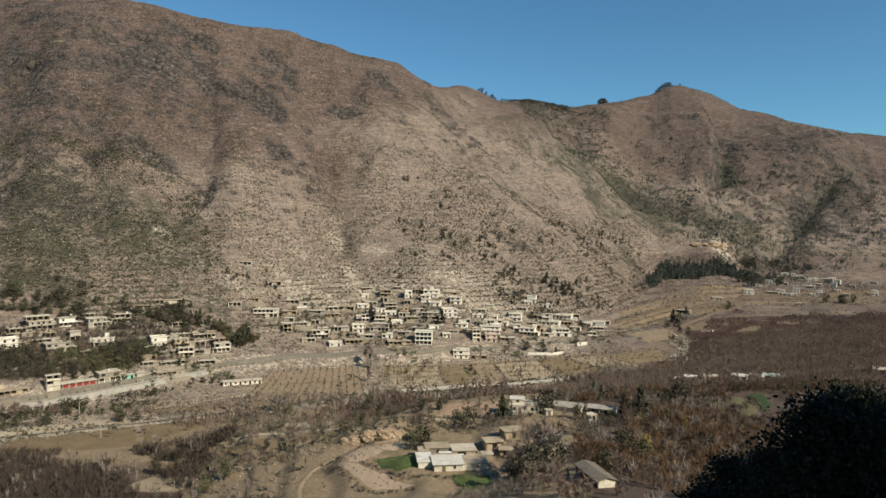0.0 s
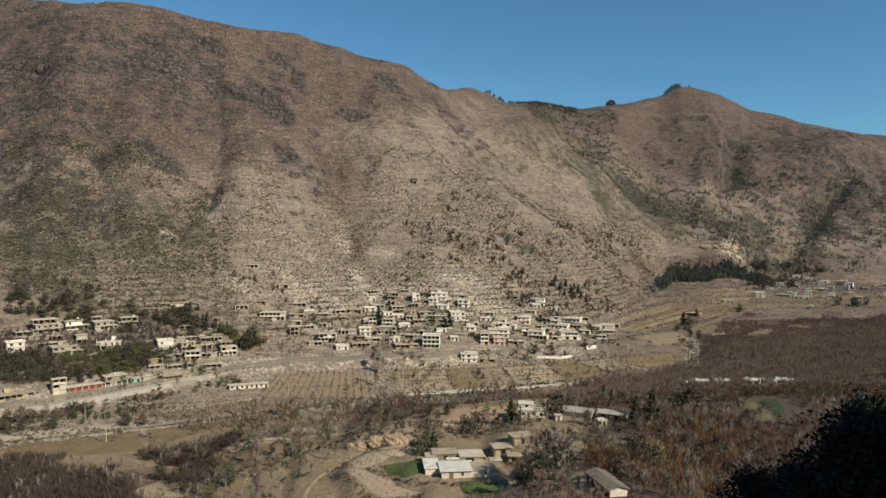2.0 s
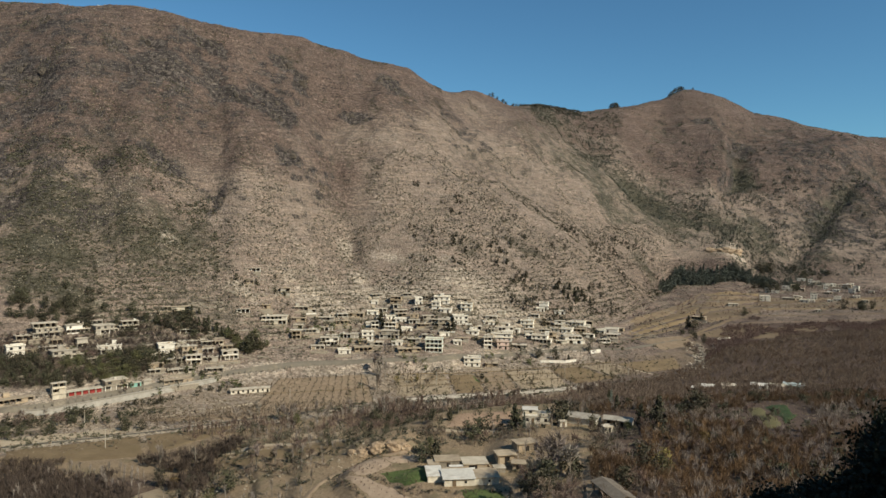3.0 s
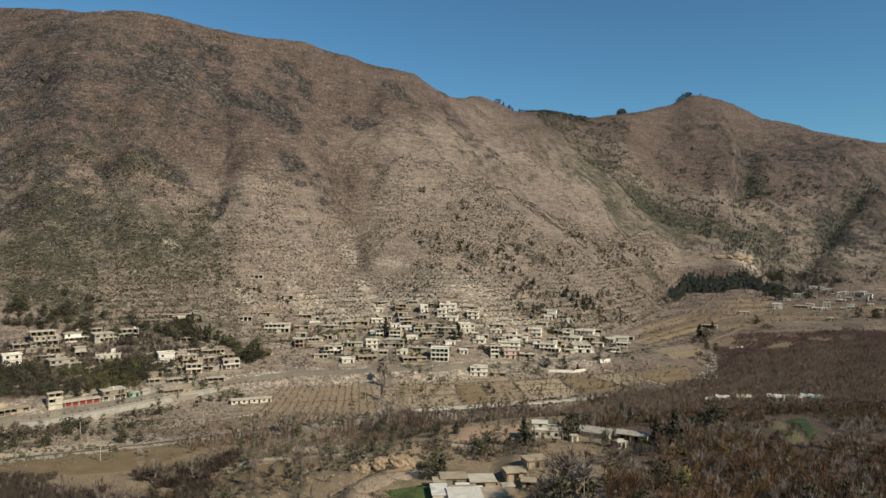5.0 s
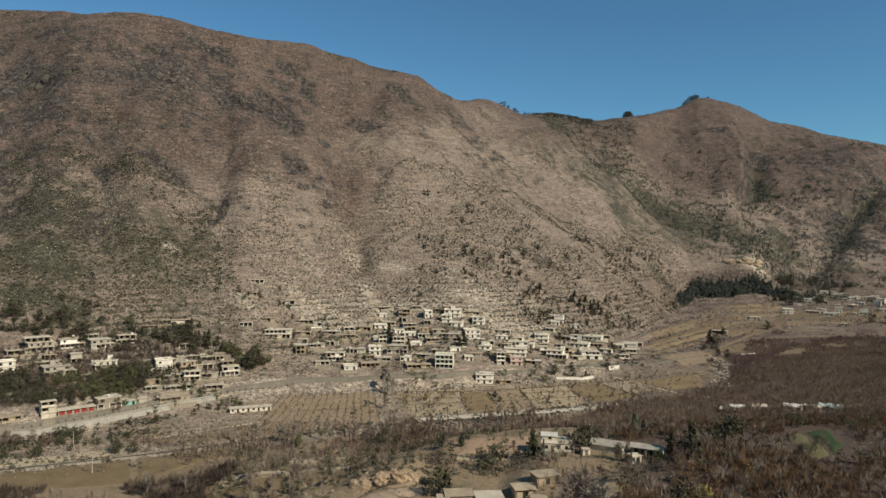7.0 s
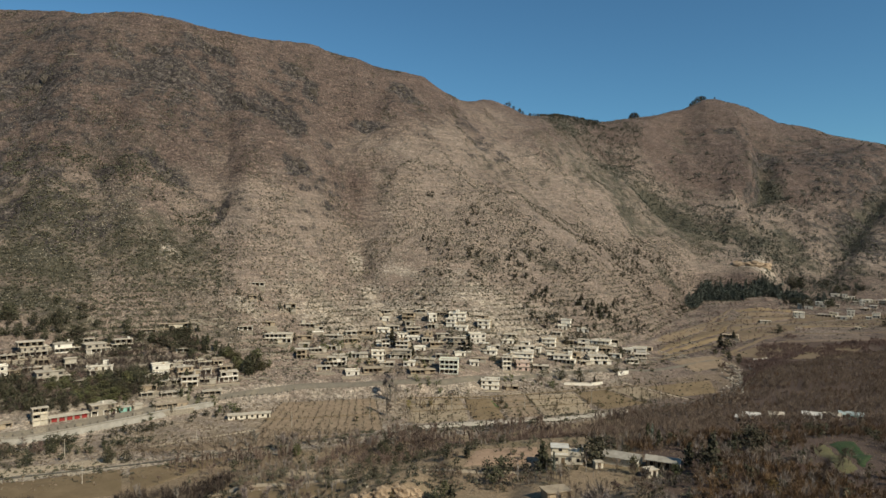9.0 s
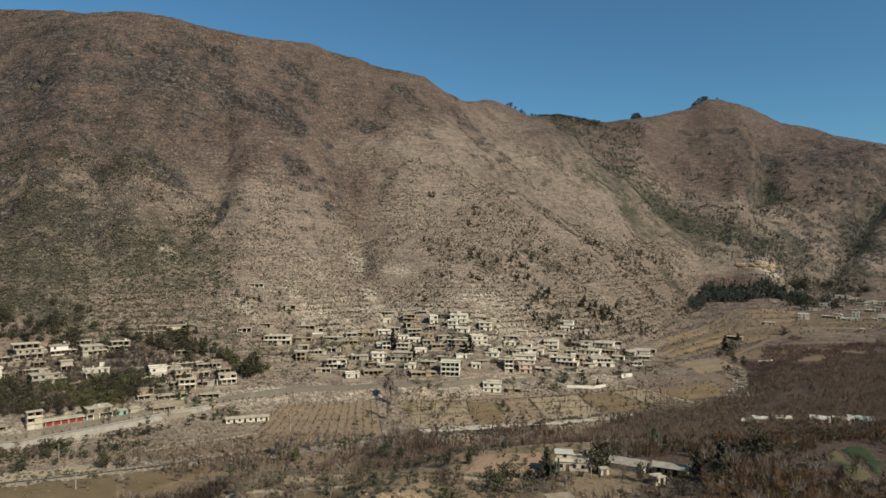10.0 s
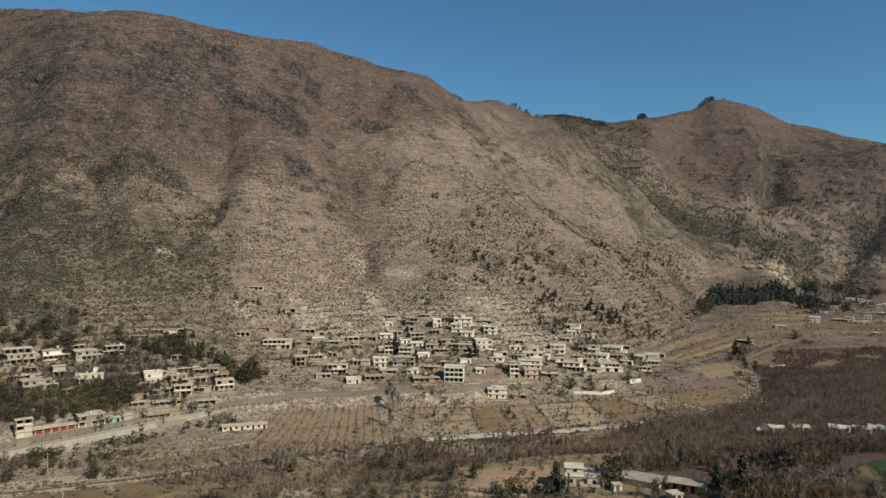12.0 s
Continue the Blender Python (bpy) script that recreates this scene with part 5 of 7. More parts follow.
def farmhouse():
    gz = z_at(4, 209)
    e = thing("farmhouse", -1, 207, gz - .2, 7, "whitewashed farmhouse with a white tin roof and earth-roofed back rooms", "house")
    box("plinth", -.3, 16.3, -.3, 8, -2.2, 0, STONE, e)
    box("front_wall_block", 0, 9.2, 0, 7.0, 0, 2.4, LIMEWASH, e)
    slab_roof("tin_roof", -.5, 9.4, -.6, 7.6, 2.55, .1, WHITE_TIN, e, .04, "pale weathered tin roof with rust stains")
    box("eave_beam", -.4, 9.3, -.5, -.36, 2.3, 2.44, WOOD, e)
    box("front_wall_block", 9.204, 16.5, .3, 7.4, 0, 2.2, LIMEWASH, e)
    slab_roof("earth_roof", 9.3, 16.8, .0, 7.7, 2.2, .3, EARTH_ROOF, e)
    box("left_wing", -4.6, -.004, 3.4, 12.0, -1.2, 2.1, LIMEWASH, e)
    slab_roof("wing_roof", -4.9, .2, 3.1, 12.3, 2.1, .2, WHITE_TIN, e)
    for x in (6.4, 13.6):
        window(e, x, 0 if x < 8 else .3, 1.1, .6, .6)
    opening(e, "door", 3.0, 0, .02, .9, 1.8, WOOD)
    box("back_room", -1.0, 6.5, 15.0, 20.0, -.5, 2.5, STONE, e)
    slab_roof("back_roof", -1.4, 6.9, 14.6, 20.4, 2.5, .28, EARTH_ROOF, e)
    box("back_room", 7.504, 15, 12.5, 18.5, -.5, 2.2, MUD, e)
    slab_roof("back_roof", 7.2, 15.4, 12.1, 18.9, 2.2, .28, ROOF, e)
    opening(e, "door", 10.5, 12.5, .02, 2.6, 1.8, INSIDE)
    opening(e, "door", 3, 15, .02, 1.0, 1.9, INSIDE)
    box("lean_to", 3.0, 7.0, 10.0, 12.5, 0, 1.9, MUD, e)
    slab_roof("lean_to_roof", 2.8, 7.2, 9.7, 12.8, 1.95, .08, WHITE_TIN, e, .05)
    box("rubble_wall", .5, 7.0, 8.4, 8.9, -.3, 2.9, STONE, e)
    box("courtyard_wall", 15.6, 16.0, 7.9, 18, -.5, 1.5, MUD, e)
    for k, (x, y, w, d, h, mat) in enumerate(((-3.5, 13.0, 3.2, 4.5, 2.2, MUD), (16.8, 9.5, 3.4, 3.0, 1.7, STONE), (8.0, 9.0, 2.6, 2.2, 1.4, LIMEWASH), (12.0, 8.4, 3.2, 2.0, 1.6, CEMENT))):
        box("store_room", x, x + w, y, y + d, -.4, h, mat, e)
        slab_roof("store_roof", x - .25, x + w + .25, y - .25, y + d + .2, h, .16, (EARTH_ROOF, ROOF, WHITE_TIN, EARTH_ROOF)[k], e)
    box("low_parapet", .2, 8.2, 7.7, 8.1, 2.6, 2.9, MUD, e)
    return e


def mud_hut(x, y, turn, w, d, h, words):
    e = thing("outbuilding", x, y, z_at(x, y), turn, words, "hut", "outbuildings behind the farmhouse")
    box("wall", -w / 2, w / 2, .6, d, -1, h, MUD, e)
    slab_roof("roof", -w / 2 - .4, w / 2 + .4, -.2, d + .3, h, .28, EARTH_ROOF, e)
    for px in (-w / 2 + .2, w / 2 - .2):
        box("post", px - .1, px + .1, 0, .2, -.6, h, WOOD, e)
    opening(e, "door", 0, .6, .02, 1.4, 1.7, INSIDE)
    return e


def gable_shed(name, x, y, turn, w, length, h, rise, words, wall, roof, posts_left=True, open_front=False):
    """A long shed with a low pitched roof; its length runs along its own y axis."""
    e = thing(name, x, y, z_at(x, y + length * .3) - .1, turn, words, "shed")
    box("plinth", -w / 2 - .2, w / 2 + .2, -.2, length + .2, -2.0, .05, STONE, e)
    box("wall", -w / 2 + (1.3 if posts_left else 0), w / 2, 0, length, .05, h, wall, e)
    if posts_left:
        n = int(length / 2.4) + 1
        for k in range(n):
            py = .15 + (length - .3) * k / (n - 1)
            box("post", -w / 2, -w / 2 + .22, py - .11, py + .11, .05, h, WOOD, e)
            if k < n - 1:
                box("doorway", -w / 2 + 1.27, -w / 2 + 1.296, py + .5, py + 1.6, .1, 2.0, INSIDE, e)
        box("gable_end", -w / 2 + .22, -w / 2 + 1.296, 0, .3, .05, h, wall, e)
    # gables and two roof slopes
    for y0, y1 in ((0, .25), (length - .25, length)):
        bm = bmesh.new()
        ring = [[bm.verts.new((px, yy, pz)) for px, pz in ((-w / 2, h), (w / 2, h), (0, h + rise))] for yy in (y0, y1)]
        bm.faces.new(ring[0])
        bm.faces.new(ring[1][::-1])
        for a in range(3):
            b = (a + 1) % 3
            bm.faces.new((ring[0][b], ring[0][a], ring[1][a], ring[1][b]))
        part("gable", bm, wall, e)
    for side in (-1, 1):
        bm = bmesh.new()
        px = side * (w / 2 + .5)
        slope = rise / (w / 2)
        pts = [(0, h + rise + .02), (px, h + rise + .02 - slope * abs(px))]
        vs = [[bm.verts.new((a, yy, b + t)) for a, b in pts for t in (0, .12)] for yy in (-.5, length + .5)]
        for q in ((0, 1, 3, 2),):
            bm.faces.new([vs[0][i] for i in q])
            bm.faces.new([vs[1][i] for i in q[::-1]])
        for a, b in ((0, 1), (1, 3), (3, 2), (2, 0)):
            bm.faces.new((vs[0][a], vs[1][a], vs[1][b], vs[0][b]))
        bmesh.ops.recalc_face_normals(bm, faces=bm.faces[:])
        part("roof_slope", bm, roof, e)
    return e


def white_block():
    e = thing("villa", 33, 262, z_at(35, 262), -6, "two-level whitewashed house with a walled roof terrace", "house", "houses among the trees")
    box("plinth", -5.2, 5.2, -.2, 8, -2, 0, STONE, e)
    box("wall", -5, 5, 0, 8, 0, 2.8, LIMEWASH, e)
    slab_roof("floor_slab", -5.3, 5.3, -.3, 8.2, 2.8, .2, ROOF, e)
    box("upper_wall", -5, .2, 2.5, 8, 3.0, 4.4, LIMEWASH, e)
    slab_roof("roof_slab", -5.4, .6, 2.1, 8.3, 4.4, .18, WHITE_TIN, e, -.04)
    box("terrace_wall", .25, 5.2, -.25, -.05, 3.0, 4.3, CEMENT, e)
    box("terrace_wall", 5.0, 5.2, -.05, 8, 3.0, 4.3, CEMENT, e)
    box("terrace_wall", -5.2, .25, -.25, -.05, 3.0, 3.6, PLASTER, e)
    for x in (-3.4, .8, 3.4):
        window(e, x, 0, 1.0, .9, 1.0)
    window(e, -2.2, 2.5, 3.5, 1.0, .8)
    opening(e, "door", -1.4, 0, .02, .9, 1.95, WOOD)


def tin_shed(x, y, w, d, turn, roof, wall, words):
    e = thing("tin_shed", x, y, z_at(x, y) - .1, turn, words, "shed", "tin sheds by the river wood")
    box("wall", -w / 2, w / 2, 0, d, -1.5, 1.9, wall, e)
    slab_roof("roof", -w / 2 - .4, w / 2 + .4, -.5, d + .4, 2.05, .1, roof, e, .12)
    n = max(1, int(w / 3))
    for k in range(n):
        opening(e, "door", -w / 2 + w * (k + .5) / n, 0, .05, 1.0, 1.6, INSIDE)


farmhouse()
mud_hut(19, 224, 12, 6, 5, 2.4, "low mud outbuilding with an open dark front")
mud_hut(26, 229, 20, 7, 5, 2.5, "mud outbuilding with a deep earth roof")
mud_hut(22, 219, -8, 4, 3.5, 1.9, "little whitish mud store with a flat roof")
gable_shed("long_shed", 40, 161, 14, 4.6, 11.5, 2.3, .7, "long whitewashed shed with brown weathered sheet roof and dark verandah", LIMEWASH, OLD_ROOF)
white_block()
gable_shed("farm_building", 56, 261, 62, 7.0, 11, 2.6, 1.1, "low grey farm building with a dull sheet roof", LIMEWASH, DULL_ROOF, False)
gable_shed("open_shed", 67.5, 257, 66, 5.0, 10, 2.8, .8, "open shed with wooden posts and a dull sheet roof", CEMENT, DULL_ROOF, True)
e = thing("white_hut", 42.5, 258, z_at(42.5, 258), 10, "small whitewashed hut with a flat roof", "hut")
box("wall", -1.3, 1.3, 0, 2.4, -1, 1.9, LIMEWASH, e)
slab_roof("roof", -1.5, 1.5, -.3, 2.6, 1.9, .16, ROOF, e)
opening(e, "door", 0, 0, .02, .8, 1.7, WOOD)
e = thing("white_hut", 57, 249, z_at(57, 249), 20, "small white gatehouse beside the open shed", "hut")
box("wall", -1.7, 1.7, 0, 3, -1, 2.3, LIMEWASH, e)
slab_roof("roof", -2.0, 2.0, -.3, 3.3, 2.3, .2, ROOF, e)
opening(e, "door", .4, 0, .02, .9, 1.9, INSIDE)
window(e, -1.2, 0, 1.1, .6, .8)
for row in ((141, 378, 8, 4, -18, WHITE_TIN, PLASTER, "white tin shed half hidden by bare trees"), (133, 373, 4, 3, -30, WHITE_TIN, CEMENT, "small shed with a faded tin roof"),
            (154, 380, 7, 4, -14, ROOF, CREAM, "low cream shed with a grey roof"), (165, 368, 8, 4.5, -24, WHITE_TIN, PLASTER, "white tin shed with a rusty roof"),
            (174, 366, 7, 4, -20, ROOF, PINK, "faded pink shed with a grey roof"), (183, 367, 10, 5, -24, BLUE_TIN, TEAL, "shed with a pale blue tin roof and teal walls"),
            (246, 372, 9, 5, -34, ROOF, PLASTER, "white roadside building half hidden by trees")):
    tin_shed(*row)


def row_house():
    e = thing("row_house", -116, 398, z_at(-116, 398) + .1, 22, "long low whitewashed row of rooms below the road", "house")
    box("plinth", -11.2, 11.2, -.3, 5, -1.5, 0, STONE, e)
    box("wall", -11, 11, 0, 4.6, 0, 2.3, LIMEWASH, e)
    slab_roof("roof", -11.4, 11.4, -.6, 5, 2.3, .22, ROOF, e)
    for k in range(8):
        (opening(e, "door", -9.6 + k * 2.75, 0, .02, .9, 1.9, INSIDE) if k % 2 else window(e, -9.6 + k * 2.75, 0, .9, 1.0, 1.0))


def compound_wall(points, h, words):
    for a, b in zip(points, points[1:]):
        d = Vector(b) - Vector(a)
        e = thing("compound_wall", a[0], a[1], min(z_at(*a), z_at(*b)), math.degrees(math.atan2(d.y, d.x)), words, "wall", "compound walls")
        box("wall", 0, d.length, -.15, .15, -1.0, h, PLASTER, e)
        box("coping", -.05, d.length + .05, -.2, .2, h, h + .12, ROOF, e)


row_house()
compound_wall([(64, 482), (82, 482.5), (90, 487)], 2.0, "low whitewashed compound wall beside the fields")
compound_wall([(104, 505), (112, 509)], 3.0, "grey rendered compound wall below the houses")
compound_wall([(226, 577), (236, 579), (240, 583)], 1.4, "short pale wall beside the river wood")


# scraped clay banks and outcrops of rock on the slopes
def outcrop(x, y, w, h, rng, material, words, category):
    bm = bmesh.new()
    bmesh.ops.create_icosphere(bm, subdivisions=3, radius=1)
    for v in bm.verts:
        n = noise.fractal(v.co * 1.7 + Vector((x, y, 0)), .6, 2.1, 4)
        c = v.co * (1 + .35 * n)
        v.co = Vector((c.x * w, c.y * w * .55, c.z * h))
    for f in bm.faces:
        f.smooth = False
    me = bpy.data.meshes.new("rock_outcrop")
    bm.to_mesh(me)
    bm.free()
    me.materials.append(material)
    ob = new("rock_outcrop" if category == "rock" else "clay_bank", me)
    ob.matrix_world = pose(x, y, z_at(x, y) - h * .3, rng.uniform(-10, 10), rng.uniform(-10, 10), rng.uniform(-30, 30))
    return tagged(ob, words, category, "rocks on the slope" if category == "rock" else "clay banks")


rng = random.Random(5)
for cx, cy, rx, ry in ROCKS:
    for k in range(3):
        x, y = cx + rng.gauss(0, rx * .5), cy + rng.gauss(0, ry * .4)
        outcrop(x, y, rng.uniform(2, 4.5), rng.uniform(2, 4.5), rng, ROCKFACE, "dark grey jagged rock outcrop on the hillside", "rock")
for x, y, w, h in ((-20, 246, 3.4, 2.6), (-25, 245.6, 3.2, 2.8), (-15.5, 246, 2.6, 2.0), (-30, 246, 2.8, 2.2), (-34, 247, 2.2, 1.4), (377, 936, 12, 6), (393, 941, 10, 6), (361, 942, 10, 5)):
    outcrop(x, y, w, h, rng, CLAY, "bare orange clay cutting in a bank", "clay bank")


# ---------------------------------------------------------------- trees
breed("conifer_tree", lambda r: conifer(r.uniform(8, 9.5), r.uniform(2.5, 3.3), r, 15), BARK, EVERGREEN, label="dark green conifer among the houses", count=4)
breed("cypress_tree", lambda r: conifer(8.5, .95, r, 16, .7), BARK, PINE, label="slim dark green cypress", count=2)
breed("evergreen_tree", lambda r: round_tree(r.uniform(6.5, 8), r.uniform(2.6, 3.4), r, 48, 10, .68, .2), BARK, EVERGREEN, label="dark rounded evergreen tree", count=5)
breed("olive_tree", lambda r: round_tree(r.uniform(5, 6.5), r.uniform(2.2, 3), r, 46, 11, .5, .25), BARK, OLIVE, label="olive green leafy tree", count=4)
breed("autumn_tree", lambda r: round_tree(r.uniform(5, 6.5), r.uniform(2, 2.6), r, 34, 8, .45, .25), BARK, AUTUMN, label="small tree with yellowing leaves", count=3)
breed("bare_tree", lambda r: bare_tree(r.uniform(7, 8.5), .9, r, 4, 3, 4), BARK, TWIG, "crown", "leafless brown tree in winter", count=4)
breed("poplar_tree", lambda r: bare_tree(r.uniform(9, 11), .45, r, 4, 3, 4, 1.3), PALE_BARK, PALE_TWIG, "crown", "tall slim leafless grey poplar", count=3)
breed("pale_tree", lambda r: bare_tree(10.5, .8, r, 5, 3, 5, .9), PALE_BARK, PALE_TWIG, "crown", "big leafless tree with pale limbs", count=2)
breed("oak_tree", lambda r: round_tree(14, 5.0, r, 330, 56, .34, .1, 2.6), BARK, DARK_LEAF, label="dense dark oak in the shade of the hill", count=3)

for x, y, kind, k in ((24.5, 257, "conifer_tree", 1.12), (27.5, 254, "cypress_tree", .75), (41, 262, "evergreen_tree", 1.25), (45, 268, "evergreen_tree", 1.05), (75, 250, "conifer_tree", 1.35), (72, 243, "evergreen_tree", .9),
                      (66, 283, "cypress_tree", 1.0), (68, 282, "conifer_tree", .7), (51, 248, "bare_tree", .75), (52, 252, "olive_tree", .85), (60, 251, "evergreen_tree", .6), (47, 254, "bare_tree", .7), (64, 249, "olive_tree", .7), (9, 250, "evergreen_tree", .85), (-4, 234, "conifer_tree", .95), (-9, 235, "evergreen_tree", .8), (-6, 240, "olive_tree", .8),
                      (0.5, 276, "conifer_tree", .6), (103, 290, "evergreen_tree", 1.15), (100, 294, "olive_tree", .9), (82, 226, "autumn_tree", .9), (62, 203, "autumn_tree", 1.1), (54, 196, "evergreen_tree", 1.05), (58, 192, "olive_tree", 1.05),
                      (28, 196, "pale_tree", 1.25), (31, 199, "pale_tree", 1.15), (25, 197, "pale_tree", 1.1), (33, 192, "pale_tree", 1.0), (24, 178, "evergreen_tree", 1.0), (21, 183, "evergreen_tree", .9), (26, 186, "evergreen_tree", .95), (30, 170, "bare_tree", .9), (24, 194, "bare_tree", 1.0), (35, 196, "conifer_tree", .95), (21, 188, "bare_tree", .9), (33, 204, "evergreen_tree", .7), (44, 176, "evergreen_tree", .8),
                      (-66, 247, "bare_tree", .9), (-69, 250, "poplar_tree", .85), (-63, 252, "poplar_tree", .8), (-30, 263, "evergreen_tree", .5), (-37, 266, "evergreen_tree", .45), (-45, 263, "evergreen_tree", .55),
                      (-112, 268, "poplar_tree", .95), (-106, 265, "bare_tree", 1.0), (-98, 268, "poplar_tree", .9), (-94, 264, "bare_tree", .9), (-104, 250, "evergreen_tree", .75), (-98, 247, "autumn_tree", .8), (-92, 246, "evergreen_tree", .5),
                      (-74, 236, "evergreen_tree", .85), (-78, 228, "olive_tree", .95), (213, 611, "conifer_tree", 1.35), (217, 606, "evergreen_tree", 1.3), (240, 652, "conifer_tree", .9), (296, 688, "evergreen_tree", 1.2),
                      (-44, 412, "poplar_tree", 1.2), (-43, 409, "bare_tree", 1.1), (-41, 430, "poplar_tree", 1.3), (71.5, 260, "conifer_tree", 1.0), (76, 258, "evergreen_tree", .9), (98.6, 279, "evergreen_tree", 1.2), (103, 281, "evergreen_tree", 1.0), (69, 300, "conifer_tree", .8), (-46, 437, "poplar_tree", 1.3), (-44, 433, "poplar_tree", 1.15), (-48, 441, "poplar_tree", 1.2), (-45, 447, "conifer_tree", .6), (-43, 452, "poplar_tree", 1.0), (-36, 484, "conifer_tree", 1.0), (-47, 498, "poplar_tree", 1.3), (-52, 512, "conifer_tree", 1.35), (-49, 506, "conifer_tree", 1.1),
                      (2, 495, "conifer_tree", 1.2), (-1, 490, "conifer_tree", .9), (63, 489, "evergreen_tree", .95), (76, 489, "evergreen_tree", .8), (85, 489, "conifer_tree", .55), (75, 545, "evergreen_tree", .95), (103, 509, "evergreen_tree", .8), (114, 540, "conifer_tree", .8), (85, 556, "evergreen_tree", .8),
                      (-160, 421, "conifer_tree", .85), (-30, 486, "bare_tree", .9), (21, 438, "evergreen_tree", .55), (23, 428, "evergreen_tree", .45), (-20, 428, "autumn_tree", .75), (-24, 424, "autumn_tree", .7), (-14, 421, "bare_tree", .6), (-33, 424, "autumn_tree", .75)):
    plant(kind, x, y, k)

GROVES = [  # centre, half-sizes, count, kind, scale
    (-255, 428, 26, 16, 26, "evergreen_tree", .9, "trees above the upper hamlet"), (-182, 449, 20, 10, 24, "evergreen_tree", .8, "trees between the hamlets"), (-165, 458, 17, 9, 16, "conifer_tree", .75, "conifers between the hamlets"),
    (-135, 452, 14, 12, 18, "olive_tree", 1.0, "trees below the slope"), (-128, 445, 5, 6, 5, "evergreen_tree", 1.15, "trees below the slope"),
    (-222, 374, 28, 11, 24, "evergreen_tree", .75, "trees between hamlet and road"), (-203, 390, 20, 14, 26, "olive_tree", .85, "trees between hamlet and road"), (-190, 406, 11, 13, 20, "evergreen_tree", .85, "trees between hamlet and road"),
    (-186, 396, 8, 8, 7, "olive_tree", 1.1, "trees between hamlet and road"), (-202, 334, 14, 8, 18, "bare_tree", .75, "bare trees below the road wall"), (-190, 345, 7, 5, 6, "evergreen_tree", .6, "bushes below the road wall"),
    (-152, 330, 4, 3, 3, "evergreen_tree", .75, "bushes on the sand"), (-140, 408, 18, 5, 16, "olive_tree", .5, "bushes below the road"), (-36, 338, 10, 6, 6, "evergreen_tree", .75, "dark bushes by the river"), (-78, 342, 10, 5, 5, "olive_tree", .7, "bushes by the river"),
    (72, 590, 36, 18, 26, "evergreen_tree", .6, "conifers on the lower slope"), (108, 615, 16, 14, 14, "conifer_tree", .75, "conifers on the lower slope"), (50, 640, 34, 28, 24, "evergreen_tree", .5, "trees on the lower slope"), (75, 665, 30, 16, 10, "evergreen_tree", .55, "trees on the lower slope"),
    (-20, 285, 26, 10, 10, "evergreen_tree", .5, "bushes on the terrace edge"), (8, 262, 16, 6, 7, "evergreen_tree", .55, "bushes round the bare field"), (190, 520, 10, 26, 12, "bare_tree", .9, "bare trees by the river"), (205, 575, 10, 18, 7, "evergreen_tree", .7, "trees by the river"),
    (-70, 350, 44, 8, 30, "poplar_tree", .7, "poplars along the river"), (20, 382, 56, 6, 26, "bare_tree", .6, "bare trees along the river"), (-212, 384, 40, 16, 34, "bare_tree", .8, "bare trees between hamlet and road"), (-180, 446, 26, 12, 20, "bare_tree", .8, "bare trees between the hamlets"), (-60, 255, 30, 12, 12, "bare_tree", .7, "bare trees on the terrace"), (100, 250, 26, 18, 14, "bare_tree", .8, "bare trees on the wooded slope"),
    (430, 715, 30, 12, 6, "evergreen_tree", 1.2, "trees by the far road"), (412, 855, 40, 22, 16, "evergreen_tree", 1.1, "trees round the far village"), (470, 930, 60, 16, 14, "evergreen_tree", 1.2, "trees above the far village"), (60, 500, 60, 26, 26, "bare_tree", .6, "bare trees in the village"), (-60, 480, 64, 26, 30, "bare_tree", .65, "bare trees in the village"),
    (-20, 450, 20, 4, 8, "olive_tree", .45, "bushes below the road"), (45, 475, 25, 6, 8, "olive_tree", .4, "bushes beside the fields"), (118, 520, 14, 8, 6, "evergreen_tree", .55, "trees by the village edge"),
    (36, 150, 9, 6, 12, "bare_tree", .65, "bare trees round the long shed"), (25, 162, 6, 10, 10, "bare_tree", .7, "bare trees round the long shed"), (48, 170, 6, 12, 8, "bare_tree", .8, "bare trees round the long shed"),
    (-225, 372, 34, 12, 34, "evergreen_tree", .6, "trees above the road"), (-190, 388, 26, 10, 26, "olive_tree", .6, "trees above the road"), (-172, 452, 26, 10, 26, "evergreen_tree", .6, "trees above the hamlet"),
    (-70, 478, 60, 22, 40, "olive_tree", .45, "small trees in the village"), (30, 505, 50, 24, 40, "evergreen_tree", .5, "small trees in the village"), (100, 540, 30, 20, 20, "evergreen_tree", .5, "small trees in the village"),
    (-120, 500, 40, 22, 20, "evergreen_tree", .5, "small trees on the slope"), (-160, 405, 18, 14, 14, "evergreen_tree", .55, "small trees in the hamlet"), (-240, 440, 40, 20, 26, "evergreen_tree", .7, "trees on the dark slope"),
    (-95, 300, 40, 12, 14, "bare_tree", .6, "bare trees beside the field"), (-55, 312, 40, 14, 16, "evergreen_tree", .5, "bushes below the terrace"), (60, 230, 30, 18, 14, "bare_tree", .8, "bare trees on the wooded slope"), (20, 245, 14, 5, 6, "bare_tree", .6, "bare trees by the outbuildings"),
]
rng = random.Random(11)
LOW = {"evergreen_tree": [], "olive_tree": []}
for cx, cy, rx, ry, n, kind, k, words in GROVES:
    for j in range(n):
        a, u = rng.uniform(0, 6.28), math.sqrt(rng.random())
        if k <= .6 and kind in ("evergreen_tree", "olive_tree"):
            LOW[kind].append((cx + math.cos(a) * rx * u, cy + math.sin(a) * ry * u))
            continue
        plant(kind, cx + math.cos(a) * rx * u, cy + math.sin(a) * ry * u, k * rng.uniform(.75, 1.25), words)

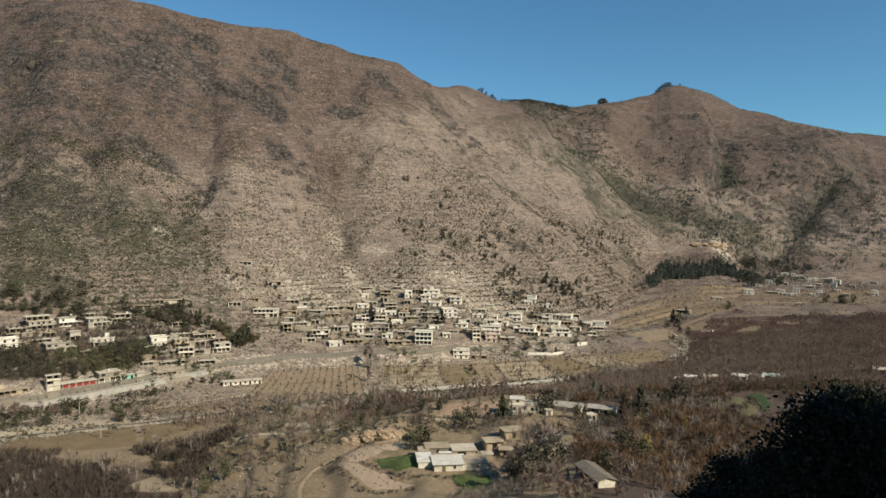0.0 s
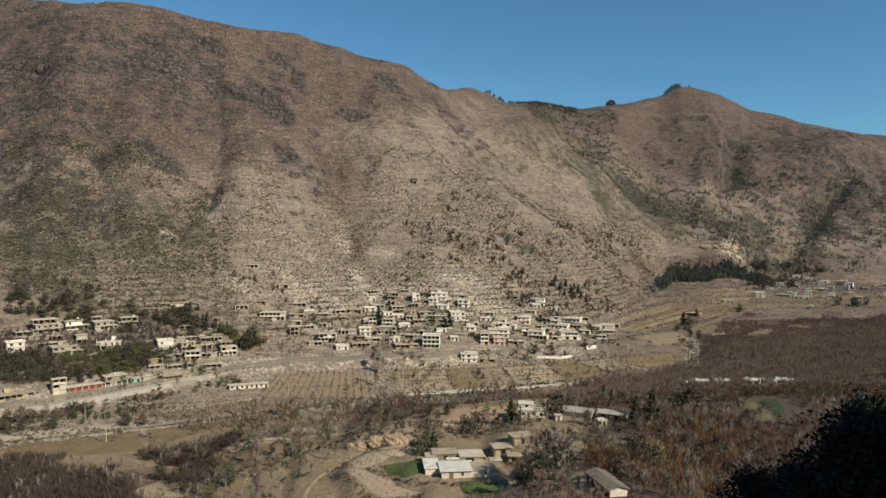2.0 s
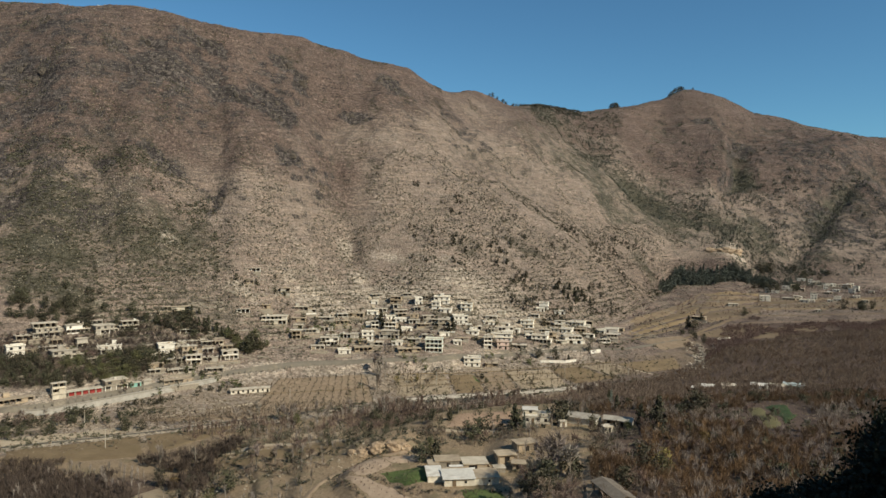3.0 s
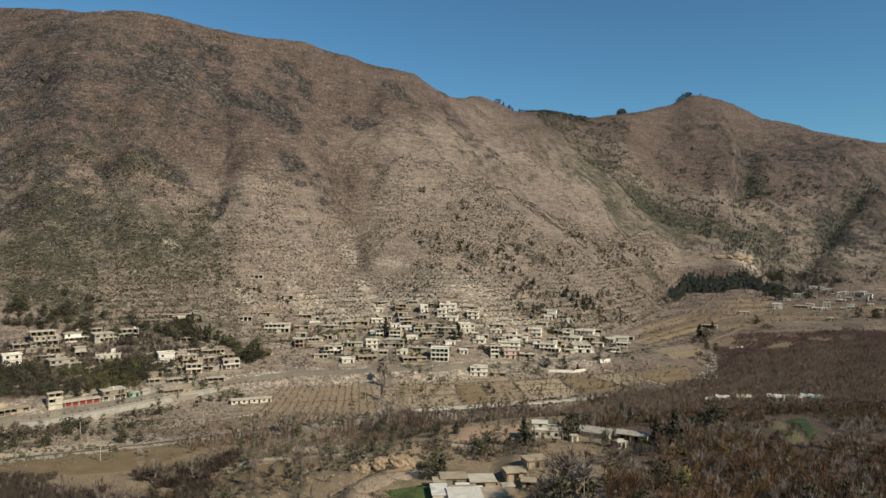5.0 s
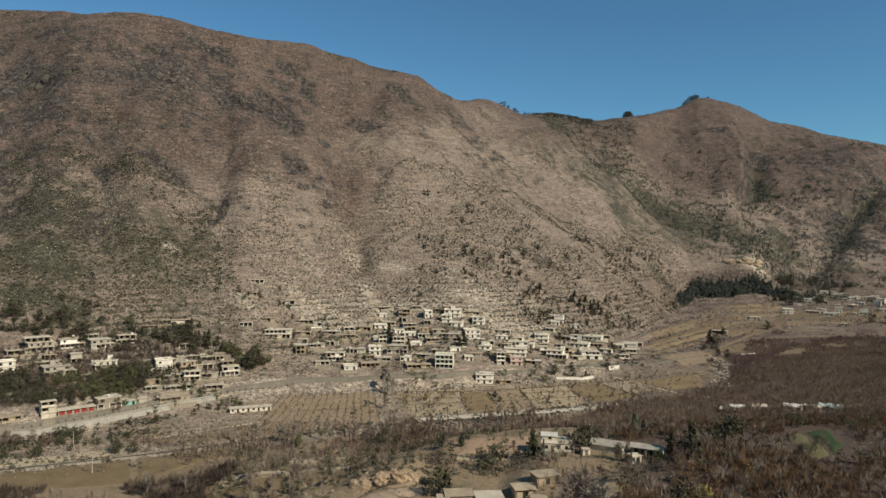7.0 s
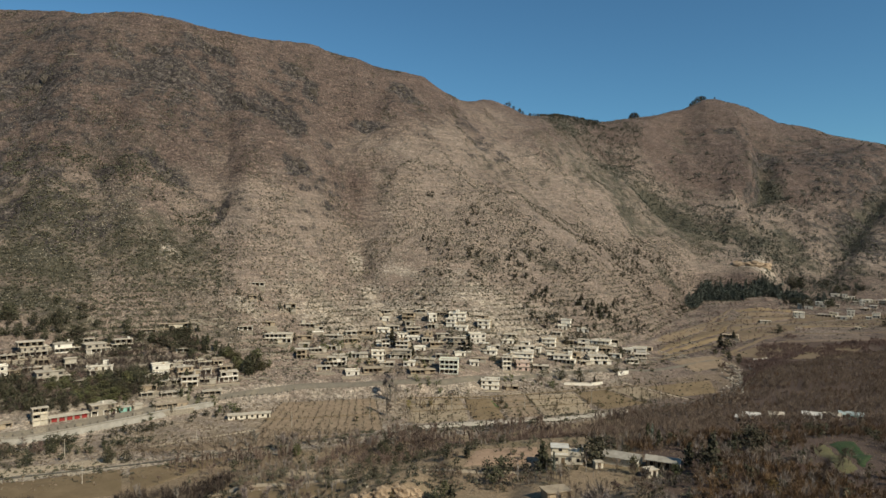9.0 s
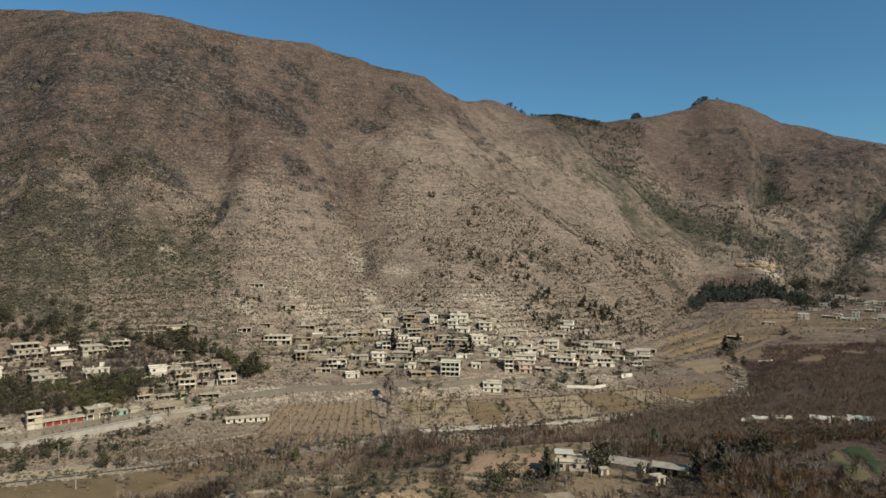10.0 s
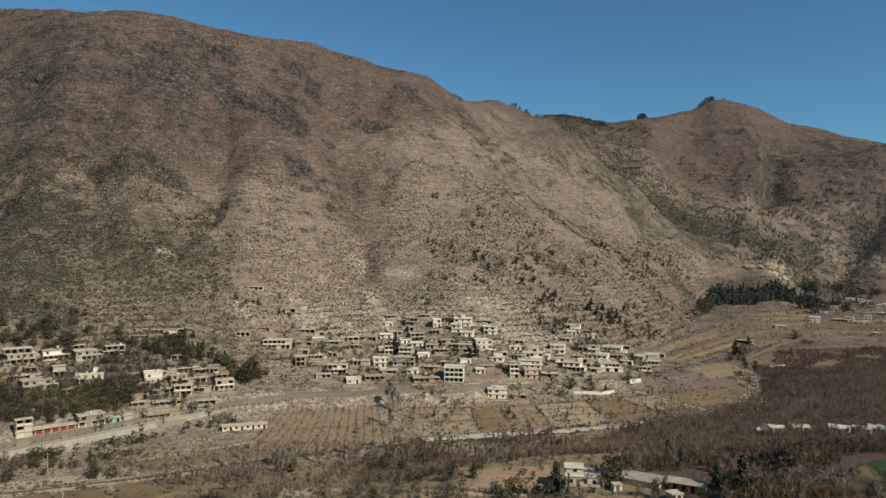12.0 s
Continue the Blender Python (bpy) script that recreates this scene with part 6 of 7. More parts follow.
# the dark oaks on the hill beside the camera, part of their shade in the leaf colour
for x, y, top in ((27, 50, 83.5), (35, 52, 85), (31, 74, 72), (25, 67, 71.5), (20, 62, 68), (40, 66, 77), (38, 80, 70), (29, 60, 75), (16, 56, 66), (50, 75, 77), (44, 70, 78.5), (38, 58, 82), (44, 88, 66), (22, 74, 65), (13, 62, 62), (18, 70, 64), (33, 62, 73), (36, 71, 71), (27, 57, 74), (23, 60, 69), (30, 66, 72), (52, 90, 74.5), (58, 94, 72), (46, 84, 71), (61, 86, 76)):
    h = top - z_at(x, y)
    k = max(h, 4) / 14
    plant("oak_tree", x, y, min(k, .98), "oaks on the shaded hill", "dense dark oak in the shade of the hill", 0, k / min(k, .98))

# trees on the skyline and in the saddle
for x, y, k in ((317, 1362, .9), (321, 1363, 1.2), (325, 1363, 1.3), (329, 1364, 1.0), (333, 1365, .7), (458, 1440, .7), (464, 1444, .9), (469, 1448, .8), (475, 1452, 1.1), (482, 1456, 1.0), (489, 1462, 1.2), (495, 1465, .9), (520, 1474, .5),
                (60, 1110, .5), (66, 1122, .7), (74, 1136, .5), (86, 1160, .8), (92, 1172, .6), (106, 1190, .7), (113, 1200, .6), (122, 1214, .8), (131, 1228, .5), (150, 1256, .6), (166, 1270, .5), (182, 1290, .7), (196, 1306, .5), (214, 1322, .7), (226, 1336, .6), (236, 1338, .6)):
    plant("evergreen_tree", x, y, k * 1.4, "trees on the skyline", "dark tree on the bare skyline")


# ---------------------------------------------------------------- scrub, orchards and woods that nobody could count
def sow(n, seed, where, keep):
    """n places inside a box (x0, x1, y0, y1) that pass keep(x, y, z, noise)."""
    r = np.random.default_rng(seed)
    out = []
    x0, x1, y0, y1 = where
    while len(out) < n:
        xs, ys = r.uniform(x0, x1, 4000), r.uniform(y0, y1, 4000)
        ns = swell(xs, ys, 40, 3, seed) + .5
        for x, y, v in zip(xs, ys, ns):
            if abs(x) < .9 * y and keep(x, y, v):
                out.append((x, y))
                if len(out) == n:
                    break
    return out


def by_plot(x, y):
    """On the plots of the wooded slope, where nothing else grows."""
    return abs((x - 118) * .913 - (y - 250) * .408) < 12 and 243 < y < 308


def side(rows, x, y, margin):
    return y - np.interp(x / y, [q[0] for q in rows], [q[1] for q in rows]) > margin


r = random.Random(3)
TUFTS = [bush(1.0, .7, r, 4, 1.05)[1] for k in range(6)]
SHRUBS = [bush(2.0, 1.3, r, 15, .95)[1] for k in range(5)]
WOODLAND = [joined(*round_tree(6, 2.1, r, 14, 4, 1.25, .2)) for k in range(5)]
PINES = [joined(*conifer(9, 1.8, r, 5, 1.7)) for k in range(4)]
SMALL_BARE = [brush(4.4, .8, r) for k in range(8)]
STONES = [stone(r) for k in range(5)]
ORCHARD = [joined(*bare_tree(2.6, 1.2, r, 3, 1, 8, .8, 3.0)) for k in range(4)]

LEAFY = [joined(*round_tree(4, 1.7, r, 18, 6, .6, .2)) for k in range(5)]
strew("village_bushes", LEAFY, LOW["evergreen_tree"], EVERGREEN, "dark evergreen bushes between houses and fields", "bushes", (.7, 1.25), 61)
strew("olive_bushes", LEAFY, LOW["olive_tree"], OLIVE, "olive green bushes between houses and fields", "bushes", (.6, 1.1), 62)
strew("hillside_scrub", TUFTS, sow(34000, 1, (-620, 330, 430, 1000), lambda x, y, v: side(FOOT, x, y, -16) and (v > .8 or y < np.interp(x / y, [q[0] for q in BENCH], [q[1] for q in BENCH]) + 70) and y < np.interp(x / y, [q[0] for q in RIDGE], [q[1] for q in RIDGE]) - 20 and v > .32), SCRUB,
      "low grey-green thorny scrub dotted over the mountain", "scrub", (.45, 1.25), 1)
strew("far_hillside_scrub", TUFTS, sow(12000, 2, (100, 1000, 880, 1480), lambda x, y, v: side(BENCH, x, y, -80) and v > .4), SCRUB, "low scrub dotted over the far mountain", "scrub", (.6, 1.5), 2)
strew("hillside_grass", TUFTS, sow(26000, 9, (-620, 330, 430, 900), lambda x, y, v: side(FOOT, x, y, -20)), DRY_TUFT, "dry yellow grass tufts over the mountain", "grass", (.3, .9), 9)
strew("thicket", SHRUBS, sow(4600, 3, (-360, -140, 400, 570), lambda x, y, v: side(FOOT, x, y, -6) and v > .42 and x < -.36 * y + 10), SCRUB, "dense dark green thicket on the slope", "thicket", (.4, 1.0), 3)
SPECK = [round_tree(6, 2.5, r, 7, 3, 1.8, .1)[1] for k in range(6)]
strew("ravine_wood", SPECK, sow(6800, 4, (100, 700, 880, 1290), lambda x, y, v: v > .2 and (abs(x / y - np.interp(y, (930, 985, 1012, 1040, 1137, 1300), (.48, .43, .377, .30, .195, .15))) < .075 * (.4 + v) or abs(x / y - np.interp(y, (960, 1020, 1104, 1183, 1260), (.50, .521, .558, .594, .63))) < .014 * (.5 + v) or math.hypot(x - 491, (y - 1150) * .4) < 34 * v)), HAZY_LEAF,
      "hazy grey-green wood filling the mountain ravine", "woodland", (.2, .62), 4)
strew("saddle_wood", WOODLAND, sow(420, 14, (90, 250, 1180, 1340), lambda x, y, v: .07 < x / y < .19 and not side(RIDGE, x, y, -12) and side(RIDGE, x, y, -80)), EVERGREEN, "dark trees below the mountain saddle", "woodland", (.3, .65), 14)
strew("pine_grove", PINES, sow(900, 5, (250, 470, 815, 950), lambda x, y, v: side(FOOT, x, y, -16 + 16 * v) and not side(FOOT, x, y, 46 - 18 * v - 30 * smooth(x / y, .43, .5) - 22 * math.exp(-((x / y - .40) / .035) ** 2)) and .296 < x / y < .505 and (v > .5 or x / y < .44)), PINE, "dense dark green pine grove at the foot of the mountain", "pine grove", (.55, 1.15), 5)
strew("far_slope_trees", SPECK, sow(2600, 15, (330, 860, 930, 1330), lambda x, y, v: v > .5 + .25 * smooth(y, 1080, 1300) + .3 * smooth(y, 1150, 1260) - .2 * np.exp(-((x / y - .43) / .035) ** 2) - .15 * np.exp(-((x / y - .56) / .04) ** 2)), HAZY_LEAF, "scattered dark trees on the far mountain", "woodland", (.25, .9), 15)
strew("slope_trees", WOODLAND, sow(300, 16, (-40, 260, 560, 900), lambda x, y, v: side(FOOT, x, y, 4) and not side(BENCH, x, y, 30) and v > .55), EVERGREEN, "scattered small green trees on the lower slope", "woodland", (.35, .95), 16)
strew("orchard_trees", ORCHARD, [(a[0] + r.uniform(-.4, .4), a[1] + r.uniform(-.4, .4)) for i in range(17) for j in range(15) for a in [((-106 + 53 * j / 14) * (1 - i / 16) + (-107 + 64 * j / 14) * i / 16, (428 + 8 * j / 14) * (1 - i / 16) + (368 + 17 * j / 14) * i / 16)]], DARK_TWIG,
      "rows of small leafless fruit trees", "orchard", (.55, .95), 6)
strew("low_orchard", ORCHARD, sow(420, 7, (-165, -40, 340, 384), lambda x, y, v: side(RIVER, x, y, 5) and not side(RIVER, x, y, 26)), TWIG, "leafless young fruit trees by the river", "orchard", (.6, 1.0), 7)
strew("river_wood", SMALL_BARE, sow(8200, 8, (20, 420, 285, 640), lambda x, y, v: x > .13 * y and not side(RIVER, x, y, -6) and side(EDGE, x, y, -14) and v > .1 + .3 * (1 - smooth(x / y, .13, .2))), TWIG, "leafless brown wood and orchards on the valley floor", "woodland", (.6, 1.05), 8)
strew("russet_wood", SMALL_BARE, sow(1300, 18, (120, 420, 300, 640), lambda x, y, v: x > .3 * y and not side(RIVER, x, y, -6) and side(EDGE, x, y, -20) and v > .5), RUSSET, "reddish leafless thicket on the valley floor", "woodland", (.5, .9), 18)
strew("bank_wood", SMALL_BARE, sow(1100, 19, (-60, 70, 300, 388), lambda x, y, v: not side(RIVER, x, y, -7) and side(EDGE, x, y, 16) and v > .3), TWIG, "brown leafless thicket beside the river", "woodland", (.5, .95), 19)
strew("slope_wood", SMALL_BARE, sow(3600, 20, (36, 230, 165, 330), lambda x, y, v: x > .2 * y and not side(EDGE, x, y, -4) and v > .3 and not by_plot(x, y) and not (38 < x < 78 and 240 < y < 275)), RUSSET, "russet leafless trees on the near slope", "woodland", (.5, 1.0), 20)
strew("near_wood", SMALL_BARE, sow(800, 21, (36, 200, 120, 300), lambda x, y, v: x > .22 * y and y > 120 and v > .35 and not (32 < x < 46 and 140 < y < 176) and not (38 < x < 78 and 240 < y < 275) and not by_plot(x, y)), PALE_TWIG, "grey leafless trees on the near slope", "woodland", (.6, 1.15), 21)
strew("left_thicket", SMALL_BARE, sow(2500, 22, (-230, -84, 205, 288), lambda x, y, v: side(TERRACE, x, y, -8) and not side(EDGE, x, y, 12) and v > .3 and not (x < -124 and y > 273 + (x + 177) * .27)), DARK_TWIG, "dense leafless brown thicket beside the field", "woodland", (.6, 1.1), 22)
strew("terrace_scrub", SHRUBS, sow(900, 23, (-90, 110, 190, 300), lambda x, y, v: side(YARD, x, y, -20) and not side(EDGE, x, y, 10) and v > .5 and not (-3 < x < 30 and 265 < y < 292) and not (-34 < x < 20 and 186 < y < 242) and not (36 < x < 76 and 244 < y < 272)), SCRUB, "scrub and brambles on the near terraces", "scrub", (.3, .85), 23)
FINE_TUFTS = [bush(.6, .5, r, 7, .34)[1] for k in range(6)]
strew("terrace_grass", FINE_TUFTS, sow(11000, 24, (-130, 200, 175, 330), lambda x, y, v: side(YARD, x, y, -25) and not (-34 < x < 20 and 165 < y < 242)), DRY_TUFT, "dry brown grass over the near terraces", "grass", (.4, 1.1), 24)
strew("valley_scrub", SHRUBS, sow(700, 25, (-240, 260, 300, 600), lambda x, y, v: side(RIVER, x, y, -30) and not side(ROAD, x, y, -6) and v > .6), SCRUB, "low scrub along the river and field edges", "scrub", (.25, .7), 25)
strew("village_scrub", SHRUBS, sow(1500, 26, (-250, 160, 360, 590), lambda x, y, v: side(ROAD, x, y, 6) and not side(FOOT, x, y, 14) and v > .45), SCRUB, "bushes between the village houses", "scrub", (.25, .75), 26)
strew("slope_stones", STONES, sow(6500, 27, (-300, 330, 430, 760), lambda x, y, v: side(FOOT, x, y, -60) and not side(BENCH, x, y, 10) and v > .45), GRAVEL, "pale stones scattered on the lower slope", "stones", (.3, 1.3), 27)
strew("river_stones", STONES, sow(1100, 28, (-210, 100, 290, 430), lambda x, y, v: side(RIVER, x, y, -6) and not side(RIVER, x, y, 6)), GRAVEL, "pale boulders along the river", "stones", (.3, 1.3), 28)
strew("bank_stones", STONES, sow(45, 29, (-86, -44, 238, 274), lambda x, y, v: True), GRAVEL, "pale boulders on the terrace bank", "stones", (.4, 1.3), 29)


# dry stone walls that hold up the small terraces of the village
def terrace_walls(count, where, keep, seed, words):
    rr_ = np.random.default_rng(seed)
    pts, quads = [], []
    for x, y in sow(count, seed, where, keep):
        half, h = rr_.uniform(1.5, 4.5), rr_.uniform(.3, .8)
        turn = math.atan2(-x, y) * 1.1 + rr_.uniform(-.25, .25)
        c, s = math.cos(turn), math.sin(turn)
        n = max(2, int(half))
        base = len(pts)
        for i in range(n + 1):
            u = -half + 2 * half * i / n
            px, py = x + c * u, y + s * u + .04 * u * u * math.sin(x)
            z = z_at(px, py)
            for o, zz in ((-.3, z - .6), (-.22, z + h), (.22, z + h + .1), (.3, z - .6)):
                pts.append((px - s * o, py + c * o, zz + rr_.uniform(-.08, .08)))
        for i in range(n):
            for j in range(3):
                a = base + i * 4 + j
                quads.append((a, a + 4, a + 5, a + 1))
        quads += [(base, base + 1, base + 2, base + 3), (base + n * 4 + 3, base + n * 4 + 2, base + n * 4 + 1, base + n * 4)]
    me = bpy.data.meshes.new("terrace_walls")
    fill(me, pts, quads)
    me.polygons.foreach_set("use_smooth", np.zeros(len(me.polygons), bool))
    me.materials.append(STONE)
    tagged(new("terrace_walls", me), words, "stone walls", kind="stuff")


terrace_walls(380, (-250, 175, 360, 590), lambda x, y, v: side(ROAD, x, y, 7) and not side(FOOT, x, y, 26), 41, "dry stone walls holding the village terraces")
terrace_walls(160, (150, 480, 560, 900), lambda x, y, v: side(ROAD, x, y, 10) and not side(FOOT, x, y, -6), 42, "dry stone walls holding the far terraced fields")

strew("terrace_orchard", SMALL_BARE, sow(900, 51, (150, 560, 560, 890), lambda x, y, v: .26 < x / y < .68 and side(ROAD, x, y, 8) and not side(FOOT, x, y, -4) and v > .45), TWIG, "leafless fruit trees on the far terraces", "orchard", (.45, .8), 51)
strew("east_scrub", SHRUBS, sow(700, 52, (150, 600, 560, 900), lambda x, y, v: .26 < x / y < .7 and side(ROAD, x, y, 6) and not side(FOOT, x, y, 10) and v > .4), SCRUB, "low scrub between the far terraces", "scrub", (.3, .8), 52)
# filler that closes gaps in the oaks' mass, with shade in its leaf colour
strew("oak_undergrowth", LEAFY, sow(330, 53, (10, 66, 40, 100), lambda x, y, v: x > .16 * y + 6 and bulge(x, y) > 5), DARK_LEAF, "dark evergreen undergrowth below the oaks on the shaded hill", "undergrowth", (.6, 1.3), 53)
strew("riverside_scrub", SHRUBS, sow(520, 54, (-230, 130, 280, 460), lambda x, y, v: side(RIVER, x, y, -9) and not side(RIVER, x, y, 8) and v > .45), SCRUB, "brown scrub along both banks of the river", "scrub", (.3, .9), 54)
strew("wall_foot_bushes", LEAFY, sow(60, 55, (-220, -120, 325, 420), lambda x, y, v: side(FIELD_TOP, x, y, -12) and not side(FIELD_TOP, x, y, -2)), EVERGREEN, "dark bushes at the foot of the road wall", "bushes", (.5, 1.1), 55)
strew("valley_grass", TUFTS, sow(9000, 56, (-240, 200, 285, 510), lambda x, y, v: side(RIVER, x, y, -24) and not side(ROAD, x, y, -4)), DRY_TUFT, "dry grass over the valley floor", "grass", (.25, .75), 56)
strew("young_orchard", ORCHARD, [(-176 + 70 * i / 15 + 14 * j / 8 + r.uniform(-.5, .5), 344 + 30 * i / 15 - 15 * j / 8 + r.uniform(-.5, .5)) for i in range(16) for j in range(9)], TWIG, "rows of young leafless fruit trees by the river", "orchard", (.6, 1.0), 57)
strew("valley_bushes", LEAFY, sow(130, 58, (-60, 140, 395, 520), lambda x, y, v: side(RIVER, x, y, 8) and not side(ROAD, x, y, -3) and v > .5), OLIVE, "small olive green bushes along the field edges", "bushes", (.3, .7), 58)
strew("plot_plants", ORCHARD, [(-35 + 2.3 * j + 18 * i / 11 + r.uniform(-.2, .2), 226 + 1.2 * j - 24 * i / 11 + r.uniform(-.2, .2)) for i in range(12) for j in range(5)] +
      [(-34 + 20 * i / 7 + 1.2 * j, 230 + 11 * i / 7 - 1.9 * j) for i in range(8) for j in range(4)], TWIG, "rows of tiny bare plants on the tilled plot", "plants", (.3, .5), 63)
strew("slope_bushes", LEAFY, sow(150, 64, (50, 230, 170, 340), lambda x, y, v: x > .25 * y and not side(EDGE, x, y, 0) and v > .4 and not by_plot(x, y)), EVERGREEN, "dark evergreen bushes among the bare trees", "bushes", (.5, 1.3), 64)
strew("hamlet_thicket", LEAFY, sow(420, 71, (-262, -150, 340, 420), lambda x, y, v: side(ROAD, x, y, 13) and not side(ROAD, x, y, 34) and x < -168), EVERGREEN, "dense dark green and brown thicket above the road", "thicket", (.4, 1.0), 71)
strew("hamlet_brush", SMALL_BARE, sow(1500, 72, (-262, -140, 340, 440), lambda x, y, v: side(ROAD, x, y, 11) and not side(ROAD, x, y, 60)), DARK_TWIG, "brown leafless brush between the hamlet houses", "brush", (.5, .95), 72)
strew("wall_brush", LEAFY, sow(110, 73, (-240, -150, 310, 372), lambda x, y, v: not side(FIELD_TOP, x, y, -4) and side(FIELD_TOP, x, y, -26) and (v > .5 or x < -185)), EVERGREEN, "dark bushes below the road wall", "bushes", (.5, 1.15), 73)
SAPLINGS = [joined(*bare_tree(6.5, .4, r, 3, 2, 4, 1.6, 1.6)) for k in range(5)]
strew("river_saplings", SAPLINGS, sow(420, 81, (-125, 90, 318, 405), lambda x, y, v: not side(RIVER, x, y, -3) and side(RIVER, x, y, -40) and v > .4), TWIG, "thin upright leafless saplings along the river", "saplings", (.6, 1.15), 81)
strew("field_saplings", SAPLINGS, sow(130, 82, (-40, 130, 396, 470), lambda x, y, v: side(RIVER, x, y, 4) and not side(ROAD, x, y, -6) and v > .5), TWIG, "thin leafless saplings along the field edges", "saplings", (.4, .9), 82)
strew("stream_rocks", STONES, [(150 + 52 * q + r.gauss(0, 2.5), 440 + 60 * q + 60 * q * q + r.gauss(0, 4)) for q in [r.random() for k in range(260)]], ROCKFACE, "dark boulders in the side stream", "stones", (.6, 2.4), 83)
strew("terrace_saplings", SAPLINGS, sow(220, 84, (-150, 60, 212, 312), lambda x, y, v: side(YARD, x, y, 4) and not side(EDGE, x, y, 20) and v > .45 and not (-36 < x < 22 and y < 244) and not (x < -100 and y > 268) and v > .6), PALE_TWIG, "thin leafless brown saplings on the near terraces", "saplings", (.4, .95), 84)
strew("terrace_bushes", LEAFY, sow(110, 85, (-110, 30, 240, 300), lambda x, y, v: v > .55), EVERGREEN, "small dark bushes along the terrace edge", "bushes", (.25, .6), 85)
strew("east_field_brush", SMALL_BARE, sow(4200, 86, (180, 480, 480, 700), lambda x, y, v: side(RIVER, x, y, -8) and not side(ROAD, x, y, -40 + 60 * (v - .5)) and .372 < x / y < .7 and v > .3), TWIG, "brown leafless brush over the far fields", "brush", (.35, .75), 86)
strew("east_field_bushes", SHRUBS, sow(260, 87, (190, 480, 545, 700), lambda x, y, v: not side(ROAD, x, y, -5) and .32 < x / y < .7), SCRUB, "low scrub over the far fields", "scrub", (.3, .9), 87)


def inside(corners, count, seed):
    """count places within a four-cornered plot."""
    g = np.random.default_rng(seed)
    a, b, c, d = [np.array(q, float) for q in corners]
    return [tuple((a * (1 - u) + b * u) * (1 - v) + (d * (1 - u) + c * u) * v) for u, v in g.uniform(.03, .97, (count, 2))]


PLOTS = [f[1] for f in FIELDS if f[0] == "wheat_field" and f[2] is WHEAT]
strew("wheat_blades", FINE_TUFTS, [q for k, corners in enumerate(PLOTS) for q in inside(corners, 520, 200 + k)], GREEN_BLADE, "short green winter wheat on the plots", "wheat", (.3, .6), 91, .2)
strew("plot_weeds", FINE_TUFTS, [q for k, corners in enumerate(PLOTS) for q in inside(corners, 90, 300 + k)], DRY_TUFT, "dry weeds among the green plots", "weeds", (.3, .6), 92, .2)
CLEAR = lambda x, y: not (-3 < x < 30 and 265 < y < 292) and not (-40 < x < 24 and 180 < y < 242) and not (28 < x < 78 and 244 < y < 276) and not (36 < x < 47 and 154 < y < 178)
strew("terrace_thicket", SMALL_BARE, sow(520, 95, (-95, 100, 236, 300), lambda x, y, v: CLEAR(x, y) and v > .45 and not (-40 < x < -6 and y < 256) and not (x < -34 and 254 < y < 270)), TWIG, "brown leafless thicket on the near terraces", "thicket", (.3, .75), 95)
strew("bank_bushes", LEAFY, sow(230, 96, (-110, 60, 225, 300), lambda x, y, v: CLEAR(x, y) and v > .5 and not (-40 < x < -6 and y < 256) and not (x < -34 and 256 < y < 268)), SCRUB, "grey-brown bushes on the terrace banks", "bushes", (.25, .75), 96)
strew("yard_brush", SMALL_BARE, sow(260, 97, (-60, 34, 160, 200), lambda x, y, v: not (-40 < x < 20 and y > 178) and v > .35), PALE_TWIG, "pale leafless brush below the farm plots", "brush", (.35, .7), 97)
strew("bank_boulders", STONES, sow(150, 98, (-96, -30, 236, 258), lambda x, y, v: v > .35), GRAVEL, "pale boulders on the terrace bank", "stones", (.25, 1.1), 98)
strew("russet_slope_brush", SMALL_BARE, sow(700, 99, (50, 108, 150, 250), lambda x, y, v: x > .27 * y and CLEAR(x, y) and v > .3), RUSSET_LIGHT, "orange brown leafless brush on the near slope", "brush", (.45, .95), 99)
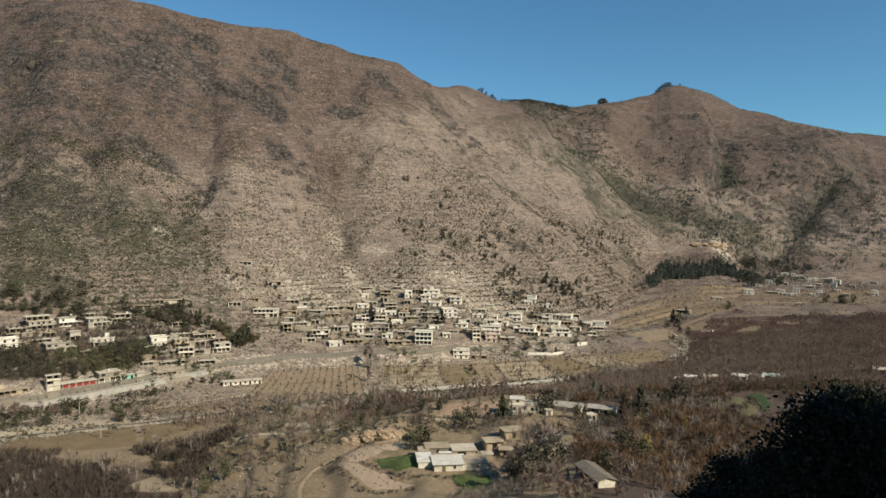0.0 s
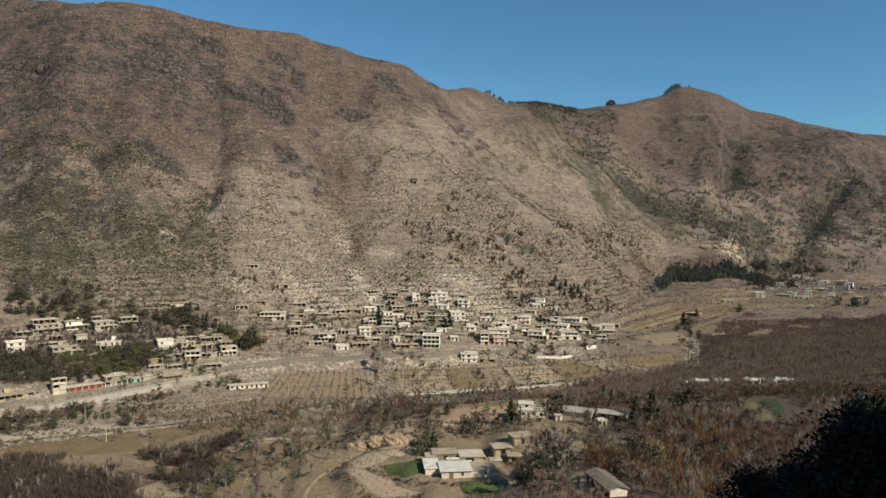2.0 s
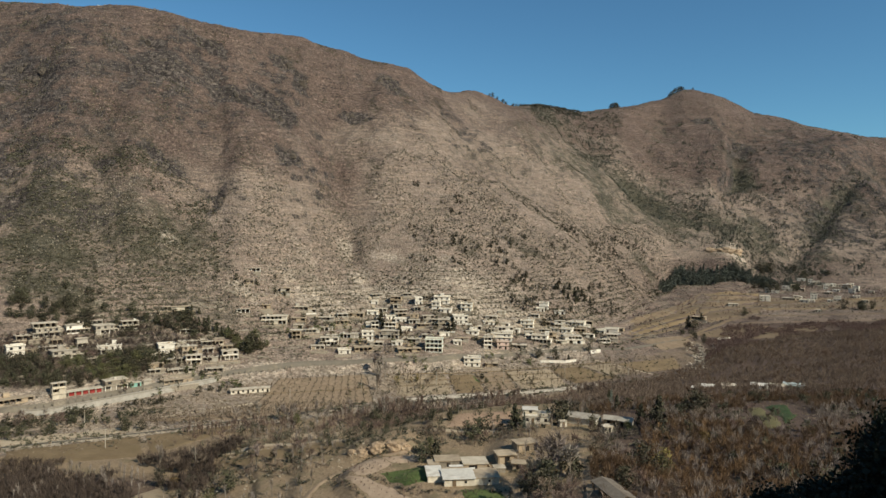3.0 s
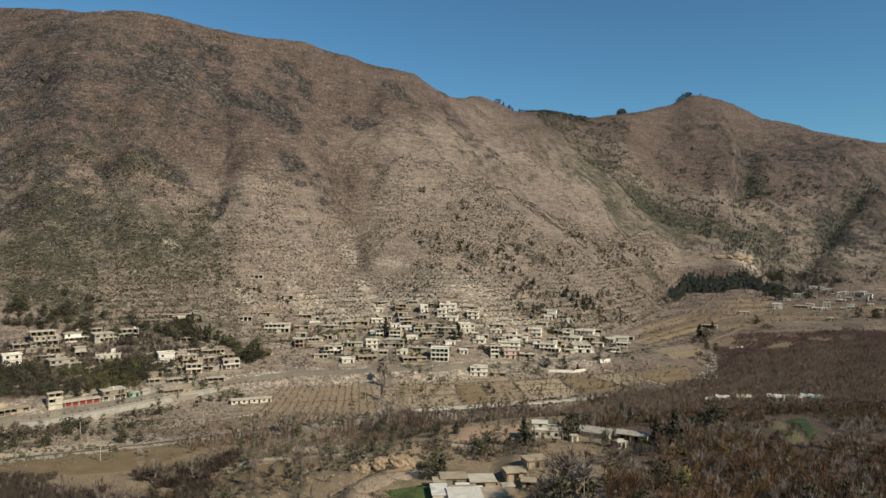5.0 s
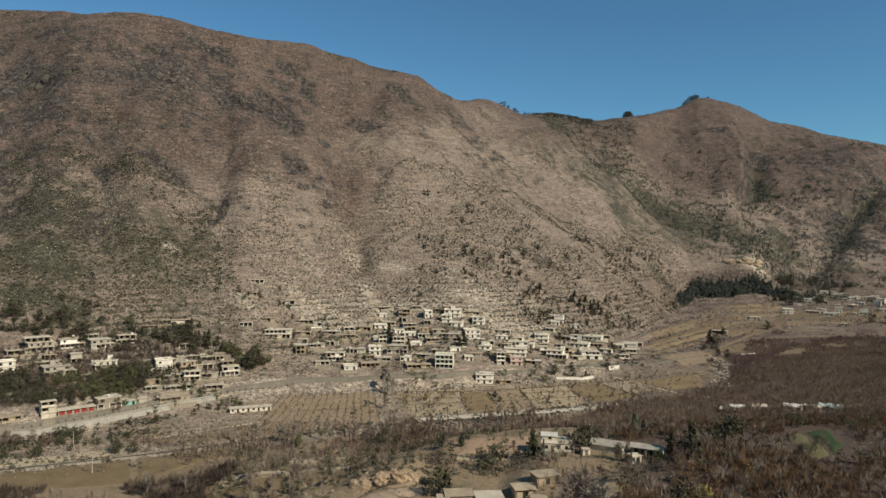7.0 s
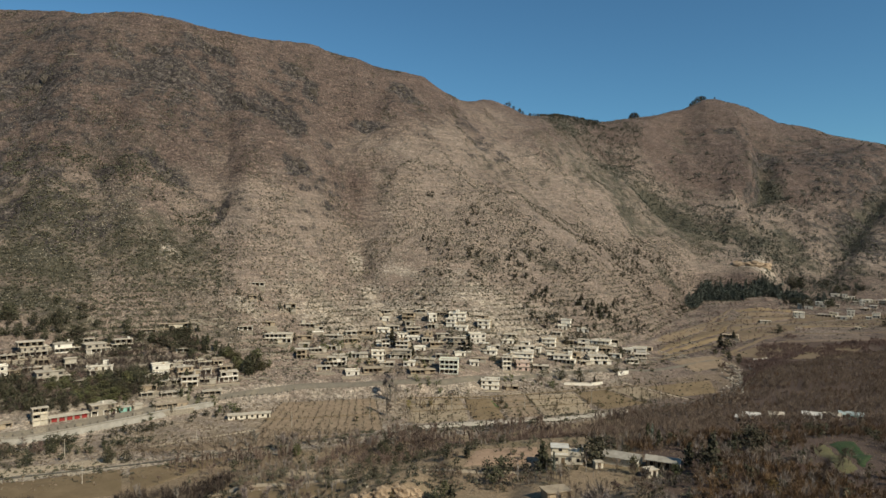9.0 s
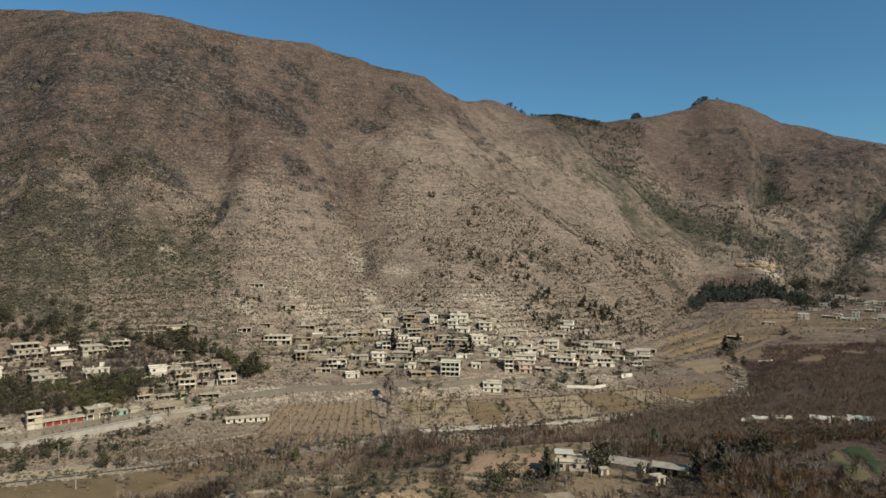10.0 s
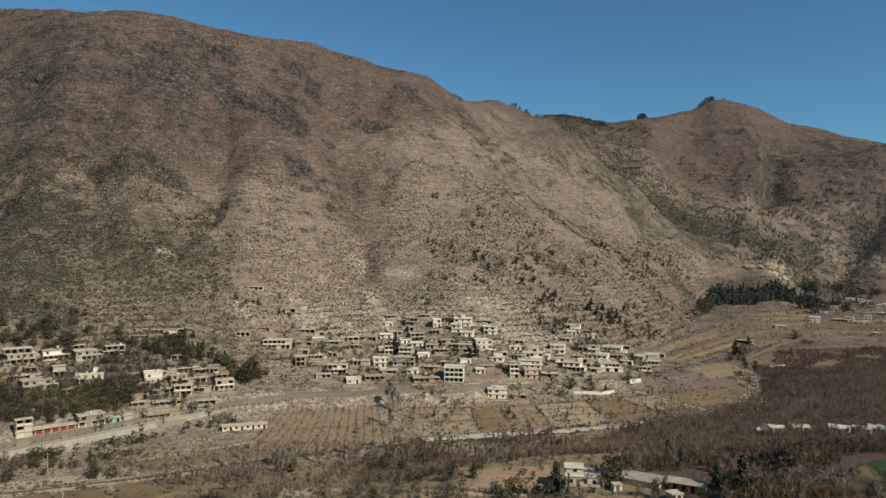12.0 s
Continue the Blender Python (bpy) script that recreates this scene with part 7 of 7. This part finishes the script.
strew("summit_stones", STONES, [(-427 + 1.7 * k + r.uniform(-.6, .6), 752 + r.uniform(-2, 2)) for k in range(9)] + [(-393 + 2.2 * k, 750 + r.uniform(-3, 3)) for k in range(5)], PLASTER, "pale stones heaped on the mountain top", "stones", (1.2, 2.6), 101)
# hedges along the banks between the fields, and washed stones in the side stream
HEDGES = [[(-34, 438), (0, 445), (38, 457), (90, 478), (114, 486)], [(0, 444), (4, 406)], [(17, 449), (23, 409)], [(37, 456), (43, 416)], [(69, 467), (76, 430)], [(91, 476), (108, 449)],
          [(-30, 417), (20, 428), (75, 443), (110, 447)], [(-34, 428), (1, 433), (39, 446), (72, 456)], [(104, 492), (127, 467), (141, 449)], [(114, 486), (168, 510)], [(-108, 398), (-48, 412)], [(-108, 366), (-42, 384)]]
strew("field_hedge", SHRUBS, [(q.x + r.gauss(0, .7), q.y + r.gauss(0, .7)) for line in HEDGES for q in course(line, 2.2) if r.random() < .75], SCRUB, "low dark hedges on the banks between the fields", "hedge", (.2, .62), 102)
strew("stream_stones", STONES, [(152 + 48 * q + r.gauss(0, 3), 443 + 58 * q + 56 * q * q + r.gauss(0, 5)) for q in [r.random() for k in range(220)]], BAR, "pale washed boulders in the side stream", "stones", (.5, 2.0), 103)
BANKS = [[(-39, 227), (-29, 241.5), (-10, 246)], [(-38, 226), (-28, 212), (-20, 198.5), (-6, 197)], [(-24, 221), (-12, 208), (0, 203.5), (17, 204)], [(19, 206), (21, 192), (20, 180)]]
strew("plot_edge_brush", SHRUBS, [(q.x + r.gauss(0, .6), q.y + r.gauss(0, .6)) for line in BANKS for q in course(line, .9) if r.random() < .8], SCRUB, "brown scrub along the banks of the farm plots", "scrub", (.2, .6), 104)
strew("plot_edge_twigs", SMALL_BARE, [(q.x + r.gauss(0, 1.0), q.y + r.gauss(0, 1.0) - 1) for line in BANKS[1:] for q in course(line, 1.6) if r.random() < .6], TWIG, "brown leafless twigs along the banks of the farm plots", "brush", (.2, .5), 105)
